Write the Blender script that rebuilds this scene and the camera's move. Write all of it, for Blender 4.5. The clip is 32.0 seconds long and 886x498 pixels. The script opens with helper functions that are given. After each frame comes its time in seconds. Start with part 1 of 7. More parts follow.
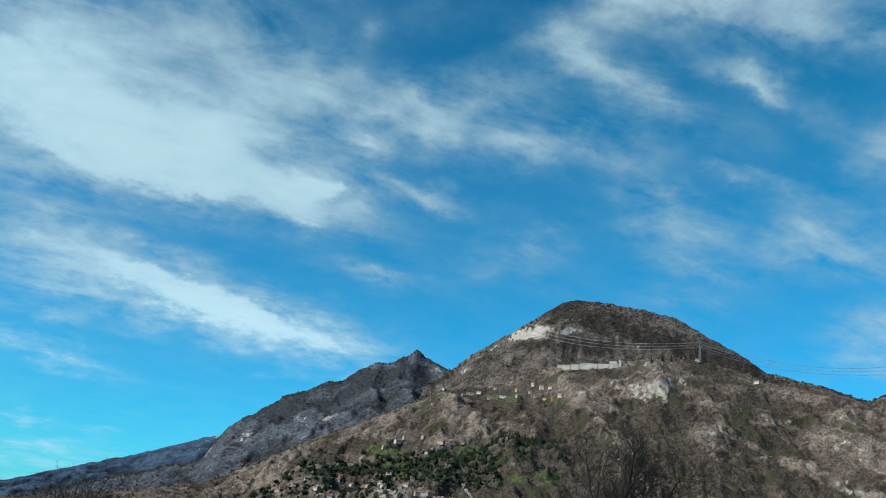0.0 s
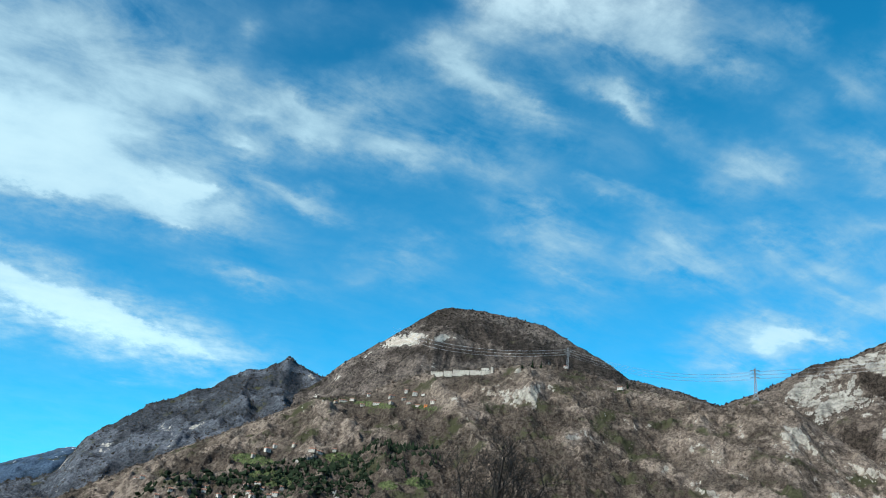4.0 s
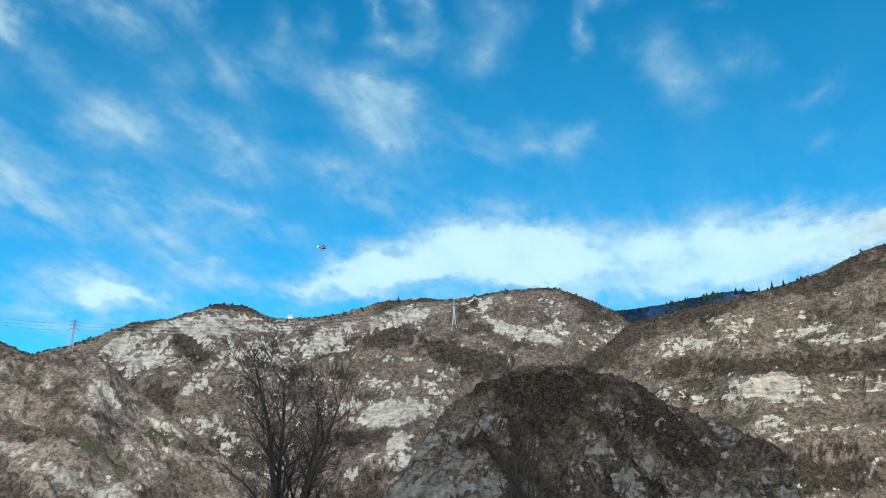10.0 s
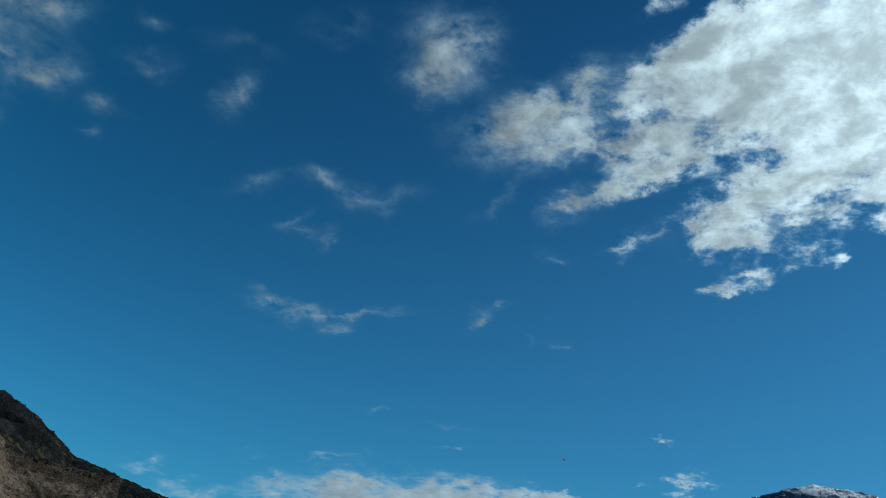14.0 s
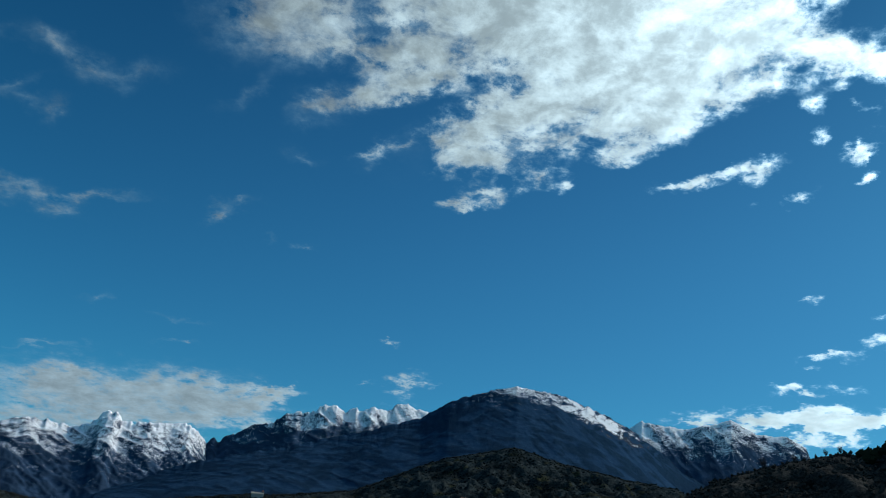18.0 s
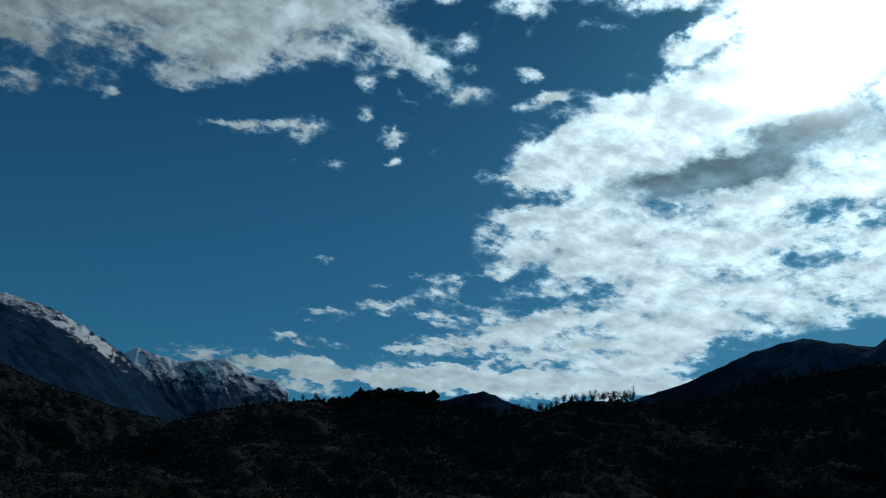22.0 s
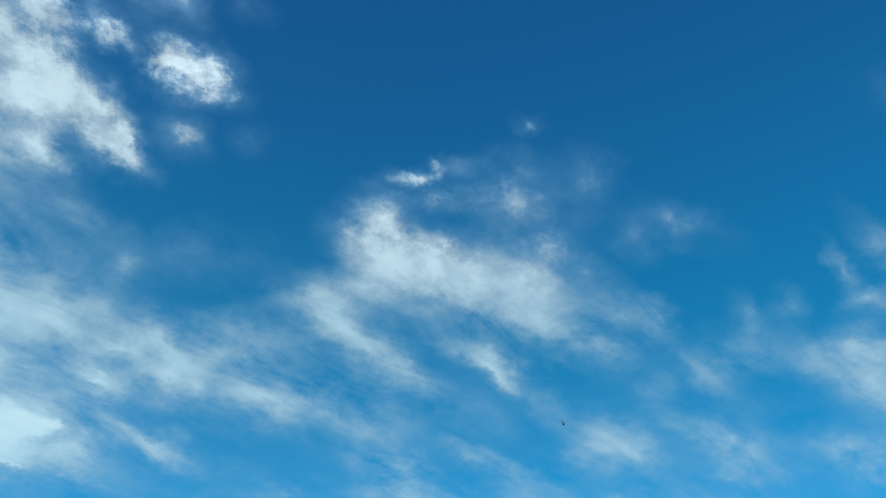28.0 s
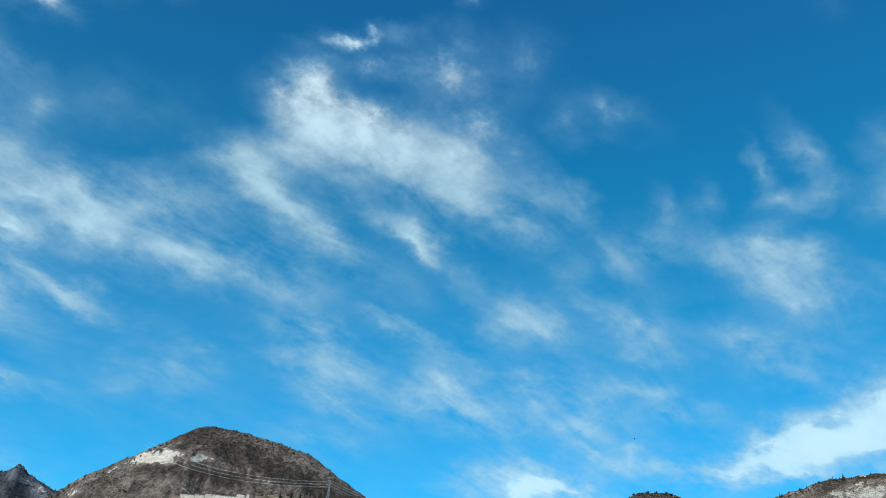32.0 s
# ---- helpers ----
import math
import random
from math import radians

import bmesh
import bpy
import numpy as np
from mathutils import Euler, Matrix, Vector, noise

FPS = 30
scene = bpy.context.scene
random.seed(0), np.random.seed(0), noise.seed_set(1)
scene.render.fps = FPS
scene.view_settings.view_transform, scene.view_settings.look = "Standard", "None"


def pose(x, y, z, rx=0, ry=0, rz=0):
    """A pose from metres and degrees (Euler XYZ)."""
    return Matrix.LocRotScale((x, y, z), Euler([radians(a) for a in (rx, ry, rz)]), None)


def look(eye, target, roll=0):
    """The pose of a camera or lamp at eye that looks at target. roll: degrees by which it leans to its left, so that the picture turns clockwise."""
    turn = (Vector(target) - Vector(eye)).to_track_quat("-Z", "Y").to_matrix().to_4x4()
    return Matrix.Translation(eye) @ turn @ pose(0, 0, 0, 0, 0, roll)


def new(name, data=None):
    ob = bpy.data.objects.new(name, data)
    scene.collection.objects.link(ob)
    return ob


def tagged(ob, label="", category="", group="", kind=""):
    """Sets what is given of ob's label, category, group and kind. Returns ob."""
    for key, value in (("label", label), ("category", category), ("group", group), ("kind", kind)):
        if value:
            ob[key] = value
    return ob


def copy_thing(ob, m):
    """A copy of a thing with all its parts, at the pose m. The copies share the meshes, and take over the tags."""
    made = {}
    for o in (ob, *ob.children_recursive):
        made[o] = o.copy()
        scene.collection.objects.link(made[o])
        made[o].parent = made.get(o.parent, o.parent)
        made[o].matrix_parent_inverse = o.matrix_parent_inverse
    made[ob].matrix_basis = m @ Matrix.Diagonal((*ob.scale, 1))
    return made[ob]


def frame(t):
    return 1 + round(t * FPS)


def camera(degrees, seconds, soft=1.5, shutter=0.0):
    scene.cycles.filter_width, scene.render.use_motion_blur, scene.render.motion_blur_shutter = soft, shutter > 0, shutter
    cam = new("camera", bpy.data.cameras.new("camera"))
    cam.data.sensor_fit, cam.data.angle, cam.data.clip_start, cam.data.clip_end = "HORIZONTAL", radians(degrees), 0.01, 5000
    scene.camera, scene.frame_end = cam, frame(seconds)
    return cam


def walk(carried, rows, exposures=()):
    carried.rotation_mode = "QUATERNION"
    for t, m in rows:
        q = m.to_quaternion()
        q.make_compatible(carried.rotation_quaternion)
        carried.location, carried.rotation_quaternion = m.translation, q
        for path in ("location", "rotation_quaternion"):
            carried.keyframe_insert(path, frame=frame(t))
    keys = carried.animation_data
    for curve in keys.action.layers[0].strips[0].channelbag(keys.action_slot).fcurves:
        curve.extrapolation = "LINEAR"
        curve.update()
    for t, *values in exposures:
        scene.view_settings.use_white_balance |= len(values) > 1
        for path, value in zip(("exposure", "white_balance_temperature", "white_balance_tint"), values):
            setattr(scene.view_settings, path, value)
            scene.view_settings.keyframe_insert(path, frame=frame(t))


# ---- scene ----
EYE = Vector((0.0, 0.0, 1.5))


def heading(az, el):
    """The unit way at az degrees to the right of +y and el degrees above level."""
    a, e = radians(az), radians(el)
    return Vector((math.sin(a) * math.cos(e), math.cos(a) * math.cos(e), math.sin(e)))


def aim(az, el, lean):
    """The camera at the eye, turned to az and el; it leans to its right by lean degrees."""
    return look(EYE, EYE + heading(az, el), -lean)


# ---- camera ----
cam = camera(55.5, 32.0, soft=1.0)
walk(cam, [
    (0.0, aim(0.00, 21.03, -8.03)),
    (0.5, aim(-0.09, 21.57, -7.83)),
    (1.0, aim(-0.10, 21.62, -7.68)),
    (1.5, aim(0.24, 21.69, -7.47)),
    (2.0, aim(1.10, 21.90, -7.48)),
    (2.5, aim(2.37, 21.93, -7.65)),
    (3.0, aim(4.24, 22.10, -7.36)),
    (3.5, aim(6.61, 22.29, -6.81)),
    (4.0, aim(8.92, 22.49, -5.90)),
    (4.5, aim(11.16, 22.37, -4.91)),
    (6.5, aim(16.99, 21.90, -4.17)),
    (7.0, aim(19.33, 21.77, -3.48)),
    (7.5, aim(22.32, 21.72, -2.90)),
    (8.0, aim(24.39, 20.46, -2.16)),
    (8.5, aim(28.51, 19.08, -1.06)),
    (9.0, aim(34.98, 19.07, 0.05)),
    (9.5, aim(43.36, 19.47, 0.15)),
    (10.0, aim(55.05, 21.62, 0.23)),
    (10.5, aim(72.56, 27.67, -0.27)),
    (11.0, aim(97.15, 31.40, -0.67)),
    (11.2, aim(110.91, 32.62, 1.09)),
    (11.5, aim(128.87, 29.89, -2.74)),
    (11.8, aim(135.52, 28.56, -5.39)),
    (12.0, aim(140.73, 29.19, -5.31)),
    (12.4, aim(154.17, 25.89, -5.81)),
    (12.5, aim(154.64, 25.79, -5.98)),
    (13.0, aim(156.17, 26.32, -8.32)),
    (13.5, aim(159.78, 25.77, -8.55)),
    (14.0, aim(161.79, 25.89, -7.94)),
    (14.5, aim(163.79, 25.60, -7.02)),
    (16.5, aim(172.23, 24.85, -7.72)),
    (17.0, aim(173.64, 24.82, -8.01)),
    (17.5, aim(178.88, 22.70, -5.76)),
    (18.0, aim(-178.69, 21.23, -5.46)),
    (18.5, aim(-177.01, 20.46, -5.67)),
    (19.0, aim(-172.62, 18.44, -4.94)),
    (19.5, aim(-165.23, 18.16, -4.96)),
    (20.0, aim(-155.79, 19.09, -5.51)),
    (20.5, aim(-155.11, 20.21, -5.56)),
    (21.0, aim(-151.75, 20.28, -4.60)),
    (21.5, aim(-145.57, 17.54, -5.14)),
    (22.0, aim(-145.11, 20.15, -6.38)),
    (22.5, aim(-142.60, 25.02, -7.94)),
    (23.0, aim(-131.34, 31.48, -7.67)),
    (23.5, aim(-119.68, 37.89, -7.52)),
    (24.0, aim(-99.64, 47.30, -5.66)),
    (24.5, aim(-76.60, 53.54, -5.59)),
    (25.0, aim(-54.08, 58.62, -8.79)),
    (25.5, aim(-34.43, 61.49, -11.24)),
    (26.0, aim(-11.06, 57.32, -4.84)),
    (26.2, aim(-4.74, 54.73, -4.94)),
    (26.5, aim(2.31, 50.58, -4.30)),
    (28.5, aim(19.20, 38.60, -6.35)),
    (29.0, aim(21.37, 35.96, -5.60)),
    (29.5, aim(22.44, 34.64, -5.73)),
    (30.0, aim(22.65, 34.20, -5.89)),
    (30.5, aim(22.70, 34.10, -5.83)),
    (31.0, aim(22.81, 33.66, -5.70)),
    (31.5, aim(23.14, 33.09, -5.95)),
    (32.0, aim(24.23, 32.59, -6.30)),
], exposures=[
    (0.0, 0.3), (2.0, 0.28), (3.0, 0.5), (4.0, 0.62), (9.0, 0.8), (11.0, 0.65), (11.4, 0.95), (11.7, 0.98), (12.0, 0.66), (12.4, 0.4), (13.0, -0.1), (14.0, -0.45), (17.0, -0.55), (18.0, -0.5), (19.0, -0.45), (20.0, -1.15),
    (22.0, -1.6), (23.0, -2.1), (24.0, -2.6), (25.0, -1.75), (25.5, -1.3), (26.0, -0.25), (26.5, 0.05), (28.5, 0.55), (32.0, 0.6),
])

# ---- sky, clouds and sun ----
SUN_AZ, SUN_EL = -118.0, 34.0
world = bpy.data.worlds.new("sky")
scene.world = world
world.use_nodes = True
wt = world.node_tree
wt.nodes.clear()


def dress(n, values):
    """Sets the plain choices of a node."""
    if "data_type" in values:
        n.data_type = values["data_type"]
    if "operation" in values:
        n.operation = values["operation"]
    if "use_clamp" in values:
        n.use_clamp = values["use_clamp"]
    if "blend_type" in values:
        n.blend_type = values["blend_type"]
    if "interpolation_type" in values:
        n.interpolation_type = values["interpolation_type"]
    if "gradient_type" in values:
        n.gradient_type = values["gradient_type"]
    if "vector_type" in values:
        n.vector_type = values["vector_type"]
    if "attribute_name" in values:
        n.attribute_name = values["attribute_name"]
    return n


def wnode(kind, **values):
    return dress(wt.nodes.new(kind), values)


def plug(n, i, value):
    """Gives socket i of node n a number, a tuple or another socket."""
    if isinstance(value, bpy.types.NodeSocket):
        n.id_data.links.new(value, n.inputs[i])
    else:
        n.inputs[i].default_value = value


def wmath(op, a, b=0.0, c=0.0, clamp=False):
    n = wnode("ShaderNodeMath", operation=op, use_clamp=clamp)
    plug(n, 0, a), plug(n, 1, b), plug(n, 2, c)
    return n.outputs[0]


def wvec(op, a, b=(0, 0, 0), c=(0, 0, 0)):
    n = wnode("ShaderNodeVectorMath", operation=op)
    plug(n, 0, a), plug(n, 1, b)
    if op == "MULTIPLY_ADD":
        plug(n, 2, c)
    return n.outputs["Value" if op in ("DOT_PRODUCT", "LENGTH") else "Vector"]


def wnoise(vector, scale, detail, rough=0.55, lac=2.0, dist=0.0):
    n = wnode("ShaderNodeTexNoise")
    plug(n, "Vector", vector), plug(n, "Scale", scale), plug(n, "Detail", detail)
    plug(n, "Roughness", rough), plug(n, "Lacunarity", lac), plug(n, "Distortion", dist)
    return n


def wrange(x, a, b, c=0.0, d=1.0, kind="SMOOTHSTEP"):
    n = wnode("ShaderNodeMapRange", interpolation_type=kind)
    for i, v in enumerate((x, a, b, c, d)):
        plug(n, i, v)
    return n.outputs[0]


def wmix(fac, a, b):
    n = wnode("ShaderNodeMix", data_type="RGBA")
    plug(n, 0, fac), plug(n, 6, a), plug(n, 7, b)
    return n.outputs[2]


way = wnode("ShaderNodeTexCoord").outputs["Generated"]
part_xyz = wnode("ShaderNodeSeparateXYZ")
plug(part_xyz, 0, way)
height = wmath("MAXIMUM", part_xyz.outputs[2], 0.0)
# the cloud layer seen as a flat sheet overhead
lift = wmath("ADD", height, 0.28)
comb = wnode("ShaderNodeCombineXYZ")
plug(comb, 0, lift), plug(comb, 1, lift), plug(comb, 2, lift)
sheet = wvec("DIVIDE", way, comb.outputs[0])
# streaks drawn out along the wind in the thin western clouds
turned = wnode("ShaderNodeMapping", vector_type="TEXTURE")
plug(turned, "Vector", sheet), plug(turned, "Rotation", (0, 0, radians(-76))), plug(turned, "Scale", (0.62, 1.5, 1))
coarse = wnoise(sheet, 12.0, 11, 0.62, 2.15, 0.2)
small = wnoise(sheet, 34.0, 9, 0.64, 2.1, 0.25)
puffs = wmath("MULTIPLY_ADD", small.outputs["Fac"], 0.42, wmath("MULTIPLY", coarse.outputs["Fac"], 0.58))
streaks = wnoise(turned.outputs[0], 8.0, 8, 0.56, 2.1, 0.5)
# the same billows a little nearer the sun: where they are denser there, the cloud lies in its own shade
sunward = wvec("ADD", sheet, tuple(v * 0.03 for v in heading(SUN_AZ, 0)))
shaded = wnoise(sunward, 12.0, 11, 0.62, 2.15, 0.2)
relief = wmath("SUBTRACT", coarse.outputs["Fac"], shaded.outputs["Fac"])
side = wvec("DOT_PRODUCT", way, tuple(heading(20, 22)))
thin = wmath("MULTIPLY", wrange(side, 0.38, 0.62), wrange(height, 0.58, 0.78, 1.0, 0.35))
west = wrange(side, -0.25, 0.35)
bend = wnoise(sheet, 11.0, 8, 0.62)
bent = wvec("MULTIPLY_ADD", wvec("SUBTRACT", bend.outputs["Color"], (0.5, 0.5, 0.5)), (0.085, 0.085, 0.06), way)

cover, depth = [], []


def blob(pile, az, el, wide, high, tilt, amount):
    """A soft oval patch of the sky: its middle, its half width and height in degrees, and its tilt."""
    c = heading(az, el)
    right = Vector((c.y, -c.x, 0)).normalized()
    up = right.cross(c)
    t = radians(tilt)
    e1, e2 = right * math.cos(t) + up * math.sin(t), up * math.cos(t) - right * math.sin(t)
    m = wnode("ShaderNodeMapping", vector_type="TEXTURE")
    plug(m, "Vector", bent), plug(m, "Location", tuple(c))
    plug(m, "Rotation", tuple(Matrix((e1, e2, e1.cross(e2))).transposed().to_euler()))
    plug(m, "Scale", (radians(wide) * 1.75, radians(high) * 1.75, 1.0))
    g = wnode("ShaderNodeTexGradient", gradient_type="QUADRATIC_SPHERE")
    plug(g, 0, m.outputs[0])
    pile.append(wmath("MULTIPLY_ADD", g.outputs["Fac"], 1.35 * amount, pile[-1] if pile else 0.0))


def cloud(*values):
    blob(cover, *values)


def thick(*values):
    blob(depth, *values)













cloud(-30.5, 26.8, 6.4, 4.86, 24, 1.13)
cloud(-26.0, 23.3, 8.8, 3.82, 11, 1.06)
cloud(-19.5, 24.6, 9.4, 3.99, 4, 0.83)
cloud(-18.6, 31.2, 6.0, 4.32, -18, 0.67)
cloud(-11.7, 31.4, 4.4, 4.44, -37, 0.30)
cloud(-17.9, 21.6, 10.3, 1.84, 3, 0.83)
cloud(-10.6, 23.2, 5.7, 1.70, -3, 0.74)
cloud(-8.1, 23.5, 3.0, 0.95, -1, 0.53)
cloud(-9.4, 21.5, 3.4, 0.68, -4, 0.46)
cloud(-26.9, 16.1, 4.6, 3.10, -5, 0.60)
cloud(-20.9, 15.9, 8.9, 2.15, -7, 0.70)
cloud(-16.8, 14.6, 8.8, 2.19, -8, 0.75)
cloud(-11.0, 14.3, 8.3, 2.05, -9, 0.70)
cloud(-6.1, 13.2, 5.3, 1.32, -6, 0.60)
cloud(-24.0, 13.3, 5.4, 1.39, -2, 0.50)
cloud(-5.2, 18.8, 4.2, 0.69, -5, 0.30)
cloud(-23.9, 9.5, 4.3, 0.74, -6, 0.45)
cloud(-26.4, 10.2, 1.9, 0.40, -3, 0.30)
cloud(-24.2, 11.8, 2.0, 0.48, -2, 0.25)
cloud(-24.5, 5.5, 1.4, 0.43, 11, 0.50)
cloud(-23.2, 3.7, 4.1, 0.99, 7, 0.45)
cloud(-22.3, 2.7, 2.8, 0.67, 20, 0.40)
cloud(-19.8, 5.6, 1.0, 0.27, 10, 0.20)
cloud(-11.4, 10.8, 1.3, 0.44, 10, 0.20)
cloud(-3.2, 28.7, 6.0, 2.25, 27, 0.40)
cloud(-2.4, 29.6, 3.4, 1.50, 34, 0.30)
cloud(-7.2, 27.1, 4.6, 1.12, 23, 0.30)
cloud(3.8, 29.0, 4.1, 1.50, 6, 0.30)
cloud(0.1, 24.6, 4.2, 0.69, -7, 0.20)
cloud(-3.3, 24.9, 3.4, 0.54, -6, 0.20)
cloud(10.7, 34.2, 4.9, 2.20, -24, 0.50)
cloud(15.4, 32.2, 4.2, 1.11, -42, 0.45)
cloud(9.4, 29.9, 5.3, 2.62, 6, 0.35)
cloud(6.3, 33.0, 2.6, 1.47, 27, 0.30)
cloud(12.6, 28.7, 3.8, 1.51, 4, 0.30)
cloud(17.3, 37.7, 6.2, 1.93, -18, 0.38)
cloud(23.7, 35.9, 5.4, 1.75, -22, 0.38)
cloud(27.7, 36.7, 5.2, 2.38, -20, 0.34)
cloud(24.6, 32.2, 3.3, 0.78, -42, 0.26)
cloud(22.0, 33.7, 3.3, 0.90, -35, 0.22)
cloud(34.8, 36.0, 3.1, 0.81, -39, 0.22)
cloud(38.7, 32.3, 3.0, 0.95, -46, 0.19)
cloud(15.8, 25.4, 3.8, 1.52, -27, 0.55)
cloud(17.2, 23.2, 4.5, 2.29, -28, 0.50)
cloud(13.8, 24.1, 2.7, 0.96, 4, 0.30)
cloud(6.1, 21.5, 3.1, 1.72, 17, 0.40)
cloud(7.6, 22.9, 1.9, 0.77, 6, 0.20)
cloud(18.5, 21.3, 4.1, 0.95, -18, 0.30)
cloud(23.3, 26.3, 3.7, 0.60, -16, 0.30)
cloud(19.9, 27.4, 2.2, 0.45, -14, 0.25)
cloud(17.0, 18.6, 3.0, 1.34, -7, 0.40)
cloud(-4.6, 18.5, 4.4, 0.67, -2, 0.30)
cloud(-1.7, 23.9, 4.5, 0.68, -5, 0.25)
cloud(-8.8, 23.7, 3.2, 0.58, -2, 0.30)
cloud(-2.7, 29.3, 4.1, 1.46, 22, 0.25)
cloud(19.9, 30.4, 7.3, 2.22, -10, 0.12)
cloud(3.8, 20.1, 9.5, 1.53, -3, 0.10)
cloud(25.7, 23.4, 3.4, 1.89, -27, 0.60)
cloud(29.0, 21.7, 3.4, 1.72, -23, 0.55)
cloud(24.6, 21.9, 2.6, 1.32, -16, 0.50)
cloud(20.1, 26.7, 3.3, 0.59, -19, 0.25)
cloud(30.5, 28.6, 3.0, 1.49, -18, 0.50)
cloud(32.3, 27.1, 3.4, 1.88, -24, 0.45)
cloud(28.9, 26.6, 2.3, 0.94, -17, 0.30)
cloud(39.1, 27.8, 3.2, 1.67, -27, 0.55)
cloud(36.5, 29.0, 2.3, 0.93, -21, 0.30)
cloud(39.9, 25.9, 2.7, 0.75, -17, 0.35)
cloud(32.7, 23.3, 3.8, 1.53, -19, 0.50)
cloud(36.5, 22.6, 3.4, 1.53, -16, 0.50)
cloud(39.8, 23.6, 4.2, 1.14, -17, 0.45)
cloud(31.5, 24.1, 1.9, 0.84, -19, 0.40)
cloud(42.3, 22.4, 3.0, 0.95, -18, 0.40)
cloud(35.6, 21.4, 3.8, 0.69, -10, 0.35)
cloud(36.4, 19.5, 3.4, 1.15, -21, 0.45)
cloud(40.5, 18.6, 4.9, 1.34, -12, 0.55)
cloud(38.5, 19.8, 2.3, 0.69, -21, 0.30)
cloud(31.2, 17.2, 4.2, 1.73, 1, 0.95)
cloud(33.2, 17.6, 3.8, 1.34, -12, 0.80)
cloud(29.3, 15.6, 3.4, 1.15, 1, 0.55)
cloud(35.6, 17.0, 2.3, 0.77, -20, 0.50)
cloud(48.6, 26.1, 3.6, 1.46, -21, 0.45)
cloud(46.7, 27.0, 1.8, 0.92, -5, 0.25)
cloud(50.1, 24.5, 2.9, 0.92, -17, 0.35)
cloud(51.2, 31.6, 2.5, 1.55, -28, 0.45)
cloud(52.6, 29.3, 2.9, 1.72, -39, 0.50)
cloud(49.5, 30.8, 2.2, 2.07, -56, 0.35)
cloud(48.4, 32.7, 2.9, 0.87, -17, 0.25)
cloud(58.0, 28.3, 3.7, 0.54, -27, 0.25)
cloud(63.1, 28.3, 2.3, 1.16, -20, 0.50)
cloud(64.6, 28.8, 1.5, 0.82, -15, 0.30)
cloud(23.5, 31.8, 4.0, 0.74, -40, 0.40)
cloud(21.6, 33.1, 2.8, 0.91, -28, 0.35)
cloud(37.9, 32.3, 2.2, 0.73, -51, 0.25)
cloud(30.3, 34.8, 3.7, 0.71, -12, 0.35)
cloud(42.4, 33.2, 2.2, 1.07, -33, 0.25)
cloud(44.2, 27.9, 9.1, 2.20, -19, 0.10)
cloud(47.7, 19.8, 4.7, 1.50, 11, 0.75)
cloud(51.7, 20.9, 4.2, 1.85, 15, 0.85)
cloud(55.6, 22.0, 4.0, 2.17, 8, 0.95)
cloud(59.2, 21.8, 4.4, 2.64, -10, 1.00)
cloud(62.6, 21.6, 3.6, 2.41, -5, 1.00)
cloud(53.5, 19.7, 5.4, 1.47, -1, 0.90)
cloud(60.7, 19.8, 4.6, 1.75, -9, 1.00)
cloud(44.9, 18.8, 3.7, 1.14, 2, 0.60)
cloud(49.5, 18.5, 4.3, 0.93, -5, 0.70)
cloud(65.2, 20.8, 5.0, 2.29, -4, 1.00)
cloud(70.5, 20.9, 4.9, 2.29, -1, 1.00)
cloud(75.0, 21.0, 4.9, 2.36, -2, 1.00)
cloud(79.7, 20.2, 4.7, 2.25, -4, 1.00)
cloud(84.4, 19.8, 4.5, 2.14, -5, 1.00)
cloud(88.5, 19.7, 3.7, 1.45, -10, 0.90)
cloud(91.7, 19.5, 2.6, 1.06, -8, 0.60)
cloud(93.9, 19.9, 1.9, 0.77, -20, 0.50)
cloud(69.3, 18.2, 5.7, 1.51, -0, 0.70)
cloud(75.3, 18.5, 4.8, 1.50, -2, 0.90)
cloud(92.7, 21.0, 1.9, 0.35, -9, 0.25)
cloud(59.4, 37.6, 1.5, 1.64, 64, 0.40)
cloud(58.3, 34.9, 1.9, 1.46, 45, 0.40)
cloud(52.8, 38.0, 0.9, 2.45, 25, 0.30)
cloud(53.7, 35.6, 1.5, 0.91, 9, 0.30)
cloud(45.3, 36.0, 1.0, 1.24, -39, 0.30)
cloud(65.8, 29.3, 1.0, 0.77, 61, 0.30)
cloud(57.9, 29.3, 2.6, 0.68, -30, 0.30)
cloud(42.0, 34.2, 2.9, 1.40, -6, 0.35)
cloud(35.3, 35.9, 1.8, 0.98, -35, 0.30)
cloud(66.3, 35.6, 0.8, 1.49, 1, 0.40)
cloud(68.9, 37.6, 1.9, 0.81, 10, 0.35)
cloud(73.4, 31.5, 2.3, 1.70, -37, 0.50)
cloud(71.6, 33.9, 1.5, 1.69, -41, 0.35)
cloud(77.7, 32.4, 1.7, 1.12, -30, 0.35)
cloud(76.3, 35.9, 1.1, 0.56, -4, 0.25)
cloud(82.3, 29.4, 1.3, 0.68, 24, 0.30)
cloud(82.5, 25.8, 0.9, 0.93, 35, 0.20)
cloud(90.5, 25.0, 0.5, 0.80, -10, 0.30)
cloud(89.6, 26.4, 0.9, 0.36, -10, 0.15)
cloud(109.9, 31.7, 1.4, 0.65, 16, 0.35)
cloud(109.3, 29.5, 1.2, 1.62, 16, 0.30)
cloud(112.3, 30.4, 1.8, 0.92, 14, 0.25)
cloud(114.0, 28.9, 0.9, 0.92, 13, 0.30)
cloud(124.8, 36.9, 2.8, 1.68, 3, 0.75)
cloud(120.7, 36.0, 3.0, 1.66, 31, 0.35)
cloud(118.0, 34.0, 1.9, 1.83, 42, 0.30)
cloud(125.0, 32.7, 3.4, 2.28, 8, 0.60)
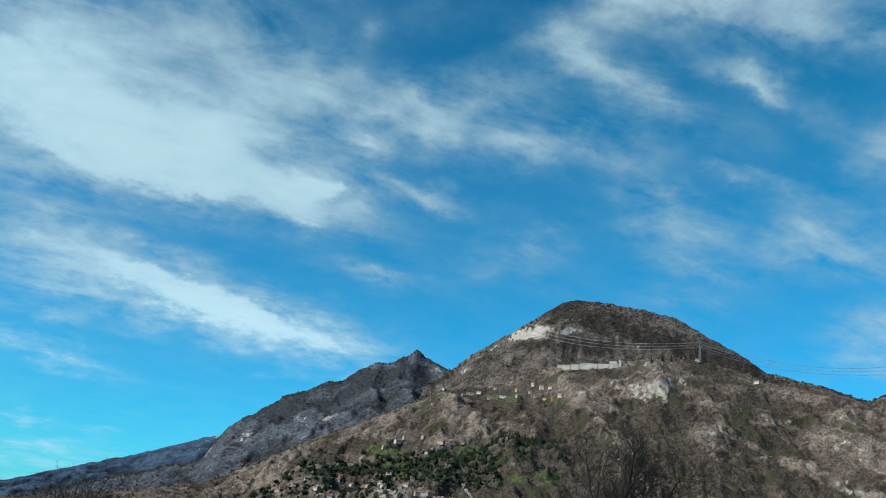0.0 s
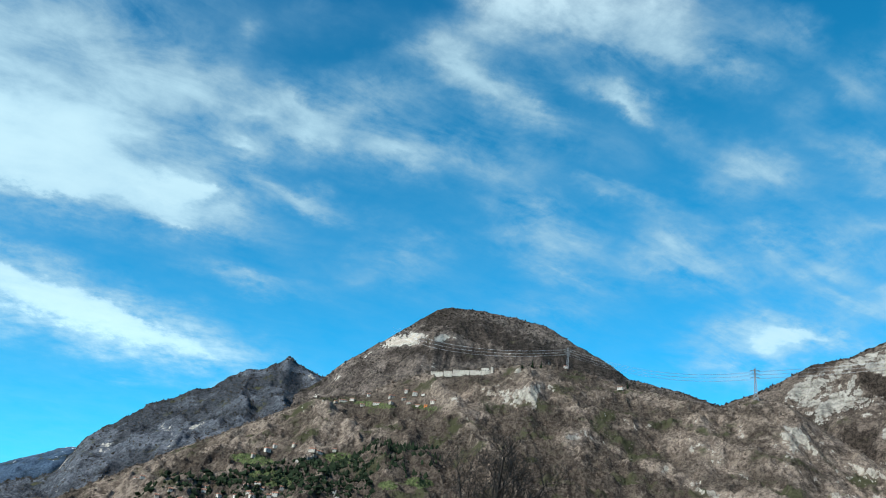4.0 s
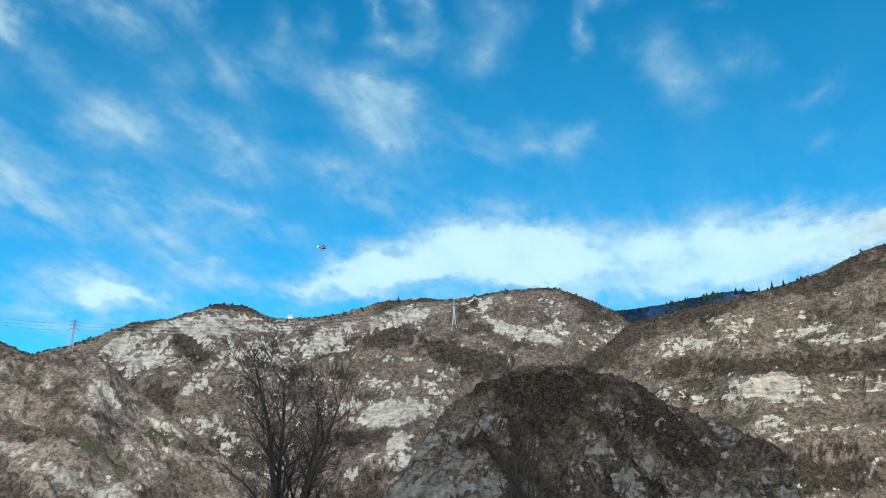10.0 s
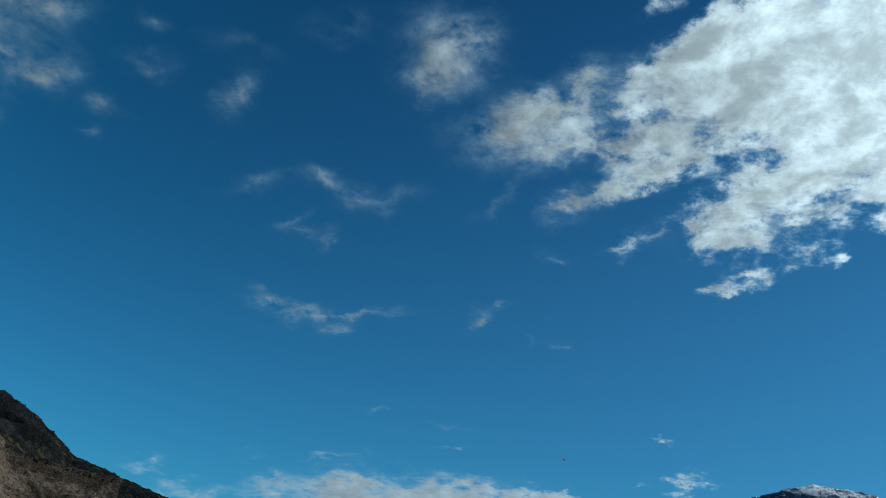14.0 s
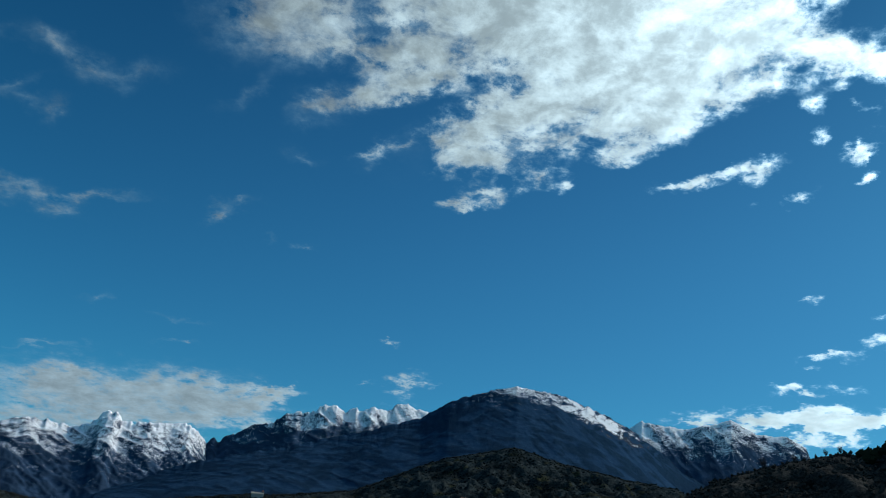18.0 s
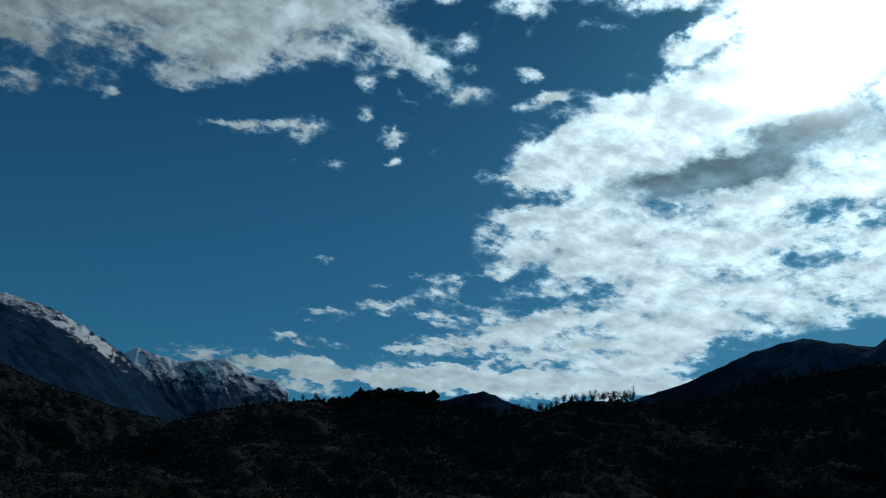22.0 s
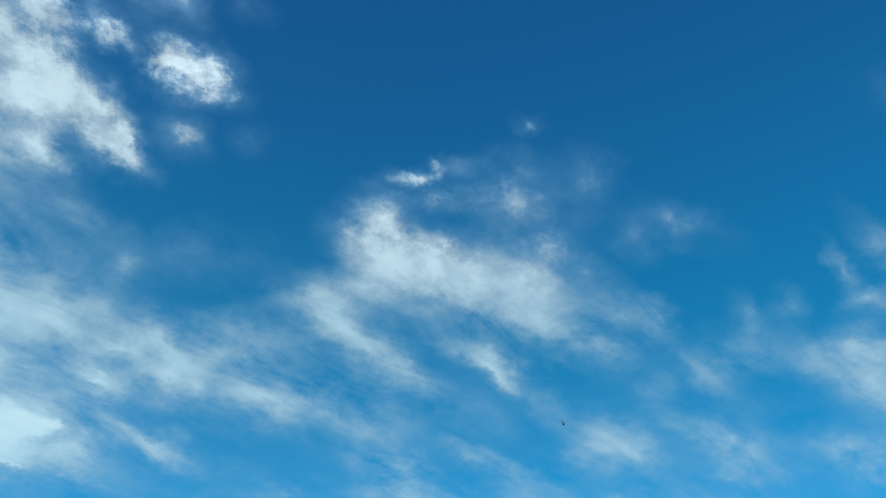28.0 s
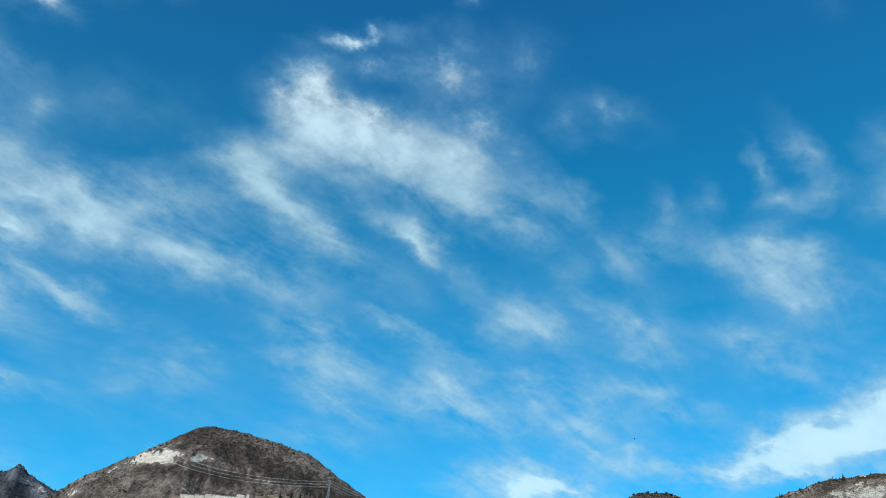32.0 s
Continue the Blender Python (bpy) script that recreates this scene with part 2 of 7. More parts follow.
cloud(129.5, 33.9, 2.5, 2.09, 5, 0.45)
cloud(127.6, 30.3, 3.8, 1.34, 6, 0.40)
cloud(130.3, 29.8, 1.9, 1.15, 15, 0.40)
cloud(128.4, 27.3, 1.5, 1.15, -24, 0.30)
cloud(129.4, 26.0, 0.7, 0.58, 5, 0.30)
cloud(117.5, 32.0, 1.7, 0.75, 12, 0.25)
cloud(136.3, 36.0, 1.1, 0.83, 2, 0.30)
cloud(137.6, 33.0, 1.1, 0.69, 1, 0.35)
cloud(135.7, 29.7, 1.1, 0.77, 2, 0.35)
cloud(143.9, 33.1, 1.1, 1.68, -23, 0.30)
cloud(142.8, 36.1, 2.6, 0.75, 8, 0.20)
cloud(106.4, 25.0, 0.5, 0.50, 16, 0.30)
cloud(135.3, 27.7, 0.8, 0.38, 3, 0.25)
cloud(139.5, 40.3, 2.2, 1.10, -1, 0.15)
cloud(106.3, 18.3, 1.7, 0.59, -23, 0.40)
cloud(110.5, 17.2, 1.4, 0.50, -24, 0.25)
cloud(159.8, 38.7, 3.4, 2.90, -11, 0.60)
cloud(161.4, 40.3, 2.2, 1.79, 8, 0.40)
cloud(159.2, 36.7, 2.3, 1.29, 9, 0.40)
cloud(150.4, 39.3, 2.6, 1.06, 25, 0.20)
cloud(131.6, 30.6, 3.3, 1.29, 46, 0.15)
cloud(134.7, 29.8, 1.6, 0.69, 23, 0.15)
cloud(143.4, 33.5, 1.8, 1.22, 58, 0.22)
cloud(137.0, 33.4, 1.7, 0.69, 23, 0.12)
cloud(135.1, 27.9, 1.0, 0.42, 22, 0.15)
cloud(147.3, 28.0, 2.6, 0.82, 25, 0.30)
cloud(151.8, 29.2, 1.9, 0.76, -7, 0.38)
cloud(154.6, 28.5, 2.3, 0.95, -9, 0.40)
cloud(157.6, 29.0, 2.3, 0.95, 30, 0.30)
cloud(151.4, 25.4, 1.9, 0.61, 2, 0.35)
cloud(153.6, 25.1, 1.1, 0.68, 52, 0.35)
cloud(150.4, 26.2, 1.5, 0.38, 43, 0.25)
cloud(150.2, 20.3, 1.9, 0.60, -3, 0.50)
cloud(153.1, 19.9, 2.6, 0.75, 1, 0.55)
cloud(156.7, 20.5, 3.0, 0.38, 18, 0.45)
cloud(164.8, 21.4, 1.1, 0.61, 52, 0.35)
cloud(166.7, 22.3, 1.1, 0.27, 16, 0.30)
cloud(171.4, 20.1, 0.9, 0.23, -10, 0.35)
cloud(169.0, 20.3, 0.6, 0.30, -55, 0.20)
cloud(158.7, 14.7, 1.1, 0.37, 9, 0.40)
cloud(164.1, 14.2, 1.7, 0.26, -1, 0.30)
cloud(163.9, 12.7, 1.3, 0.22, 2, 0.40)
cloud(151.3, 10.7, 1.4, 0.43, 10, 0.15)
cloud(156.8, 11.4, 2.2, 0.22, 9, 0.20)
cloud(177.9, 14.4, 0.8, 0.28, 9, 0.45)
cloud(144.8, 8.6, 1.4, 0.37, -1, 0.50)
cloud(152.8, 8.7, 2.2, 1.06, 9, 0.70)
cloud(148.4, 7.7, 2.8, 0.62, 10, 0.50)
cloud(146.3, 7.5, 2.0, 0.51, 10, 0.30)
cloud(157.2, 9.2, 2.9, 1.38, 15, 1.04)
cloud(160.3, 8.7, 5.1, 1.57, 9, 1.10)
cloud(165.3, 9.8, 4.3, 1.36, 5, 1.04)
cloud(168.7, 9.2, 4.0, 1.26, -1, 0.98)
cloud(163.3, 7.7, 6.3, 1.05, 8, 1.04)
cloud(170.4, 10.3, 2.6, 0.44, 10, 0.78)
cloud(155.9, 6.6, 3.7, 1.33, 9, 0.78)
cloud(158.0, 10.0, 1.9, 0.76, 10, 0.65)
cloud(156.0, 11.3, 2.2, 0.27, 11, 0.26)
cloud(176.7, 11.5, 0.8, 0.30, 11, 0.60)
cloud(179.5, 11.9, 1.9, 0.60, 16, 0.50)
cloud(179.1, 10.4, 2.6, 0.67, 6, 0.25)
cloud(-169.0, 39.0, 5.7, 3.72, 11, 1.10)
cloud(-176.5, 38.8, 5.1, 2.83, 21, 1.05)
cloud(176.9, 37.7, 5.1, 2.18, 19, 1.00)
cloud(172.3, 38.8, 1.8, 1.28, 21, 0.70)
cloud(167.9, 36.1, 3.7, 1.49, 24, 0.85)
cloud(164.9, 34.0, 3.4, 1.50, 16, 0.80)
cloud(-172.0, 41.1, 4.5, 2.03, 6, 1.00)
cloud(177.3, 42.5, 2.0, 0.71, 17, 0.40)
cloud(-178.6, 40.7, 2.0, 1.42, 26, 0.60)
cloud(171.3, 33.6, 5.5, 1.50, 11, 0.90)
cloud(177.4, 34.4, 4.2, 1.29, 20, 0.80)
cloud(174.3, 31.0, 4.1, 1.03, 21, 0.75)
cloud(170.6, 29.7, 1.9, 0.55, 31, 0.50)
cloud(179.0, 32.5, 4.1, 1.03, 21, 0.70)
cloud(-172.8, 35.6, 7.8, 2.87, 17, 1.05)
cloud(-163.9, 34.8, 6.1, 2.84, 7, 1.10)
cloud(-156.8, 33.9, 5.1, 2.08, 1, 1.05)
cloud(-151.0, 33.5, 3.1, 1.46, -23, 1.00)
cloud(-170.3, 31.6, 7.1, 1.85, 16, 1.05)
cloud(-160.6, 31.4, 5.6, 1.81, 17, 1.00)
cloud(-176.3, 29.5, 5.2, 1.50, 19, 0.95)
cloud(177.8, 28.0, 3.0, 0.75, 27, 0.60)
cloud(175.3, 27.4, 1.9, 0.38, 20, 0.40)
cloud(-168.0, 29.4, 5.0, 1.30, 12, 0.85)
cloud(-176.1, 27.4, 4.9, 1.14, 12, 0.85)
cloud(-165.1, 28.3, 2.9, 0.74, 9, 0.50)
cloud(-175.5, 25.2, 3.0, 0.96, 19, 0.75)
cloud(-178.3, 24.0, 1.5, 0.46, 5, 0.40)
cloud(-171.7, 26.7, 2.3, 0.68, 2, 0.50)
cloud(-169.6, 26.3, 0.7, 0.45, 32, 0.50)
cloud(165.9, 29.6, 2.2, 0.53, 43, 0.30)
cloud(170.4, 28.3, 1.9, 0.52, 11, 0.30)
cloud(170.0, 26.2, 1.5, 0.45, -10, 0.20)
cloud(-155.9, 35.9, 3.7, 1.38, 13, 0.90)
cloud(-148.7, 31.8, 1.8, 0.99, -11, 0.80)
cloud(-152.0, 30.6, 1.1, 0.68, -8, 0.60)
cloud(-149.2, 29.8, 1.4, 0.60, -10, 0.60)
cloud(-152.4, 28.5, 0.7, 0.55, -7, 0.50)
cloud(-149.8, 27.5, 1.5, 0.55, 20, 0.65)
cloud(-149.7, 26.0, 0.9, 0.41, 20, 0.50)
cloud(-156.8, 26.8, 2.2, 0.72, 11, 0.80)
cloud(-160.7, 26.3, 2.3, 0.66, 10, 0.75)
cloud(-162.3, 25.8, 1.4, 0.52, 19, 0.50)
cloud(-154.0, 24.6, 1.5, 0.49, 22, 0.45)
cloud(-156.5, 24.6, 1.0, 0.29, 18, 0.30)
cloud(164.8, 21.3, 0.9, 0.54, 53, 0.30)
cloud(167.0, 22.2, 1.1, 0.30, 11, 0.15)
cloud(-146.5, 26.9, 1.3, 0.57, -13, 0.75)
cloud(-149.5, 27.3, 0.9, 0.57, 23, 0.55)
cloud(-149.7, 26.0, 0.7, 0.30, 24, 0.40)
cloud(-153.8, 24.6, 1.3, 0.46, 25, 0.35)
cloud(-145.4, 30.5, 2.2, 0.93, 6, 0.65)
cloud(-144.9, 32.6, 1.1, 0.55, 21, 0.40)
cloud(-145.6, 34.4, 1.8, 0.73, 26, 0.55)
cloud(-142.6, 35.4, 0.5, 0.64, -1, 0.35)
cloud(-139.9, 35.2, 0.9, 1.23, -2, 0.30)
cloud(-139.4, 32.7, 1.1, 0.65, -2, 0.30)
cloud(-134.3, 35.2, 1.5, 0.88, 15, 0.45)
cloud(-140.8, 36.6, 2.1, 0.70, -2, 0.50)
cloud(-132.7, 32.6, 1.0, 1.05, -6, 0.35)
cloud(-127.9, 33.7, 2.5, 1.22, 18, 0.65)
cloud(-127.4, 34.8, 1.9, 0.69, 12, 0.40)
cloud(-137.7, 30.8, 2.3, 0.80, 10, 0.75)
cloud(-133.6, 30.8, 2.4, 0.72, 3, 0.60)
cloud(-138.2, 27.3, 3.9, 1.86, 19, 1.00)
cloud(-140.6, 25.3, 2.6, 0.94, 10, 0.80)
cloud(-132.9, 28.4, 4.0, 2.54, 17, 1.05)
cloud(-127.0, 30.3, 3.7, 2.10, 19, 1.00)
cloud(-124.1, 30.2, 3.3, 2.74, 12, 1.10)
cloud(-128.0, 26.9, 5.6, 2.47, 4, 1.10)
cloud(-123.9, 25.0, 3.6, 4.10, -8, 1.10)
cloud(-133.1, 24.8, 4.7, 2.18, -3, 1.10)
cloud(-140.6, 22.7, 2.2, 0.94, 5, 0.90)
cloud(-137.0, 23.0, 2.2, 0.75, 9, 0.70)
cloud(-133.5, 21.8, 6.1, 1.84, -2, 1.05)
cloud(-139.0, 20.8, 3.3, 1.13, 5, 0.85)
cloud(-127.0, 21.1, 5.6, 2.12, -4, 1.10)
cloud(-140.5, 18.9, 1.8, 0.38, 11, 0.60)
cloud(-135.1, 19.7, 5.5, 1.48, -1, 0.95)
cloud(-127.9, 18.3, 6.0, 1.60, 2, 1.00)
cloud(-137.1, 17.8, 3.9, 0.74, 8, 0.80)
cloud(-144.8, 17.3, 1.9, 0.95, 8, 0.80)
cloud(-143.3, 17.9, 1.1, 0.57, 22, 0.60)
cloud(-141.3, 16.6, 2.6, 0.53, 2, 0.70)
cloud(-149.1, 15.7, 3.1, 0.53, 12, 0.75)
cloud(-145.5, 15.3, 2.6, 0.46, 8, 0.65)
cloud(-149.5, 14.8, 1.5, 0.19, 4, 0.50)
cloud(-153.4, 14.9, 1.7, 0.27, 17, 0.45)
cloud(-133.4, 16.3, 5.4, 1.13, 5, 1.12)
cloud(-139.0, 15.6, 4.0, 0.74, 9, 1.00)
cloud(-127.1, 16.2, 4.7, 1.54, 3, 1.19)
cloud(-142.8, 13.9, 5.2, 0.75, 12, 1.06)
cloud(-135.2, 14.5, 6.2, 0.80, 6, 1.06)
cloud(-128.2, 14.8, 4.2, 1.09, 7, 1.12)
cloud(-147.0, 13.1, 1.5, 0.38, 6, 0.75)
cloud(-153.8, 12.8, 2.5, 0.42, -1, 1.06)
cloud(-137.1, 13.4, 4.2, 0.55, 1, 1.00)
cloud(-130.6, 13.4, 3.6, 0.78, 5, 1.12)
cloud(-145.4, 12.1, 2.2, 0.37, 3, 0.75)
cloud(-156.6, 11.0, 4.5, 0.67, -2, 1.19)
cloud(-151.1, 11.0, 4.9, 0.83, 1, 1.19)
cloud(-144.6, 11.2, 5.2, 0.82, 3, 1.19)
cloud(-138.2, 11.7, 5.0, 0.92, 4, 1.19)
cloud(-133.1, 12.2, 3.7, 0.90, 4, 1.19)
cloud(-161.1, 10.8, 2.2, 0.37, 11, 0.88)
cloud(-154.1, 9.6, 2.3, 0.37, 5, 0.75)
cloud(-153.6, 18.3, 1.0, 0.31, 10, 0.50)
cloud(-149.2, 17.4, 1.0, 0.31, 9, 0.50)
cloud(-147.3, 18.1, 0.6, 0.23, 3, 0.50)
cloud(-179.0, 12.1, 0.6, 0.20, 11, 0.38)
cloud(-147.7, 10.9, 5.6, 0.52, 2, 1.10)
cloud(-135.3, 11.6, 6.8, 0.58, 3, 1.10)
cloud(-127.7, 12.4, 4.7, 0.62, 6, 1.10)
cloud(-154.2, 10.7, 4.5, 0.45, 1, 1.00)
cloud(-140.8, 12.1, 6.5, 0.52, 5, 1.00)
cloud(-162.3, 37.5, 7.3, 3.97, 28, 1.00)
cloud(-157.1, 40.7, 7.0, 3.39, 25, 0.95)
cloud(-162.8, 32.8, 4.5, 2.03, 27, 0.85)
cloud(-150.7, 39.3, 4.3, 2.16, 10, 0.80)
cloud(-148.3, 36.9, 2.6, 0.92, 18, 0.60)
cloud(-141.8, 45.6, 5.5, 1.76, 15, 0.85)
cloud(-135.3, 45.5, 3.0, 1.43, 10, 0.75)
cloud(-130.8, 47.3, 0.9, 0.71, 7, 0.60)
cloud(-145.1, 43.1, 2.6, 0.90, 17, 0.60)
cloud(-138.0, 43.7, 2.2, 0.73, 12, 0.60)
cloud(-141.2, 40.5, 3.0, 0.92, 29, 0.60)
cloud(-136.0, 39.8, 4.6, 1.87, 1, 0.95)
cloud(-139.5, 38.1, 2.7, 1.50, 13, 0.80)
cloud(-132.7, 38.3, 3.4, 1.70, -1, 0.90)
cloud(-127.9, 38.8, 3.0, 1.50, -9, 0.85)
cloud(-124.3, 37.1, 3.0, 1.51, -17, 0.85)
cloud(-118.2, 36.5, 4.3, 4.47, -0, 1.10)
cloud(-117.8, 40.2, 3.9, 1.85, 14, 1.00)
cloud(-121.7, 40.6, 2.2, 1.12, 21, 0.70)
cloud(-114.0, 40.4, 2.1, 1.09, -4, 0.80)
cloud(-121.7, 33.0, 4.1, 2.66, 2, 1.10)
cloud(-123.2, 43.9, 1.1, 0.56, 32, 0.40)
cloud(-118.1, 44.9, 0.9, 0.44, 18, 0.50)
cloud(-115.8, 42.7, 2.1, 0.44, 7, 0.50)
cloud(-121.3, 42.2, 0.7, 0.44, 1, 0.40)
cloud(-125.7, 46.1, 0.7, 0.72, 3, 0.40)
cloud(-127.9, 42.9, 0.6, 0.44, 5, 0.30)
cloud(-108.8, 46.4, 2.7, 0.85, -9, 0.55)
cloud(-111.8, 45.0, 1.7, 0.63, -6, 0.50)
cloud(-113.3, 45.3, 1.4, 0.42, -5, 0.40)
cloud(-103.5, 41.2, 1.0, 0.53, 11, 0.50)
cloud(-98.0, 40.3, 0.6, 0.67, -15, 0.40)
cloud(-96.8, 44.4, 1.8, 1.29, -18, 0.70)
cloud(-109.9, 39.8, 2.1, 1.08, -6, 0.60)
cloud(-104.7, 39.3, 1.9, 1.05, -10, 0.60)
cloud(-108.3, 37.5, 2.7, 1.08, -6, 0.70)
cloud(-100.2, 36.8, 3.6, 2.05, -12, 0.95)
cloud(-104.4, 35.7, 3.5, 2.12, -8, 0.95)
cloud(-111.5, 35.9, 2.4, 2.19, -4, 1.00)
cloud(-108.7, 33.5, 3.7, 2.54, -5, 1.00)
cloud(-101.8, 31.8, 4.5, 3.48, -8, 1.10)
cloud(-113.0, 32.3, 2.8, 1.85, -2, 1.00)
cloud(-127.3, 34.4, 2.7, 0.77, 20, 0.55)
cloud(-128.6, 33.3, 1.9, 0.46, 21, 0.50)
cloud(-137.8, 30.9, 2.3, 0.54, 19, 0.70)
cloud(-139.5, 32.5, 0.9, 0.53, 12, 0.35)
cloud(-134.0, 35.1, 1.0, 0.38, 9, 0.30)
cloud(-132.2, 30.2, 3.5, 1.15, 13, 0.80)
cloud(-127.4, 31.5, 2.3, 1.15, 26, 0.70)
cloud(-126.8, 29.6, 4.6, 1.92, 5, 1.00)
cloud(-132.2, 27.5, 5.4, 1.92, 8, 1.00)
cloud(-123.6, 27.6, 6.0, 1.90, 9, 1.10)
cloud(-115.2, 27.9, 6.3, 2.61, 0, 1.10)
cloud(-107.3, 27.7, 5.8, 2.87, -3, 1.10)
cloud(-102.1, 25.9, 4.2, 3.45, -5, 1.10)
cloud(-117.2, 24.5, 7.0, 1.85, 2, 1.05)
cloud(-109.5, 24.2, 5.6, 1.43, -1, 1.00)
cloud(-119.2, 21.8, 5.4, 1.10, 3, 0.85)
cloud(-113.4, 21.7, 4.5, 0.79, 6, 0.80)
cloud(-101.1, 23.4, 1.2, 1.35, -5, 0.90)
cloud(-104.9, 23.0, 1.9, 0.69, -3, 0.70)
cloud(-117.2, 19.8, 5.9, 1.44, 3, 0.95)
cloud(-109.8, 19.6, 5.2, 1.73, 6, 1.00)
cloud(-104.6, 19.9, 4.3, 1.68, 4, 1.00)
cloud(-102.6, 17.9, 3.5, 1.64, -1, 1.00)
cloud(-113.5, 17.8, 5.0, 1.40, 2, 1.00)
cloud(-121.0, 17.4, 3.2, 1.43, 4, 1.00)
cloud(-122.7, 58.5, 11.0, 3.15, 26, 1.05)
cloud(-113.7, 55.7, 7.5, 2.95, 7, 1.05)
cloud(-114.9, 52.7, 4.5, 1.68, 8, 0.90)
cloud(-108.3, 52.3, 4.2, 1.33, 3, 0.75)
cloud(-105.3, 50.7, 2.3, 0.95, 0, 0.50)
cloud(-101.2, 60.9, 7.4, 2.87, 7, 1.00)
cloud(-89.7, 59.3, 5.9, 2.18, -3, 0.90)
cloud(-79.8, 61.2, 4.6, 2.80, -12, 0.85)
cloud(-81.0, 56.9, 3.9, 1.83, 0, 0.60)
cloud(-72.0, 59.0, 3.1, 2.78, -19, 0.70)
cloud(-101.1, 54.2, 2.3, 1.51, 37, 0.50)
cloud(-94.6, 55.2, 1.9, 1.88, 1, 0.30)
cloud(-133.1, 54.3, 8.8, 2.41, 34, 1.00)
cloud(-140.3, 51.9, 6.6, 2.65, 40, 1.00)
cloud(-140.3, 46.3, 2.5, 2.01, 38, 0.85)
cloud(-140.4, 49.3, 5.9, 2.34, 39, 0.90)
cloud(-135.6, 50.3, 4.0, 1.38, 35, 0.70)
cloud(-134.7, 46.1, 3.6, 1.40, 22, 0.70)
cloud(-139.3, 44.7, 1.9, 1.69, 37, 0.80)
cloud(-131.1, 47.5, 1.5, 1.33, -23, 0.30)
cloud(-132.5, 45.4, 1.7, 0.53, 31, 0.50)
cloud(-126.4, 48.9, 1.6, 0.77, -5, 0.21)
cloud(-125.9, 46.1, 0.9, 0.98, 26, 0.24)
cloud(-118.2, 45.1, 1.5, 0.78, 35, 0.30)
cloud(-123.1, 44.1, 1.3, 0.66, 23, 0.18)
cloud(-109.8, 46.2, 2.9, 1.14, 3, 0.50)
cloud(-112.7, 44.9, 1.7, 0.85, 15, 0.24)
cloud(-134.0, 39.5, 2.9, 1.37, 8, 0.80)
cloud(-128.1, 38.3, 4.1, 1.39, -7, 0.80)
cloud(-97.2, 49.0, 2.7, 1.72, -31, 0.90)
cloud(-94.1, 46.0, 3.4, 1.92, -8, 0.95)
cloud(-94.6, 44.1, 3.0, 0.96, 2, 0.90)
cloud(-89.9, 43.0, 2.6, 0.84, -1, 0.80)
cloud(-84.5, 48.9, 4.4, 2.26, -11, 0.90)
cloud(-80.2, 47.7, 2.9, 1.87, -9, 0.80)
cloud(-86.4, 46.7, 3.3, 1.52, -4, 0.90)
cloud(-84.6, 44.3, 2.2, 1.32, 10, 0.90)
cloud(-78.7, 49.5, 2.5, 1.11, -31, 0.50)
cloud(-86.5, 51.3, 2.6, 0.95, 5, 0.60)
cloud(-74.4, 45.8, 2.1, 0.92, -23, 0.45)
cloud(-78.2, 43.0, 1.6, 1.48, -9, 0.60)
cloud(-79.2, 40.9, 1.6, 0.91, 12, 0.65)
cloud(-84.2, 39.8, 1.8, 0.66, 16, 0.60)
cloud(-87.0, 39.9, 1.7, 1.40, -2, 0.30)
cloud(-63.5, 53.7, 3.5, 3.10, -25, 0.42)
cloud(-66.4, 51.8, 3.6, 1.59, -21, 0.35)
cloud(-57.5, 53.8, 2.1, 1.67, -30, 0.21)
cloud(-63.6, 48.1, 1.3, 1.40, -0, 0.24)
cloud(-63.2, 44.2, 3.1, 1.74, -21, 0.28)
cloud(-60.3, 45.2, 1.5, 1.03, -24, 0.21)
cloud(-103.7, 41.4, 1.4, 0.57, 8, 0.17)
cloud(-98.5, 40.5, 0.9, 0.68, 5, 0.13)
cloud(-92.4, 40.4, 1.7, 0.68, 1, 0.13)
cloud(-76.2, 39.8, 2.1, 0.36, -10, 0.14)
cloud(-110.1, 40.5, 1.5, 0.83, 13, 0.50)
cloud(-105.5, 38.3, 3.0, 1.13, 14, 0.80)
cloud(-100.6, 37.7, 2.3, 1.13, 6, 0.85)
cloud(-102.1, 35.7, 5.6, 1.86, 7, 1.00)
cloud(-95.2, 35.4, 3.7, 1.48, 3, 1.00)
cloud(-84.6, 36.1, 3.9, 1.83, -3, 1.00)
cloud(-78.0, 36.0, 2.4, 1.25, -7, 0.85)
cloud(-72.1, 35.6, 2.3, 1.21, -0, 0.85)
cloud(-67.4, 34.1, 2.7, 2.37, -13, 0.80)
cloud(-90.6, 34.1, 7.2, 1.45, 0, 1.05)
cloud(-79.8, 33.7, 6.7, 1.77, -6, 1.00)
cloud(-71.2, 32.3, 4.6, 1.35, -10, 1.00)
cloud(-101.6, 32.1, 9.2, 1.81, 6, 1.05)
cloud(-88.5, 32.3, 8.8, 1.79, -0, 1.05)
cloud(-74.2, 31.4, 7.7, 1.70, -8, 1.00)
cloud(-74.2, 65.3, 5.3, 4.04, 27, 1.15)
cloud(-59.3, 69.4, 4.1, 4.01, 14, 0.88)
cloud(-72.0, 59.5, 4.9, 3.39, 24, 1.22)
cloud(-63.4, 61.1, 4.6, 2.67, 17, 1.01)
cloud(-54.2, 62.9, 2.7, 3.43, 39, 0.61)
cloud(-91.8, 58.1, 3.9, 3.99, 0, 1.30)
cloud(-95.0, 65.1, 4.6, 3.45, 47, 1.15)
cloud(-64.8, 53.3, 4.2, 2.28, 17, 1.15)
cloud(-65.0, 48.9, 2.2, 1.12, 17, 0.81)
cloud(-60.7, 50.1, 1.9, 1.51, 14, 0.68)
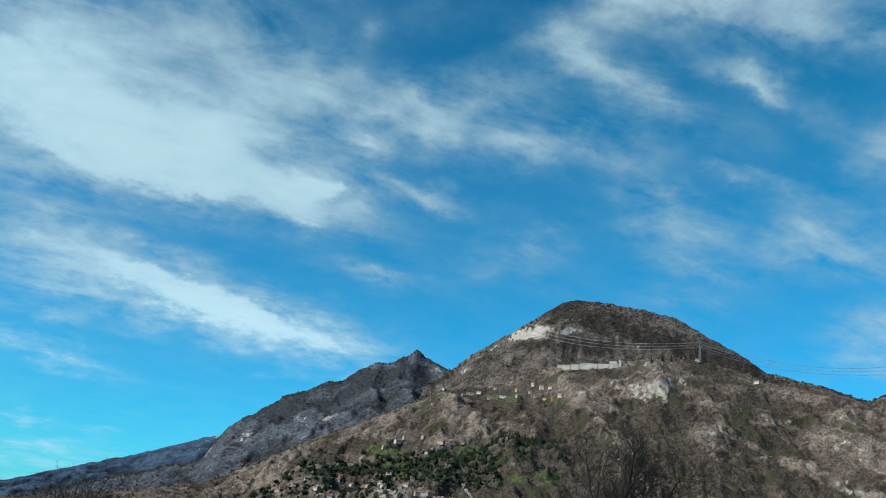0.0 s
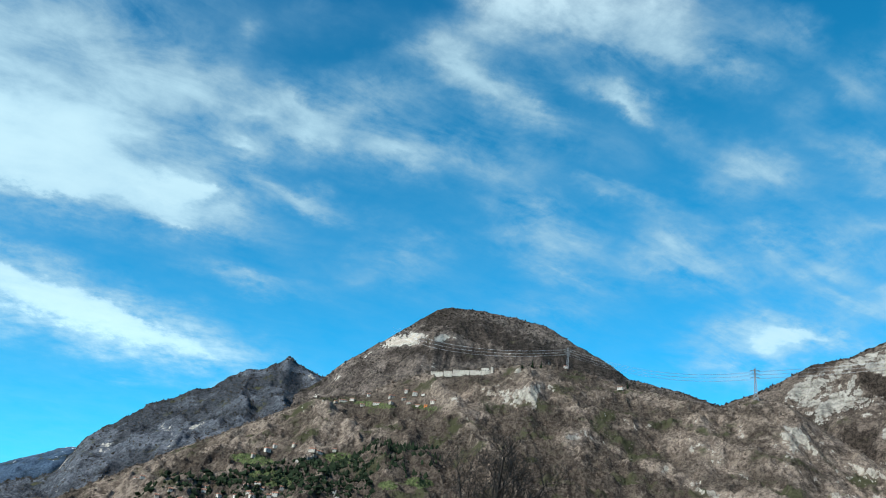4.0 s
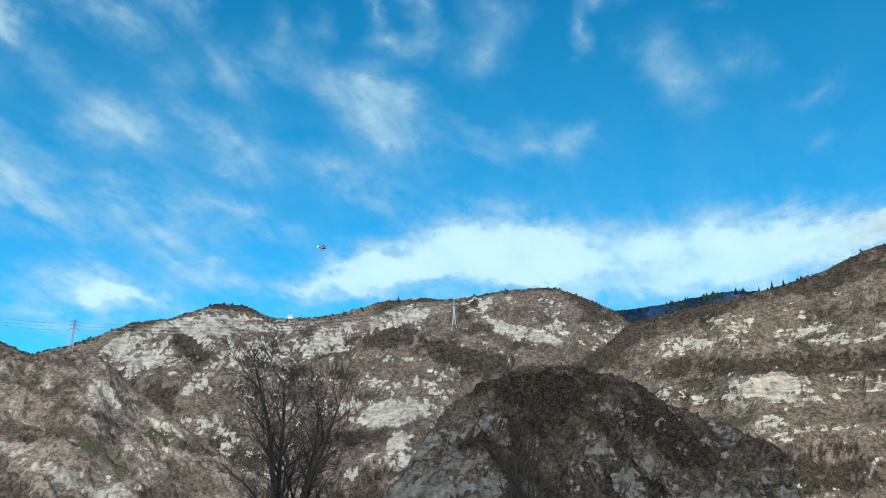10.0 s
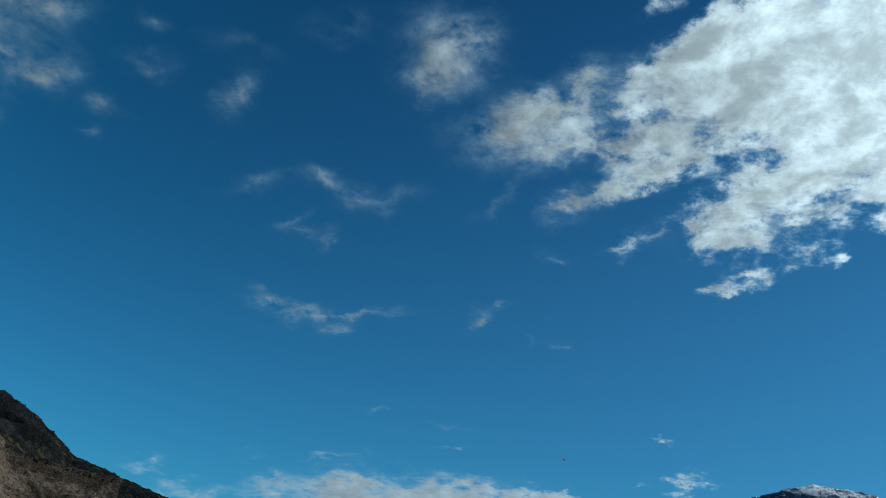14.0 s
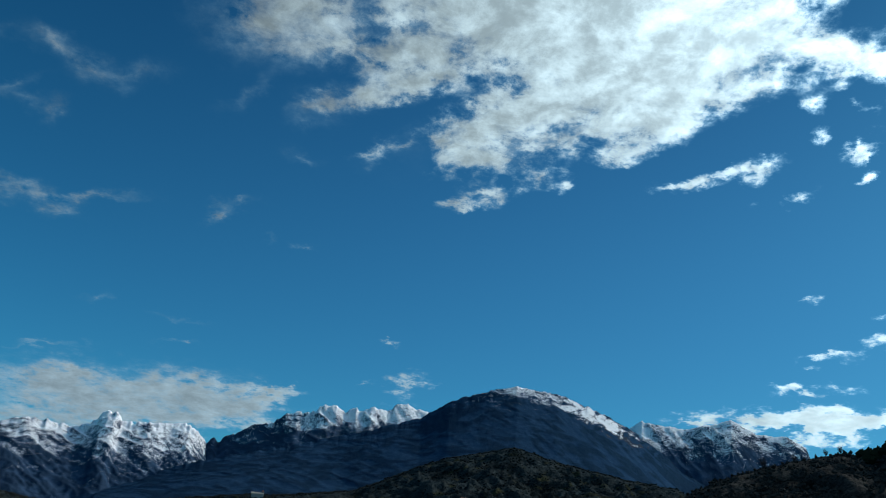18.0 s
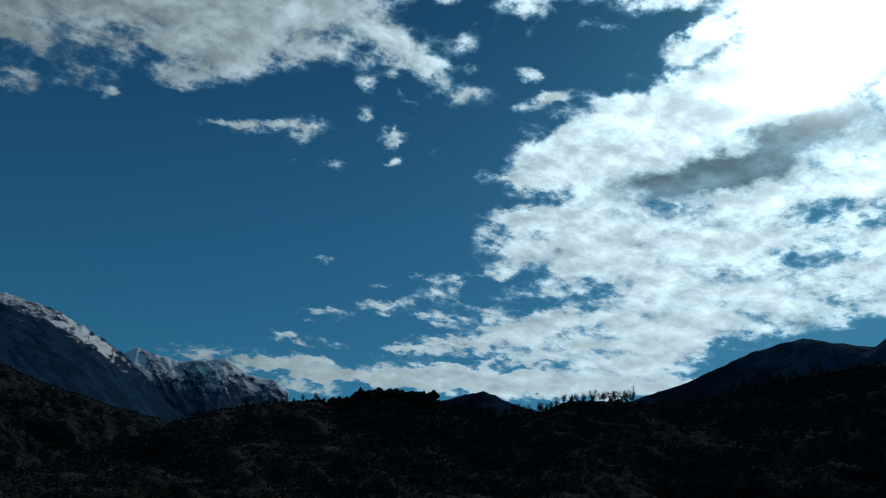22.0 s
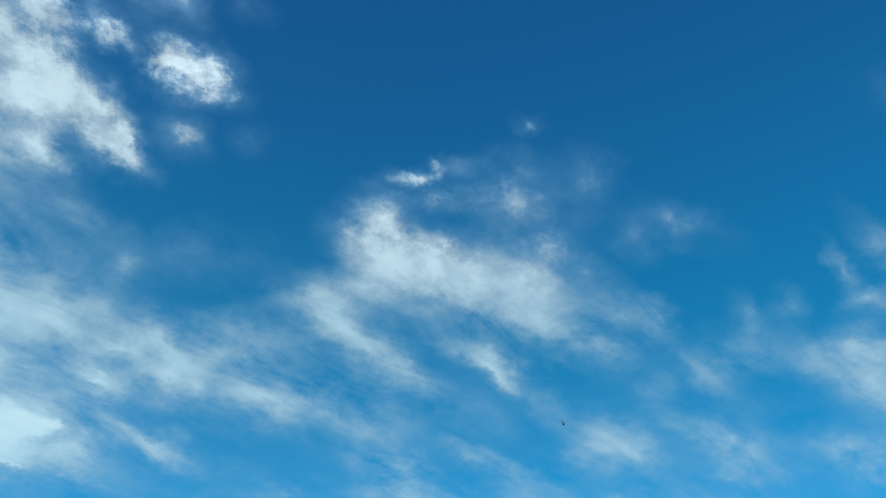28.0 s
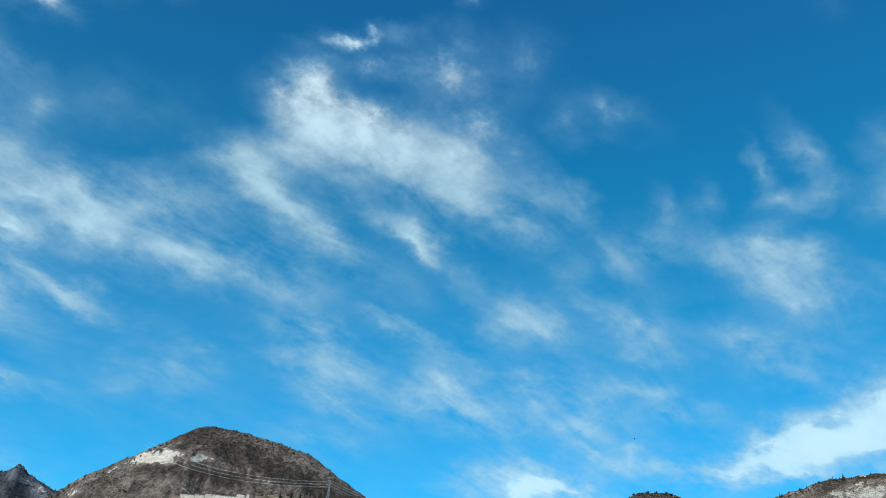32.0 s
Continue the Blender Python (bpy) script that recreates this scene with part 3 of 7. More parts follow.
cloud(-65.4, 47.3, 1.5, 0.93, 37, 0.74)
cloud(-97.7, 59.0, 11.3, 6.81, 48, 0.50)
cloud(-76.1, 63.6, 9.0, 8.68, 29, 0.42)
cloud(-89.9, 48.7, 8.9, 9.12, 38, 0.40)
cloud(-74.4, 52.7, 7.5, 5.62, 25, 0.30)
cloud(-61.2, 45.4, 5.6, 3.32, 14, 0.50)
cloud(-51.3, 44.5, 5.6, 2.19, 7, 0.40)
cloud(-39.8, 63.6, 2.6, 2.62, 36, 0.13)
cloud(-31.9, 60.0, 3.8, 1.95, -0, 0.17)
cloud(-33.3, 55.6, 3.4, 1.95, 2, 0.20)
cloud(-31.1, 52.4, 4.9, 3.43, -20, 0.23)
cloud(-38.3, 49.1, 5.5, 3.41, 7, 0.23)
cloud(-44.0, 55.2, 2.2, 1.76, 11, 0.14)
cloud(-30.2, 46.4, 7.8, 1.84, -1, 0.21)
cloud(-22.3, 46.7, 3.8, 1.39, 0, 0.17)
cloud(-18.4, 43.0, 5.0, 1.91, -6, 0.20)
cloud(-15.6, 51.5, 3.0, 1.41, -1, 0.08)
cloud(-62.8, 44.0, 3.3, 2.18, 15, 0.91)
cloud(-57.8, 43.4, 4.4, 1.44, 11, 0.85)
cloud(-66.5, 45.1, 1.5, 1.46, 18, 0.65)
cloud(-54.3, 50.9, 2.3, 0.95, 9, 0.39)
cloud(-54.3, 46.4, 1.9, 0.92, 9, 0.39)
cloud(-47.0, 43.3, 5.1, 1.24, 4, 0.26)
cloud(-27.8, 42.9, 7.6, 1.38, -2, 0.23)
cloud(-10.5, 48.2, 1.7, 1.17, -25, 0.08)
cloud(-86.3, 48.3, 5.2, 3.56, 13, 1.25)
cloud(-84.0, 44.2, 3.3, 1.41, 31, 1.19)
cloud(-77.8, 45.4, 3.2, 1.75, -14, 0.94)
cloud(-80.8, 41.2, 3.0, 1.56, 27, 0.94)
cloud(-94.9, 48.2, 3.2, 4.47, 43, 1.12)
cloud(-85.7, 39.4, 1.6, 0.84, 31, 0.88)
cloud(-83.7, 36.6, 2.2, 1.98, 28, 1.25)
cloud(-105.0, 58.0, 7.3, 3.32, 56, 1.25)
cloud(-74.4, 40.7, 2.8, 1.35, -7, 0.62)
cloud(-77.4, 53.8, 2.6, 2.23, -2, 0.50)
cloud(-72.0, 47.7, 1.8, 1.11, 22, 0.38)
cloud(-49.0, 61.2, 6.9, 1.34, 51, 0.75)
cloud(-39.2, 65.1, 2.5, 2.02, 66, 0.60)
cloud(-56.8, 55.0, 2.2, 2.27, 52, 0.80)
cloud(-37.2, 60.9, 2.8, 1.63, 19, 0.60)
cloud(-32.3, 60.3, 3.3, 2.21, 9, 0.65)
cloud(-27.2, 59.1, 2.2, 1.49, 14, 0.50)
cloud(-44.7, 55.7, 2.0, 1.22, 40, 0.50)
cloud(-37.9, 56.8, 2.5, 1.80, 34, 0.65)
cloud(-38.3, 50.6, 5.6, 2.87, 32, 0.90)
cloud(-30.9, 53.2, 3.6, 2.97, 6, 0.85)
cloud(-33.1, 49.6, 5.7, 1.83, 28, 0.85)
cloud(-42.4, 47.5, 1.9, 2.10, 35, 0.60)
cloud(-52.2, 51.1, 1.2, 2.00, -4, 0.40)
cloud(-30.7, 46.3, 5.4, 1.62, -6, 0.75)
cloud(-24.0, 47.4, 3.0, 1.47, -16, 0.70)
cloud(-17.7, 47.5, 2.6, 0.82, -20, 0.60)
cloud(-24.9, 44.0, 4.0, 1.44, -11, 0.70)
cloud(-16.1, 43.2, 3.4, 1.28, -22, 0.75)
cloud(-11.5, 41.6, 2.2, 1.09, -25, 0.65)
cloud(-33.8, 39.8, 7.0, 3.36, -11, 1.10)
cloud(-38.5, 42.7, 3.4, 1.69, -2, 0.85)
cloud(-28.3, 38.6, 7.1, 3.08, -5, 1.10)
cloud(-32.8, 35.0, 6.5, 3.02, 22, 1.15)
cloud(-21.8, 37.7, 4.3, 1.73, 1, 0.85)
cloud(-17.5, 38.9, 2.6, 1.23, -11, 0.70)
cloud(-20.0, 41.3, 2.6, 1.25, -14, 0.60)
cloud(-13.9, 51.6, 2.3, 1.14, -18, 0.50)
cloud(-18.5, 52.1, 2.7, 1.33, -24, 0.45)
cloud(-9.2, 47.9, 3.0, 1.52, -17, 0.60)
cloud(-13.8, 56.7, 1.9, 0.84, 13, 0.20)
cloud(-7.3, 43.5, 1.7, 1.23, -23, 0.12)
cloud(-6.9, 52.7, 1.2, 0.86, 7, 0.09)
cloud(-20.1, 57.7, 1.9, 0.76, -2, 0.20)
cloud(-28.6, 67.3, 1.1, 0.80, 27, 0.18)
cloud(15.8, 39.8, 5.4, 1.92, -6, 0.85)
cloud(20.0, 38.7, 5.7, 1.92, -9, 0.85)
cloud(11.2, 41.9, 1.9, 2.27, 32, 0.65)
cloud(11.9, 39.3, 2.7, 2.29, 11, 0.70)
cloud(14.5, 45.7, 3.4, 0.68, 15, 0.45)
cloud(22.9, 44.3, 2.7, 2.27, -26, 0.50)
cloud(24.8, 40.5, 3.4, 3.42, -37, 0.50)
cloud(26.0, 35.6, 3.8, 1.53, -13, 0.60)
cloud(16.0, 44.1, 2.7, 1.14, 9, 0.25)
cloud(10.4, 37.5, 3.4, 1.52, 22, 0.60)
cloud(8.2, 34.8, 3.4, 1.70, -27, 0.75)
cloud(11.8, 33.5, 2.7, 1.14, -29, 0.60)
cloud(5.3, 35.4, 2.2, 1.13, 15, 0.45)
cloud(22.1, 32.7, 1.9, 0.61, -35, 0.50)
cloud(19.2, 34.0, 3.4, 1.15, -14, 0.35)
cloud(15.6, 35.9, 3.5, 1.53, -12, 0.40)
cloud(14.9, 32.0, 1.5, 1.52, 9, 0.25)
cloud(32.5, 36.4, 1.9, 1.50, -42, 0.30)
cloud(29.8, 45.5, 1.9, 2.26, 19, 0.25)
cloud(30.3, 39.1, 1.9, 1.51, -41, 0.30)
cloud(37.8, 42.1, 3.2, 1.11, -22, 0.25)
cloud(33.8, 41.6, 1.5, 1.11, -44, 0.20)
cloud(-6.8, 29.5, 5.4, 1.77, 20, 0.75)
cloud(-10.8, 30.3, 3.8, 1.73, 23, 0.40)
cloud(1.1, 30.6, 4.3, 2.21, 16, 0.50)
cloud(4.7, 28.7, 5.5, 1.65, 8, 0.65)
cloud(-0.5, 29.0, 2.5, 1.07, -4, 0.50)
cloud(-3.3, 30.9, 2.5, 0.88, -22, 0.40)
cloud(2.5, 32.8, 2.5, 1.49, 16, 0.40)
cloud(-6.9, 27.2, 1.7, 0.83, -17, 0.50)
cloud(-5.7, 25.4, 4.1, 1.00, -13, 0.35)
cloud(-1.5, 24.3, 3.1, 0.54, -10, 0.30)
cloud(-9.3, 25.0, 2.0, 0.97, -12, 0.35)
cloud(-7.2, 22.1, 2.6, 0.82, 2, 0.30)
cloud(-3.6, 36.6, 4.3, 1.82, 21, 0.18)
cloud(-12.5, 36.6, 2.3, 1.04, -6, 0.35)
cloud(-8.4, 34.1, 1.0, 1.18, -39, 0.30)
cloud(-19.0, 43.0, 2.7, 2.35, -10, 0.75)
cloud(-13.4, 41.7, 2.6, 1.38, -19, 0.70)
cloud(-16.7, 39.0, 1.5, 1.19, -2, 0.65)
cloud(-11.1, 47.4, 2.0, 1.58, -2, 0.60)
cloud(-7.1, 47.6, 1.7, 1.25, -26, 0.55)
cloud(-8.1, 43.6, 1.5, 1.58, 26, 0.18)
cloud(-2.2, 44.7, 1.1, 0.87, 22, 0.12)
cloud(42.3, 35.8, 1.4, 0.89, -54, 0.30)
cloud(49.9, 37.6, 2.0, 0.59, -70, 0.25)
cloud(50.8, 35.1, 1.6, 0.76, -1, 0.35)
cloud(48.6, 32.8, 2.8, 1.22, -10, 0.45)
cloud(48.8, 30.3, 2.8, 1.55, -42, 0.50)
cloud(45.7, 32.1, 2.0, 1.23, -40, 0.35)
cloud(39.8, 33.1, 2.1, 1.10, -5, 0.35)
cloud(50.9, 28.7, 1.5, 1.35, -9, 0.40)
cloud(34.9, 31.5, 1.8, 1.48, -53, 0.25)
cloud(56.9, 47.1, 1.1, 1.51, 22, 0.09)
cloud(24.1, 49.0, 1.0, 0.83, 3, 0.15)
cloud(-44.2, 42.5, 6.1, 3.06, 8, 0.80)
cloud(-42.1, 37.6, 6.4, 4.03, 25, 0.90)
cloud(-31.2, 40.3, 7.8, 2.77, 3, 0.70)
cloud(-20.3, 41.0, 5.5, 1.42, 1, 0.60)
cloud(-51.8, 48.1, 2.9, 4.14, 38, 0.25)
cloud(-31.7, 55.4, 4.9, 3.38, 22, 0.40)
cloud(-24.1, 51.3, 6.1, 2.26, -15, 0.40)
cloud(-23.3, 29.6, 8.7, 4.39, 12, 0.55)
cloud(-15.9, 27.5, 7.1, 3.99, -9, 0.45)
cloud(-22.6, 23.3, 6.0, 2.44, 8, 0.40)
cloud(-11.2, 23.8, 4.4, 2.24, -17, 0.35)
cloud(-13.6, 14.5, 7.2, 1.63, -6, 0.35)
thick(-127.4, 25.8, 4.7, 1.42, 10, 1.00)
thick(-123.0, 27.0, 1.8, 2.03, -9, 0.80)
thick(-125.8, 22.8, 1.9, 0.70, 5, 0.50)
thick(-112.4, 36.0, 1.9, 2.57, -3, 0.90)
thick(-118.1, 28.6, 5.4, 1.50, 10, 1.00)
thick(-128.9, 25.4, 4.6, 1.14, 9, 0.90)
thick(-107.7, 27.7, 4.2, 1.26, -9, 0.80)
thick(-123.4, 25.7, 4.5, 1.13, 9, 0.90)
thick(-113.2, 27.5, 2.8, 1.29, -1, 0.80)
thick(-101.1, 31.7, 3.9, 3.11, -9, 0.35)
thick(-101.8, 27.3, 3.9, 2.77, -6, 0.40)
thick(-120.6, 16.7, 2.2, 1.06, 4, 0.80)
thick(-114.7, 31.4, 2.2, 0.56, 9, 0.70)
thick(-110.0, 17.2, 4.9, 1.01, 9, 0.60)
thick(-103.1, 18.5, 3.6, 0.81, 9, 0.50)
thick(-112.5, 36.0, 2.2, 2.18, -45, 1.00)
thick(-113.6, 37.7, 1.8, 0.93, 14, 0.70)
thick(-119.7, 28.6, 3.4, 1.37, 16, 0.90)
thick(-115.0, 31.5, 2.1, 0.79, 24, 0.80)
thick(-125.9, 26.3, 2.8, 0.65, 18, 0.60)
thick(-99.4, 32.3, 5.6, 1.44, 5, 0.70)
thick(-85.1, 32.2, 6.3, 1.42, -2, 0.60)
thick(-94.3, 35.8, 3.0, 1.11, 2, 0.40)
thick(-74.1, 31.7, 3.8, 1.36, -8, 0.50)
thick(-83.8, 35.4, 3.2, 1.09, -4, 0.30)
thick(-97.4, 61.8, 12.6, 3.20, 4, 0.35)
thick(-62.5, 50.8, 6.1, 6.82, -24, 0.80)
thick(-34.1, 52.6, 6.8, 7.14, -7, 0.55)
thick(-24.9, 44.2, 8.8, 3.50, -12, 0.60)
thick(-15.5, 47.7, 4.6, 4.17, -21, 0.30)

mass = wmath("MINIMUM", cover[-1], 1.8)
# how much cloud lies along the way: puffs broken up by the grain in the east, soft veils in the west
inside = wrange(mass, 0.0, 0.4)
swell = wnoise(sheet, 11.0, 5, 0.5, 2.1, 0.3)
puffy = wmath("MULTIPLY_ADD", wmath("MULTIPLY", wmath("SUBTRACT", swell.outputs["Fac"], 0.5), inside), 3.0, mass)
puffy = wmath("MULTIPLY_ADD", wmath("MULTIPLY", wmath("SUBTRACT", puffs, 0.5), inside), 2.2, puffy)
puffy = wmath("POWER", wmath("MAXIMUM", wmath("SUBTRACT", puffy, 0.12), 0.0), 1.7)
# torn edges: fine rents where the cloud is thin
torn = wrange(wmath("MULTIPLY_ADD", small.outputs["Fac"], 0.6, wmath("MULTIPLY", coarse.outputs["Fac"], 0.4)), 0.40, 0.62, 0.12, 1.9)
torn = wmath("ADD", torn, wrange(mass, 0.5, 1.3, 0.0, 1.0))
puffy = wmath("MULTIPLY", puffy, torn)
soft_grain = wmath("MULTIPLY_ADD", streaks.outputs["Fac"], 0.55, wmath("MULTIPLY", coarse.outputs["Fac"], 0.45))
veils = wmath("MULTIPLY_ADD", wmath("SUBTRACT", soft_grain, 0.5), wrange(mass, 0.5, 1.6, 5.6, 2.6), wrange(mass, 0.5, 1.6, 0.9, 1.1))
veils = wmath("MULTIPLY", wmath("MAXIMUM", veils, 0.12), wmath("MULTIPLY_ADD", wmath("POWER", mass, 0.85), 0.62, wmath("ADD", wrange(height, 0.4, 0.62, 0.06, 0.0), wmath("MULTIPLY", wrange(mass, 1.1, 1.8, 0.0, 0.7), wrange(height, 0.40, 0.5, 1.0, 0.0)))))
# thin torn wisps in the south-east
wisp = wmath("MULTIPLY", wmath("MAXIMUM", wmath("MULTIPLY_ADD", wmath("SUBTRACT", puffs, 0.5), 8.0, 0.95), 0.0), wmath("MULTIPLY", wmath("POWER", mass, 1.5), 0.62))
east = wmath("MULTIPLY", wrange(wvec("DOT_PRODUCT", way, tuple(heading(136, 24))), 0.76, 0.90), wrange(mass, 0.9, 1.3, 1.0, 0.35))
puffy = wmath("ADD", wmath("MULTIPLY", wisp, east), wmath("MULTIPLY", puffy, wmath("SUBTRACT", 1.0, east)))
layer = wnode("ShaderNodeMix", data_type="FLOAT")
plug(layer, 0, thin), plug(layer, 2, puffy), plug(layer, 3, veils)
dense = layer.outputs[0]
veil = wmath("SUBTRACT", 1.0, wmath("POWER", 2.718, wmath("MULTIPLY", dense, wmath("MULTIPLY_ADD", thin, 0.45, -1.6))))
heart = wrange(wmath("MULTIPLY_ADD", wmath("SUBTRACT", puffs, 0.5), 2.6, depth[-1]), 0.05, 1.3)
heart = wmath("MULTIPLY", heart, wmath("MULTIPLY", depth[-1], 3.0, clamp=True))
sun_dot = wmath("MAXIMUM", wvec("DOT_PRODUCT", way, tuple(heading(SUN_AZ, SUN_EL))), 0.0)
glow = wmath("MULTIPLY", wmath("POWER", sun_dot, 900.0), 20.0)
glow = wmath("MULTIPLY_ADD", wmath("POWER", sun_dot, 90.0), 2.2, glow)
ahead = wmath("MULTIPLY_ADD", wvec("DOT_PRODUCT", way, tuple(heading(SUN_AZ, SUN_EL))), 0.5, 0.5)
glow = wmath("MULTIPLY_ADD", wmath("POWER", wmath("MAXIMUM", ahead, 0.0), 10.0), 3.6, glow)
air = wnode("ShaderNodeTexSky")
air.sky_type, air.sun_disc, air.altitude = "NISHITA", False, 300.0
air.sun_elevation, air.sun_rotation = radians(SUN_EL), radians(SUN_AZ)
air.air_density, air.dust_density, air.ozone_density = 1.0, 0.5, 2.5
tone = wnode("ShaderNodeMix", data_type="RGBA", blend_type="MULTIPLY")
plug(tone, 0, 1.0), plug(tone, 6, air.outputs[0]), plug(tone, 7, wmix(wrange(ahead, 0.3, 0.95), wmix(wrange(height, 0.1, 0.6), wmix(west, (0.19, 0.98, 1.29, 1.0), (0.13, 1.09, 1.37, 1.0)), wmix(west, (0.055, 0.62, 0.86, 1.0), wmix(wrange(height, 0.55, 0.85), (0.07, 0.99, 1.17, 1.0), (0.10, 0.85, 1.22, 1.0)))), wmix(wrange(height, 0.3, 0.85), (0.20, 0.75, 0.98, 1.0), (0.08, 0.42, 0.66, 1.0))))
# near the sun the thick clouds stand dark against it; the western veils are evenly lit
far_side = wmath("SUBTRACT", 1.0, thin)
billow = wmath("MULTIPLY_ADD", relief, wrange(height, 0.1, 0.5, 0.8, 2.0), wrange(mass, 0.3, 1.6, 0.88, 0.66))
billow = wmath("MULTIPLY_ADD", wmath("SUBTRACT", puffs, 0.5), -1.1, billow)
shape = wmath("MULTIPLY_ADD", thin, wrange(dense, 0.1, 1.5, 0.82, 1.15), wmath("MULTIPLY", billow, far_side))
shape = wmath("SMOOTH_MAX", shape, 0.48, 0.3)
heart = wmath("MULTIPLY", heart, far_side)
# light in the clouds: bright where thin or near the sun, grey in their thick hearts
lit = wmath("MULTIPLY", wmath("ADD", wmath("ADD", glow, wrange(height, 0.12, 0.32, 0.86, 0.58)), wrange(height, 0.65, 0.9, 0.0, 0.65)), shape)
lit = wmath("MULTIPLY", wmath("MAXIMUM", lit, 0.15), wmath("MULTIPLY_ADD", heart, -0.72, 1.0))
n = wnode("ShaderNodeVectorMath", operation="SCALE")
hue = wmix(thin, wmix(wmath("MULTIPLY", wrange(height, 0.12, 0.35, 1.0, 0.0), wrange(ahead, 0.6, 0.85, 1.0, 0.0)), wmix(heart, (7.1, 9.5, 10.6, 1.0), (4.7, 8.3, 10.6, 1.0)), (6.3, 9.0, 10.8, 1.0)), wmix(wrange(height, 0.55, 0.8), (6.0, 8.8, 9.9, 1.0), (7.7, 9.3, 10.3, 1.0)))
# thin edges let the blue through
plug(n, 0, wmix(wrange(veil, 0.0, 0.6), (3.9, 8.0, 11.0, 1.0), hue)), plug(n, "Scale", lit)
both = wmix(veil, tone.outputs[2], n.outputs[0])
# the sun's own glare in the haze before the clouds
glare = wmath("MULTIPLY_ADD", wmath("POWER", sun_dot, 2600.0), 90.0, wmath("MULTIPLY", wmath("POWER", sun_dot, 500.0), 5.0))
shine = wnode("ShaderNodeVectorMath", operation="SCALE")
plug(shine, 0, (10.0, 10.2, 9.8)), plug(shine, "Scale", glare)
both = wvec("ADD", both, shine.outputs[0])
back = wnode("ShaderNodeBackground")
plug(back, 0, both), plug(back, 1, 0.1)
wt.links.new(back.outputs[0], wnode("ShaderNodeOutputWorld").inputs[0])
world.cycles.sampling_method, world.cycles.sample_map_resolution = "MANUAL", 512

sun = new("sun", bpy.data.lights.new("sun", "SUN"))
sun.data.energy, sun.data.angle, sun.data.color = 3.2, radians(0.6), (1.0, 0.95, 0.87)
sun.matrix_world = look(heading(SUN_AZ, SUN_EL) * 100, (0, 0, 0))

# ---- materials ----
def material(name, rough=0.8, metal=0.0):
    m = bpy.data.materials.new(name)
    m.use_nodes = True
    b = m.node_tree.nodes["Principled BSDF"]
    b.inputs["Roughness"].default_value, b.inputs["Metallic"].default_value = rough, metal
    b.inputs["Specular IOR Level"].default_value = 0.25
    return m, m.node_tree, b


def mnode(tree, kind, **values):
    return dress(tree.nodes.new(kind), values)


def mnoise(tree, vector, scale, detail=4, rough=0.55):
    n = mnode(tree, "ShaderNodeTexNoise")
    plug(n, "Vector", vector), plug(n, "Scale", scale), plug(n, "Detail", detail), plug(n, "Roughness", rough)
    return n.outputs["Fac"]


def mmath(tree, op, a, b=0.0, c=0.0):
    n = mnode(tree, "ShaderNodeMath", operation=op)
    plug(n, 0, a), plug(n, 1, b), plug(n, 2, c)
    return n.outputs[0]


def mstep(tree, x, a, b):
    n = mnode(tree, "ShaderNodeMapRange", interpolation_type="SMOOTHSTEP")
    plug(n, 0, x), plug(n, 1, a), plug(n, 2, b)
    return n.outputs[0]


def mmix(tree, fac, a, b):
    n = mnode(tree, "ShaderNodeMix", data_type="RGBA")
    plug(n, 0, fac), plug(n, 6, a), plug(n, 7, b)
    return n.outputs[2]


def c4(rgb):
    return (*rgb, 1.0)


def plain(name, rgb, rough=0.7, metal=0.0, spread=0.25, scale=6.0, bump=0.15):
    """A plain surface with two scales of stain and a fine relief."""
    m, t, b = material(name, rough, metal)
    co = mnode(t, "ShaderNodeTexCoord").outputs["Object"]
    n1, n2 = mnoise(t, co, scale, 5), mnoise(t, co, scale * 0.17, 3)
    f = mstep(t, mmath(t, "MULTIPLY_ADD", n2, 0.5, mmath(t, "MULTIPLY", n1, 0.5)), 0.35, 0.65)
    lo = tuple(v * (1 - spread) for v in rgb)
    hi = tuple(min(1, v * (1 + spread)) for v in rgb)
    plug(b, "Base Color", mmix(t, f, c4(lo), c4(hi)))
    bp = mnode(t, "ShaderNodeBump")
    plug(bp, "Strength", bump), plug(bp, "Distance", 0.02), plug(bp, "Height", n1)
    plug(b, "Normal", bp.outputs[0])
    return m


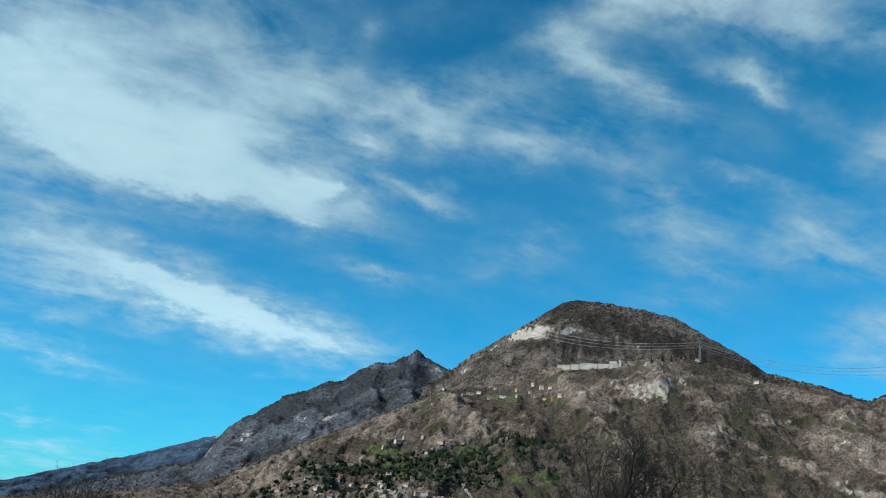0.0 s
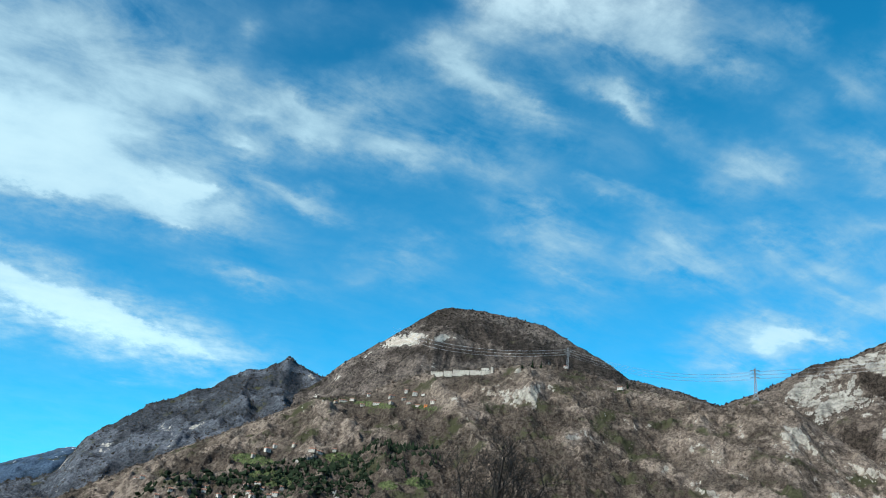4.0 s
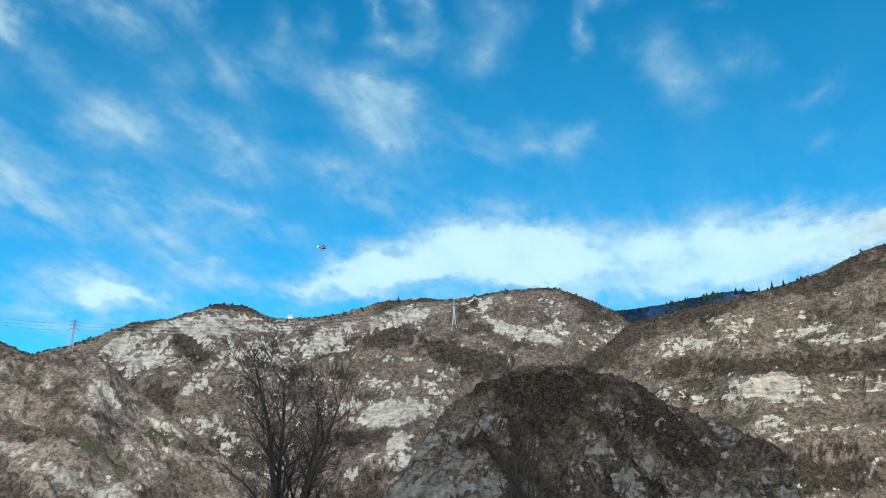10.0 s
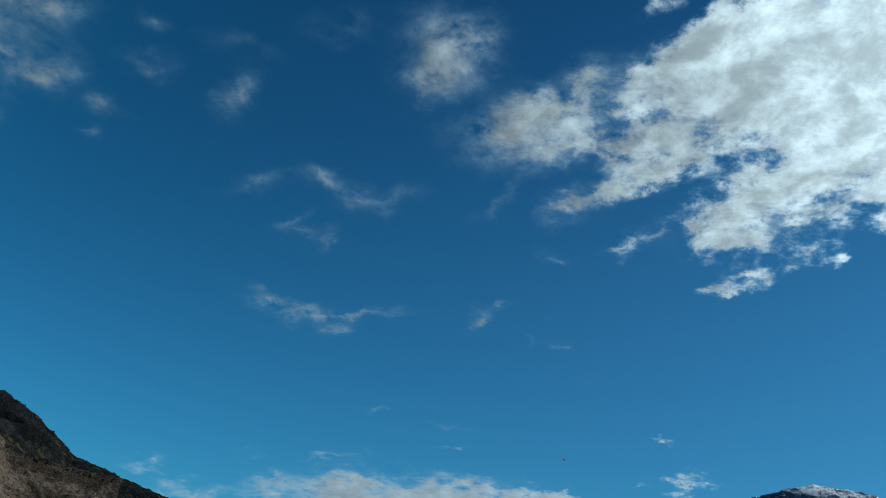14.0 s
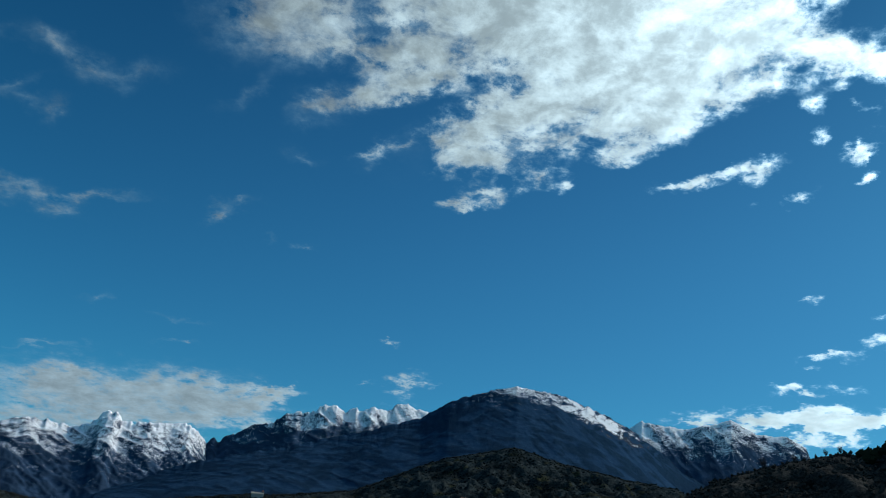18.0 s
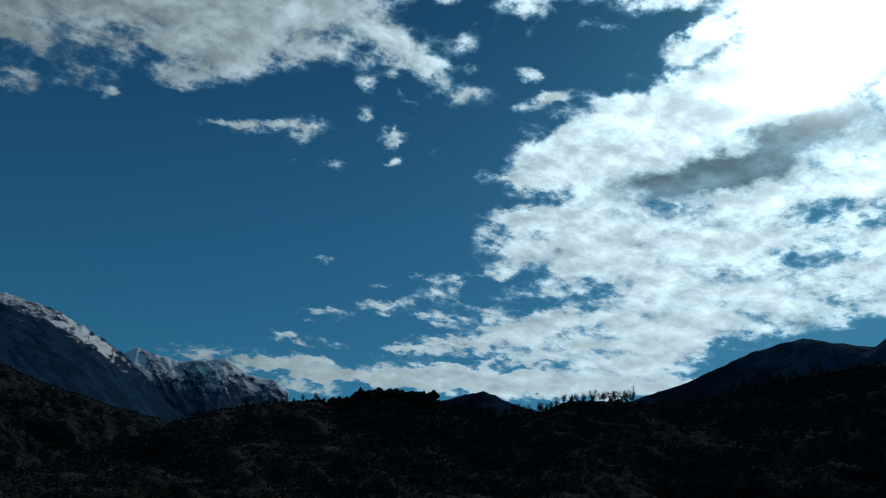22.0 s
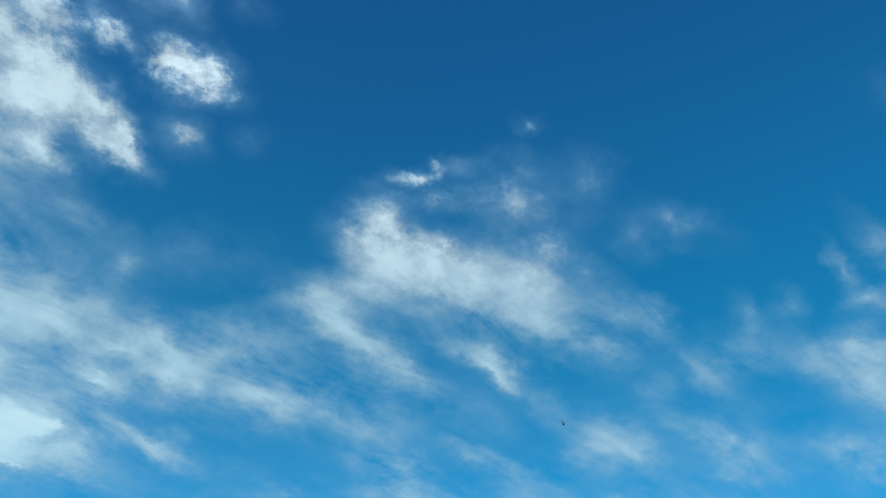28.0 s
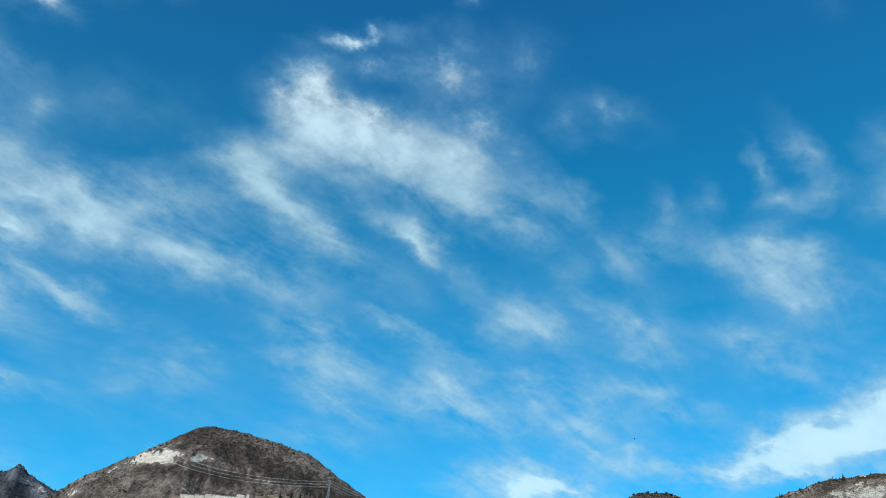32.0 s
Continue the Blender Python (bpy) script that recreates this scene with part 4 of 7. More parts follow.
def slope(name, scrub, scrub2, rock, rocky, green=0.15, snow=None, strata=0.0, grain=1.0, bump=0.9, falls=False, tier=0.3, earth=None, deep=0.45, fair=1.5):
    """A mountain side: winter scrub and woods, bare rock in bands and patches, snow above a height."""
    m, t, b = material(name, 0.95)
    b.inputs["Specular IOR Level"].default_value = 0.0
    geo = mnode(t, "ShaderNodeNewGeometry")
    p = geo.outputs["Position"]
    st = mnode(t, "ShaderNodeMapping")
    plug(st, "Vector", p), plug(st, "Rotation", (0, radians(strata), 0)), plug(st, "Scale", (1.9, 1.9, 0.5) if falls else (0.5, 0.5, 1.6))
    big = mnoise(t, p, 0.006 * grain, 4, 0.55)
    mid = mnoise(t, st.outputs[0], 0.030 * grain, 6, 0.66)
    fine = mnoise(t, p, 0.085 * grain, 6, 0.7)
    tiny = mnoise(t, p, 0.21 * grain, 6, 0.75)
    xyz = mnode(t, "ShaderNodeSeparateXYZ")
    plug(xyz, 0, geo.outputs["Normal"])
    steep = mmath(t, "SUBTRACT", 1.0, xyz.outputs[2])
    rk = mmath(t, "MULTIPLY_ADD", big, 0.5, mmath(t, "MULTIPLY", mid, 0.8))
    rk = mmath(t, "MULTIPLY_ADD", fine, 0.95, rk)
    rk = mmath(t, "MULTIPLY_ADD", steep, 0.6, rk)
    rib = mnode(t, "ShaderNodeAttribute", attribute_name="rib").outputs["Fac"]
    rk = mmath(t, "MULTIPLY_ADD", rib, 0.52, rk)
    bush = mstep(t, mmath(t, "MULTIPLY_ADD", tiny, 0.55, mmath(t, "MULTIPLY", fine, 0.45)), 0.45, 0.55)
    wood = mmix(t, bush, c4(scrub), c4(scrub2))
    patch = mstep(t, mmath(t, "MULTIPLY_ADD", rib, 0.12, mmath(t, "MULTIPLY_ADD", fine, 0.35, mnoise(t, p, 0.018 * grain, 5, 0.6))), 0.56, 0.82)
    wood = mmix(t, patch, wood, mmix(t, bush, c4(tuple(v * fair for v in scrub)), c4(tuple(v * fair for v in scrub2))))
    # darker wood in the hollows; deep puts shade bands into the tone too
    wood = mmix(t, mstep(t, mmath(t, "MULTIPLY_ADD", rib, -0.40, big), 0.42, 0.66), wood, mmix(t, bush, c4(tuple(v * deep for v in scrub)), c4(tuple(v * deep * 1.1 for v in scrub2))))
    gr = mstep(t, mmath(t, "MULTIPLY_ADD", fine, 0.3, mnoise(t, p, 0.012 * grain, 4)), 0.92 - green, 1.04 - green)
    wood = mmix(t, gr, wood, c4((0.056, 0.057, 0.032)))
    ls = mnode(t, "ShaderNodeMapping")
    plug(ls, "Vector", p), plug(ls, "Rotation", (0, radians(strata), 0)), plug(ls, "Scale", (1.4, 1.4, 0.4) if falls else (0.3, 0.3, 1.5))
    ledge = mnoise(t, ls.outputs[0], 0.075 * grain, 5, 0.6)
    stone = mmix(t, mstep(t, mmath(t, "MULTIPLY_ADD", ledge, 0.5, mmath(t, "MULTIPLY_ADD", fine, 0.45, mmath(t, "MULTIPLY", tiny, 0.35))), 0.48, 0.80),
                 c4(tuple(v * 0.35 for v in rock)), c4(tuple(v * 1.3 for v in rock)))
    rk = mmath(t, "MULTIPLY_ADD", mmath(t, "SUBTRACT", ledge, 0.5), tier, rk)
    rk = mstep(t, rk, 1.87 - rocky, 1.94 - rocky)
    tufts = mstep(t, mmath(t, "MULTIPLY_ADD", tiny, 0.6, mmath(t, "MULTIPLY", mnoise(t, p, 0.05 * grain, 4, 0.6), 0.4)), 0.51, 0.60)
    rk = mmath(t, "MULTIPLY", rk, mmath(t, "MULTIPLY_ADD", tufts, -0.75, 1.0))
    if earth:
        # bare earth and weathered rock where slides have torn the slope open
        stone = mmix(t, mstep(t, mmath(t, "MULTIPLY_ADD", fine, 0.6, rib), 1.75, 2.1), stone, mmix(t, bush, c4(tuple(v * 0.7 for v in earth)), c4(earth)))
    # dark cracks with shrubs, hollows' shade put into the tone, drawn along the beds
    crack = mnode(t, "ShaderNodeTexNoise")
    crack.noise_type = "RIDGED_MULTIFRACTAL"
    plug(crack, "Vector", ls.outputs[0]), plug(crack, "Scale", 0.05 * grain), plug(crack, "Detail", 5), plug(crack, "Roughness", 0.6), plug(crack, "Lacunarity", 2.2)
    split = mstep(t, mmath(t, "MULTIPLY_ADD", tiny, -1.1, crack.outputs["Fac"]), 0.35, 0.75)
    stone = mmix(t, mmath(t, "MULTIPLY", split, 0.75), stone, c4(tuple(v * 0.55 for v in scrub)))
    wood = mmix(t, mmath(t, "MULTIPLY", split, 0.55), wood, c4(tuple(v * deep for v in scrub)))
    col = mmix(t, rk, wood, stone)
    turf = mnode(t, "ShaderNodeAttribute", attribute_name="grass").outputs["Fac"]
    col = mmix(t, mstep(t, mmath(t, "MULTIPLY_ADD", fine, 0.9, turf), 0.75, 0.95), col, mmix(t, bush, c4((0.045, 0.062, 0.026)), c4((0.105, 0.125, 0.055))))
    if snow:
        pz = mnode(t, "ShaderNodeSeparateXYZ")
        plug(pz, 0, p)
        line, wide = snow
        s = pz.outputs[2]
        for part_, much in ((big, 4.0), (mid, 6.5), (fine, 6.5), (steep, -1.5)):
            s = mmath(t, "MULTIPLY_ADD", mmath(t, "SUBTRACT", part_, 0.5), wide * much, s)
        s = mmath(t, "MULTIPLY_ADD", rib, wide * 0.9, s)
        s = mmath(t, "MULTIPLY_ADD", split, -wide * 1.8, s)
        col = mmix(t, mstep(t, s, line - wide * 0.1, line + wide * 0.1), col, c4((0.91, 0.93, 0.96)))
    plug(b, "Base Color", col)
    bp = mnode(t, "ShaderNodeBump")
    plug(bp, "Strength", bump), plug(bp, "Distance", 7.0)
    plug(bp, "Height", mmath(t, "MULTIPLY_ADD", ledge, 0.6, mmath(t, "MULTIPLY_ADD", tiny, 0.35, mmath(t, "MULTIPLY", fine, 0.8))))
    plug(b, "Normal", bp.outputs[0])
    return m


# ---- terrain ----
def lattice(ix, iy, seed):
    h = (ix * 374761393 + iy * 668265263 + seed * 974634777) & 0xFFFFFFFF
    h = ((h ^ (h >> 13)) * 1274126177) & 0xFFFFFFFF
    return ((h ^ (h >> 16)) & 0xFFFF) / 65535.0


def vnoise(x, y, seed=0):
    ix, iy = np.floor(x).astype(np.int64), np.floor(y).astype(np.int64)
    fx, fy = x - ix, y - iy
    fx, fy = fx * fx * fx * (fx * (fx * 6 - 15) + 10), fy * fy * fy * (fy * (fy * 6 - 15) + 10)
    a, b = lattice(ix, iy, seed), lattice(ix + 1, iy, seed)
    c, d = lattice(ix, iy + 1, seed), lattice(ix + 1, iy + 1, seed)
    return (a + (b - a) * fx) * (1 - fy) + (c + (d - c) * fx) * fy


def fbm(x, y, octaves=5, gain=0.5, seed=0, ridged=False):
    total, amp, norm = 0.0, 1.0, 0.0
    for k in range(octaves):
        v = vnoise(x, y, seed + k * 17)
        if ridged:
            v = 1 - abs(2 * v - 1)
        total, norm = total + amp * v, norm + amp
        x, y, amp = x * 2.03 + 11.3, y * 2.03 + 7.7, amp * gain
    return total / norm


def knots(text):
    return np.array([[float(v) for v in k.split(",")] for k in text.split()])


def crest(k, az, w=0.14):
    """A smooth crest line through the knots, without overshoot."""
    lin = np.interp(az, k[:, 0], k[:, 1])
    return (np.interp(az - w, k[:, 0], k[:, 1]) + np.interp(az + w, k[:, 0], k[:, 1]) + 2 * lin) / 4


def mesh_object(name, verts, faces, mat, parent=None, smooth=True):
    me = bpy.data.meshes.new(name)
    nv, nf = len(verts), len(faces)
    me.vertices.add(nv)
    me.vertices.foreach_set("co", np.asarray(verts, dtype=np.float32).ravel())
    faces = np.asarray(faces, dtype=np.int32)
    k = faces.shape[1]
    me.loops.add(nf * k)
    me.loops.foreach_set("vertex_index", faces.ravel())
    me.polygons.add(nf)
    me.polygons.foreach_set("loop_start", np.arange(nf, dtype=np.int32) * k)
    me.polygons.foreach_set("use_smooth", np.full(nf, smooth))
    me.update(calc_edges=True)
    me.materials.append(mat)
    ob = new(name, me)
    ob.parent = parent
    return ob


HILLS = {}
MEADOWS = {"front": ((-0.60, 6.14, 1.59, 0.50), (3.66, 7.89, 1.24, 0.35), (8.94, 6.91, 0.99, 0.32), (6.87, 6.51, 0.71, 0.25), (5.40, 11.59, 1.42, 0.18), (8.86, 11.76, 1.06, 0.14), (-1.25, 4.09, 1.06, 0.32), (-2.07, 7.16, 1.42, 0.35), (28.88, 4.24, 0.89, 0.28))}


def mountain(key, name, label, text, ridge, foot, mat, gully=0.10, curve=1.1, step=0.12, rows=84, seed=1, ragged=0.10, bands=0.0, tilt=0.0, crags=(), sharp=9, ribs=0.0):
    """A mountain side that climbs from its foot to its crest, with gullies, and falls off behind."""
    k = knots(text)
    az = np.arange(k[0, 0], k[-1, 0] + step, step)
    el = crest(k, az, 0.04 if ribs else 0.14)
    rag = ragged * (fbm(az * (3.4 if ribs else 2.2), az * 0 + seed, 5, 0.6, seed) - 0.5) * 2
    far = ridge * (1 + 0.10 * (fbm(az * 0.12, az * 0 + 3.3, 3, 0.5, seed + 5) - 0.5))
    top = np.maximum(far * np.tan(np.radians(el)) + EYE.z, 1.0)
    s = np.linspace(0, 1, rows) ** 0.92
    S, A = np.meshgrid(s, az, indexing="ij")
    D = foot + (far[None, :] - foot) * S
    u, v = np.radians(A) * ridge, S * (ridge - foot)
    size = top.mean() * 1.1
    H = S ** curve
    if bands:
        # cliff bands: gentle ledges between steep steps, broken up along the slope
        q = H * bands + u / size * tilt + 1.3 * fbm(u / size * 1.1, v / size * 0.4, 4, 0.5, seed + 70)
        f = q - np.floor(q)
        gq = np.where(f < 0.62, f * 0.42, 0.26 + (f - 0.62) * 1.947)
        mask = np.clip((fbm(u / size * 1.6, v / size * 1.6, 4, 0.5, seed + 80) - 0.40) * 7, 0, 1)
        H = H + mask * (gq - f) / bands * np.clip((1 - S) * 8, 0, 1) * np.clip(S * 5, 0, 1)
    Z = top[None, :] * H
    g = fbm(u / size * 1.4 + 0.5 * v / size, v / size * 0.7, 7, 0.52, seed + 9, True) - 0.62
    wx, wy, w = D * np.sin(np.radians(A)), D * np.cos(np.radians(A)), max((ridge / 1600.0) ** 0.4, 0.7)
    b = fbm(wx / size * 3.1, wy / size * 3.1 + 9, 6, 0.6, seed + 31) - 0.5
    crag = fbm(wx / (70.0 * w) + 50, wy / (70.0 * w), 5, 0.6, seed + 50, True) - 0.62
    hold = np.clip((1 - S) * sharp, 0, 1) * np.clip(S * 6, 0, 1)
    Z = Z + hold * size * gully * (g * 1.9 + b * 0.9) + hold * crag * 34.0 * w * gully / 0.1
    D = D + hold * size * gully * 0.9 * b - hold * crag * 20.0 * w * min(gully / 0.1, 1.2)
    Z = Z + (np.tan(np.radians(rag)) * far)[None, :] * S ** 16
    if ribs:
        # sharp buttresses that run down from the crest
        run = fbm(u / 62.0 + 0.5 * v / 62.0, v / 170.0, 5, 0.55, seed + 61, True) - 0.6
        Z = Z + np.clip((1 - S) * 40, 0, 1) * np.clip(S * 6, 0, 1) * ribs * run
    el = el + rag
    top = Z[-1]
    # no shoulder stands above the crest
    E = np.degrees(np.arctan2(Z - EYE.z, D))
    over = np.maximum(E - (el[None, :] - 0.05 - 0.6 * (1 - S)), 0) * (S < 0.999)
    Z = Z - np.tan(np.radians(over)) * D
    Z = np.where(S < 0.02, -6.0, np.maximum(Z, -4.0))
    back = [(1.03, 0.93), (1.10, 0.72), (1.2, 0.4), (1.3, -0.02)]
    D = np.vstack([D] + [np.minimum(far * q, 4950)[None, :] for q, _ in back])
    Z = np.vstack([Z] + [(top * h)[None, :] for _, h in back])
    A = np.vstack([A] + [az[None, :]] * len(back))
    R = np.radians(A)
    P = np.stack([np.sin(R) * D, np.cos(R) * D, Z], -1)
    n, w = A.shape
    i = np.arange(n - 1)[:, None] * w + np.arange(w - 1)[None, :]
    F = np.stack([i, i + 1, i + w + 1, i + w], -1).reshape(-1, 4)
    ob = mesh_object(name, P.reshape(-1, 3), F, mat)
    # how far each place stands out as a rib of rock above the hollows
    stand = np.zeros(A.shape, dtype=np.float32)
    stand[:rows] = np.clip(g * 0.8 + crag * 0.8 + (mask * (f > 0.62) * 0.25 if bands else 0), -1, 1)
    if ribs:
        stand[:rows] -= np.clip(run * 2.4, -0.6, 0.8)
    if crags:
        E = np.degrees(np.arctan2(P[..., 2] - EYE.z, np.hypot(P[..., 0], P[..., 1])))
        uneven = fbm(A * 2.6, E * 4.0, 5, 0.65, seed + 90) - 0.5
        for ca, ce, cw, ch, turn, much in crags:
            c, n_ = math.cos(radians(turn)), math.sin(radians(turn))
            x, y = (A - ca) * math.cos(radians(ce)), E - ce
            q = np.hypot((x * c + y * n_) / cw, (y * c - x * n_) / ch)
            stand += np.clip(1.15 - q + uneven * 2.4, 0, 1) * much
    grass = np.zeros(A.shape, dtype=np.float32)
    E = np.degrees(np.arctan2(P[..., 2] - EYE.z, np.hypot(P[..., 0], P[..., 1])))
    for ca, ce, cw, ch in MEADOWS.get(key, ()):
        grass = np.maximum(grass, np.clip(1.6 - 1.2 * np.hypot((A - ca) / cw, (E - ce) / ch), 0, 1))
    for kind_, values in (("rib", stand), ("grass", grass)):
        at = ob.data.attributes.new(kind_, "FLOAT", "POINT")
        at.data.foreach_set("value", values.ravel().astype(np.float32))
    tagged(ob, label, "mountain" if name != "hill" else "hill")
    HILLS[key] = (az, s, P[:rows], stand[:rows])
    return ob


def on_hill(key, az, el):
    """The point of a hill's visible side at that heading."""
    a, s, P, _ = HILLS[key]
    j = int(np.clip(np.searchsorted(a, az), 0, len(a) - 1))
    col = P[:, j]
    e = np.degrees(np.arctan2(col[:, 2] - EYE.z, np.hypot(col[:, 0], col[:, 1])))
    i = int(np.argmax(e >= el)) if (e >= el).any() else len(e) - 1
    return Vector(col[i])


BROWN, BROWN2 = (0.086, 0.068, 0.056), (0.182, 0.147, 0.119)
ROCK = (0.34, 0.315, 0.27)
# both left ridges: haze before them put into the bluish tones
m_far = slope("far_hazy_slope", (0.025, 0.042, 0.068), (0.05, 0.075, 0.11), (0.2, 0.22, 0.25), 0.0, 0.2, (560, 60))
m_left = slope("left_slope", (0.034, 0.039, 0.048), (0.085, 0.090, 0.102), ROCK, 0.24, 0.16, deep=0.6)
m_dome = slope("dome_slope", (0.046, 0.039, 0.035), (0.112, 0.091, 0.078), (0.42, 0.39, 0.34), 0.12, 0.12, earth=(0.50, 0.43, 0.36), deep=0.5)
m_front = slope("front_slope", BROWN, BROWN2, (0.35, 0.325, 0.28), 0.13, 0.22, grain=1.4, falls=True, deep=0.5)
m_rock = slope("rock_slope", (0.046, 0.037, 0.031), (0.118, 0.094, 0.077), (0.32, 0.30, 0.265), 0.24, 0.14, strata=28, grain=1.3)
# cloud shade over the spur is put into its rock and scrub
m_spur = slope("shaded_spur_slope", (0.024, 0.020, 0.017), (0.064, 0.052, 0.042), (0.125, 0.123, 0.118), 0.31, 0.18, grain=1.9)
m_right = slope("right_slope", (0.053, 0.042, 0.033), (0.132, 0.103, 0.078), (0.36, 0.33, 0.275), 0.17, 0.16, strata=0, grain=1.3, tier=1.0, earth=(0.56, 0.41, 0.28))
# blue distance haze is put into the base colours of the far ranges
HAZE_NAVY, HAZE_NAVY2 = (0.019, 0.044, 0.088), (0.040, 0.076, 0.132)
# far woods: dark wood tones with the haze's blue mixed in
m_hazy_wood = slope("hazy_wood_slope", (0.009, 0.022, 0.050), (0.020, 0.040, 0.075), ROCK, -0.8, 0.0)
# this shoulder lies in shade, which its near-black colours carry
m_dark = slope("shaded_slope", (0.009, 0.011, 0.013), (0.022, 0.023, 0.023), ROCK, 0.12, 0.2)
m_range = slope("snow_range_slope", HAZE_NAVY, HAZE_NAVY2, (0.13, 0.12, 0.11), 0.20, 0.0, (520, 120), grain=2.2, bump=0.4, falls=True, deep=0.7, fair=1.2)
m_crest = slope("snow_crest_slope", HAZE_NAVY, HAZE_NAVY2, (0.13, 0.12, 0.11), 0.16, 0.0, (730, 100), grain=2.2, bump=0.4, falls=True, deep=0.7, fair=1.2)
m_caps = slope("snow_caps_slope", HAZE_NAVY, HAZE_NAVY2, (0.13, 0.12, 0.11), 0.10, 0.0, (780, 100), grain=2.2, bump=0.4, falls=True, deep=0.7, fair=1.2)
m_peak = slope("snow_peak_slope", (0.05, 0.05, 0.05), (0.10, 0.10, 0.10), ROCK, 0.25, 0.1, (430, 80))
# the blue of the air before the big mountain, painted into its slope
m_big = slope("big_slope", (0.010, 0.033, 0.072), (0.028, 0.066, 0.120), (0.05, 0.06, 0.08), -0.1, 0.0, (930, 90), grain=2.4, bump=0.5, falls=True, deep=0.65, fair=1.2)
# foothill colours hold its shade and some blue haze
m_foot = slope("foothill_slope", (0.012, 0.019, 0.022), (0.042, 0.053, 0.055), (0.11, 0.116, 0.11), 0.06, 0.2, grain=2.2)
# backlit side: its shade and bluish air are painted into the tone
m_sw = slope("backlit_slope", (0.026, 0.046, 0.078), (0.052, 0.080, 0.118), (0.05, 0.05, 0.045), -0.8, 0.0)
# darkened colours stand for the unlit side of the near hill
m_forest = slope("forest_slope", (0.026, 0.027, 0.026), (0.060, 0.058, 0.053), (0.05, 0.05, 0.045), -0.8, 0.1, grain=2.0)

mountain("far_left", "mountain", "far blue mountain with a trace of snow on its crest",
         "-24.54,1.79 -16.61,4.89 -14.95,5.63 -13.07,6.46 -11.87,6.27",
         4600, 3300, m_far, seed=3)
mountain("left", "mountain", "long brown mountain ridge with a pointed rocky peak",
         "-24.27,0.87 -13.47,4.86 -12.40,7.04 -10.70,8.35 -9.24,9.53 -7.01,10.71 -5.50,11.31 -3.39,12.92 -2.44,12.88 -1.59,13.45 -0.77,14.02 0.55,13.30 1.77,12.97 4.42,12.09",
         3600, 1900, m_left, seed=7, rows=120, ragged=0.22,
         crags=((-2.8, 12.8, 1.07, 0.22, 18, 0.6), (-0.6, 13.3, 1.10, 0.22, -2, 0.5), (0.6, 13.1, 0.93, 0.26, -13, 0.7), (-7.6, 8.2, 0.64, 0.53, -41, 0.7),
                (-6.0, 8.8, 0.67, 0.29, 34, 0.7), (-4.5, 8.2, 0.48, 0.21, 7, 0.4), (-11.2, 6.6, 0.85, 0.63, -32, 0.5), (-7.6, 6.4, 0.40, 0.21, 7, 0.3),
                (-4.3, 11.1, 2.10, 0.44, 34, -0.8), (-9.1, 8.7, 2.29, 0.49, 35, -0.8), (-0.5, 12.4, 1.11, 0.51, -13, -0.8)))
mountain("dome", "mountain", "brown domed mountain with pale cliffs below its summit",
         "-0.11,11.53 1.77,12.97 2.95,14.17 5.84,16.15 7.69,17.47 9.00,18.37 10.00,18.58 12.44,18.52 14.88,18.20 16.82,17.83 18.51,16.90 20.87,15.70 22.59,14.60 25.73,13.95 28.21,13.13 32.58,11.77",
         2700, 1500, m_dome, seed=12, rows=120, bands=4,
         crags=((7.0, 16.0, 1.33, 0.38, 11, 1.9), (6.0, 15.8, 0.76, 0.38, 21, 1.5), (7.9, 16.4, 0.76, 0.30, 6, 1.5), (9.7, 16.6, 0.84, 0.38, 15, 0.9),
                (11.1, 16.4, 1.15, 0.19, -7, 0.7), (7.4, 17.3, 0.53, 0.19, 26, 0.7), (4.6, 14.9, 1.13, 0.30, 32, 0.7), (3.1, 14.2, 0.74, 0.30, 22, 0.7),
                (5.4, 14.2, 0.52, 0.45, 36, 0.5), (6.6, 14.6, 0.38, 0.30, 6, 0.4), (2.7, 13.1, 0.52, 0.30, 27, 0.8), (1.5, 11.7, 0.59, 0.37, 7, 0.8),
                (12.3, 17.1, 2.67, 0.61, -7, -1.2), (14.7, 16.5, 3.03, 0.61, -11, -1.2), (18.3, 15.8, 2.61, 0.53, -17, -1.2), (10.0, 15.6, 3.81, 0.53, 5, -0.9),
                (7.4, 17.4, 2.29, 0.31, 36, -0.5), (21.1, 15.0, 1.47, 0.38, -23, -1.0)))
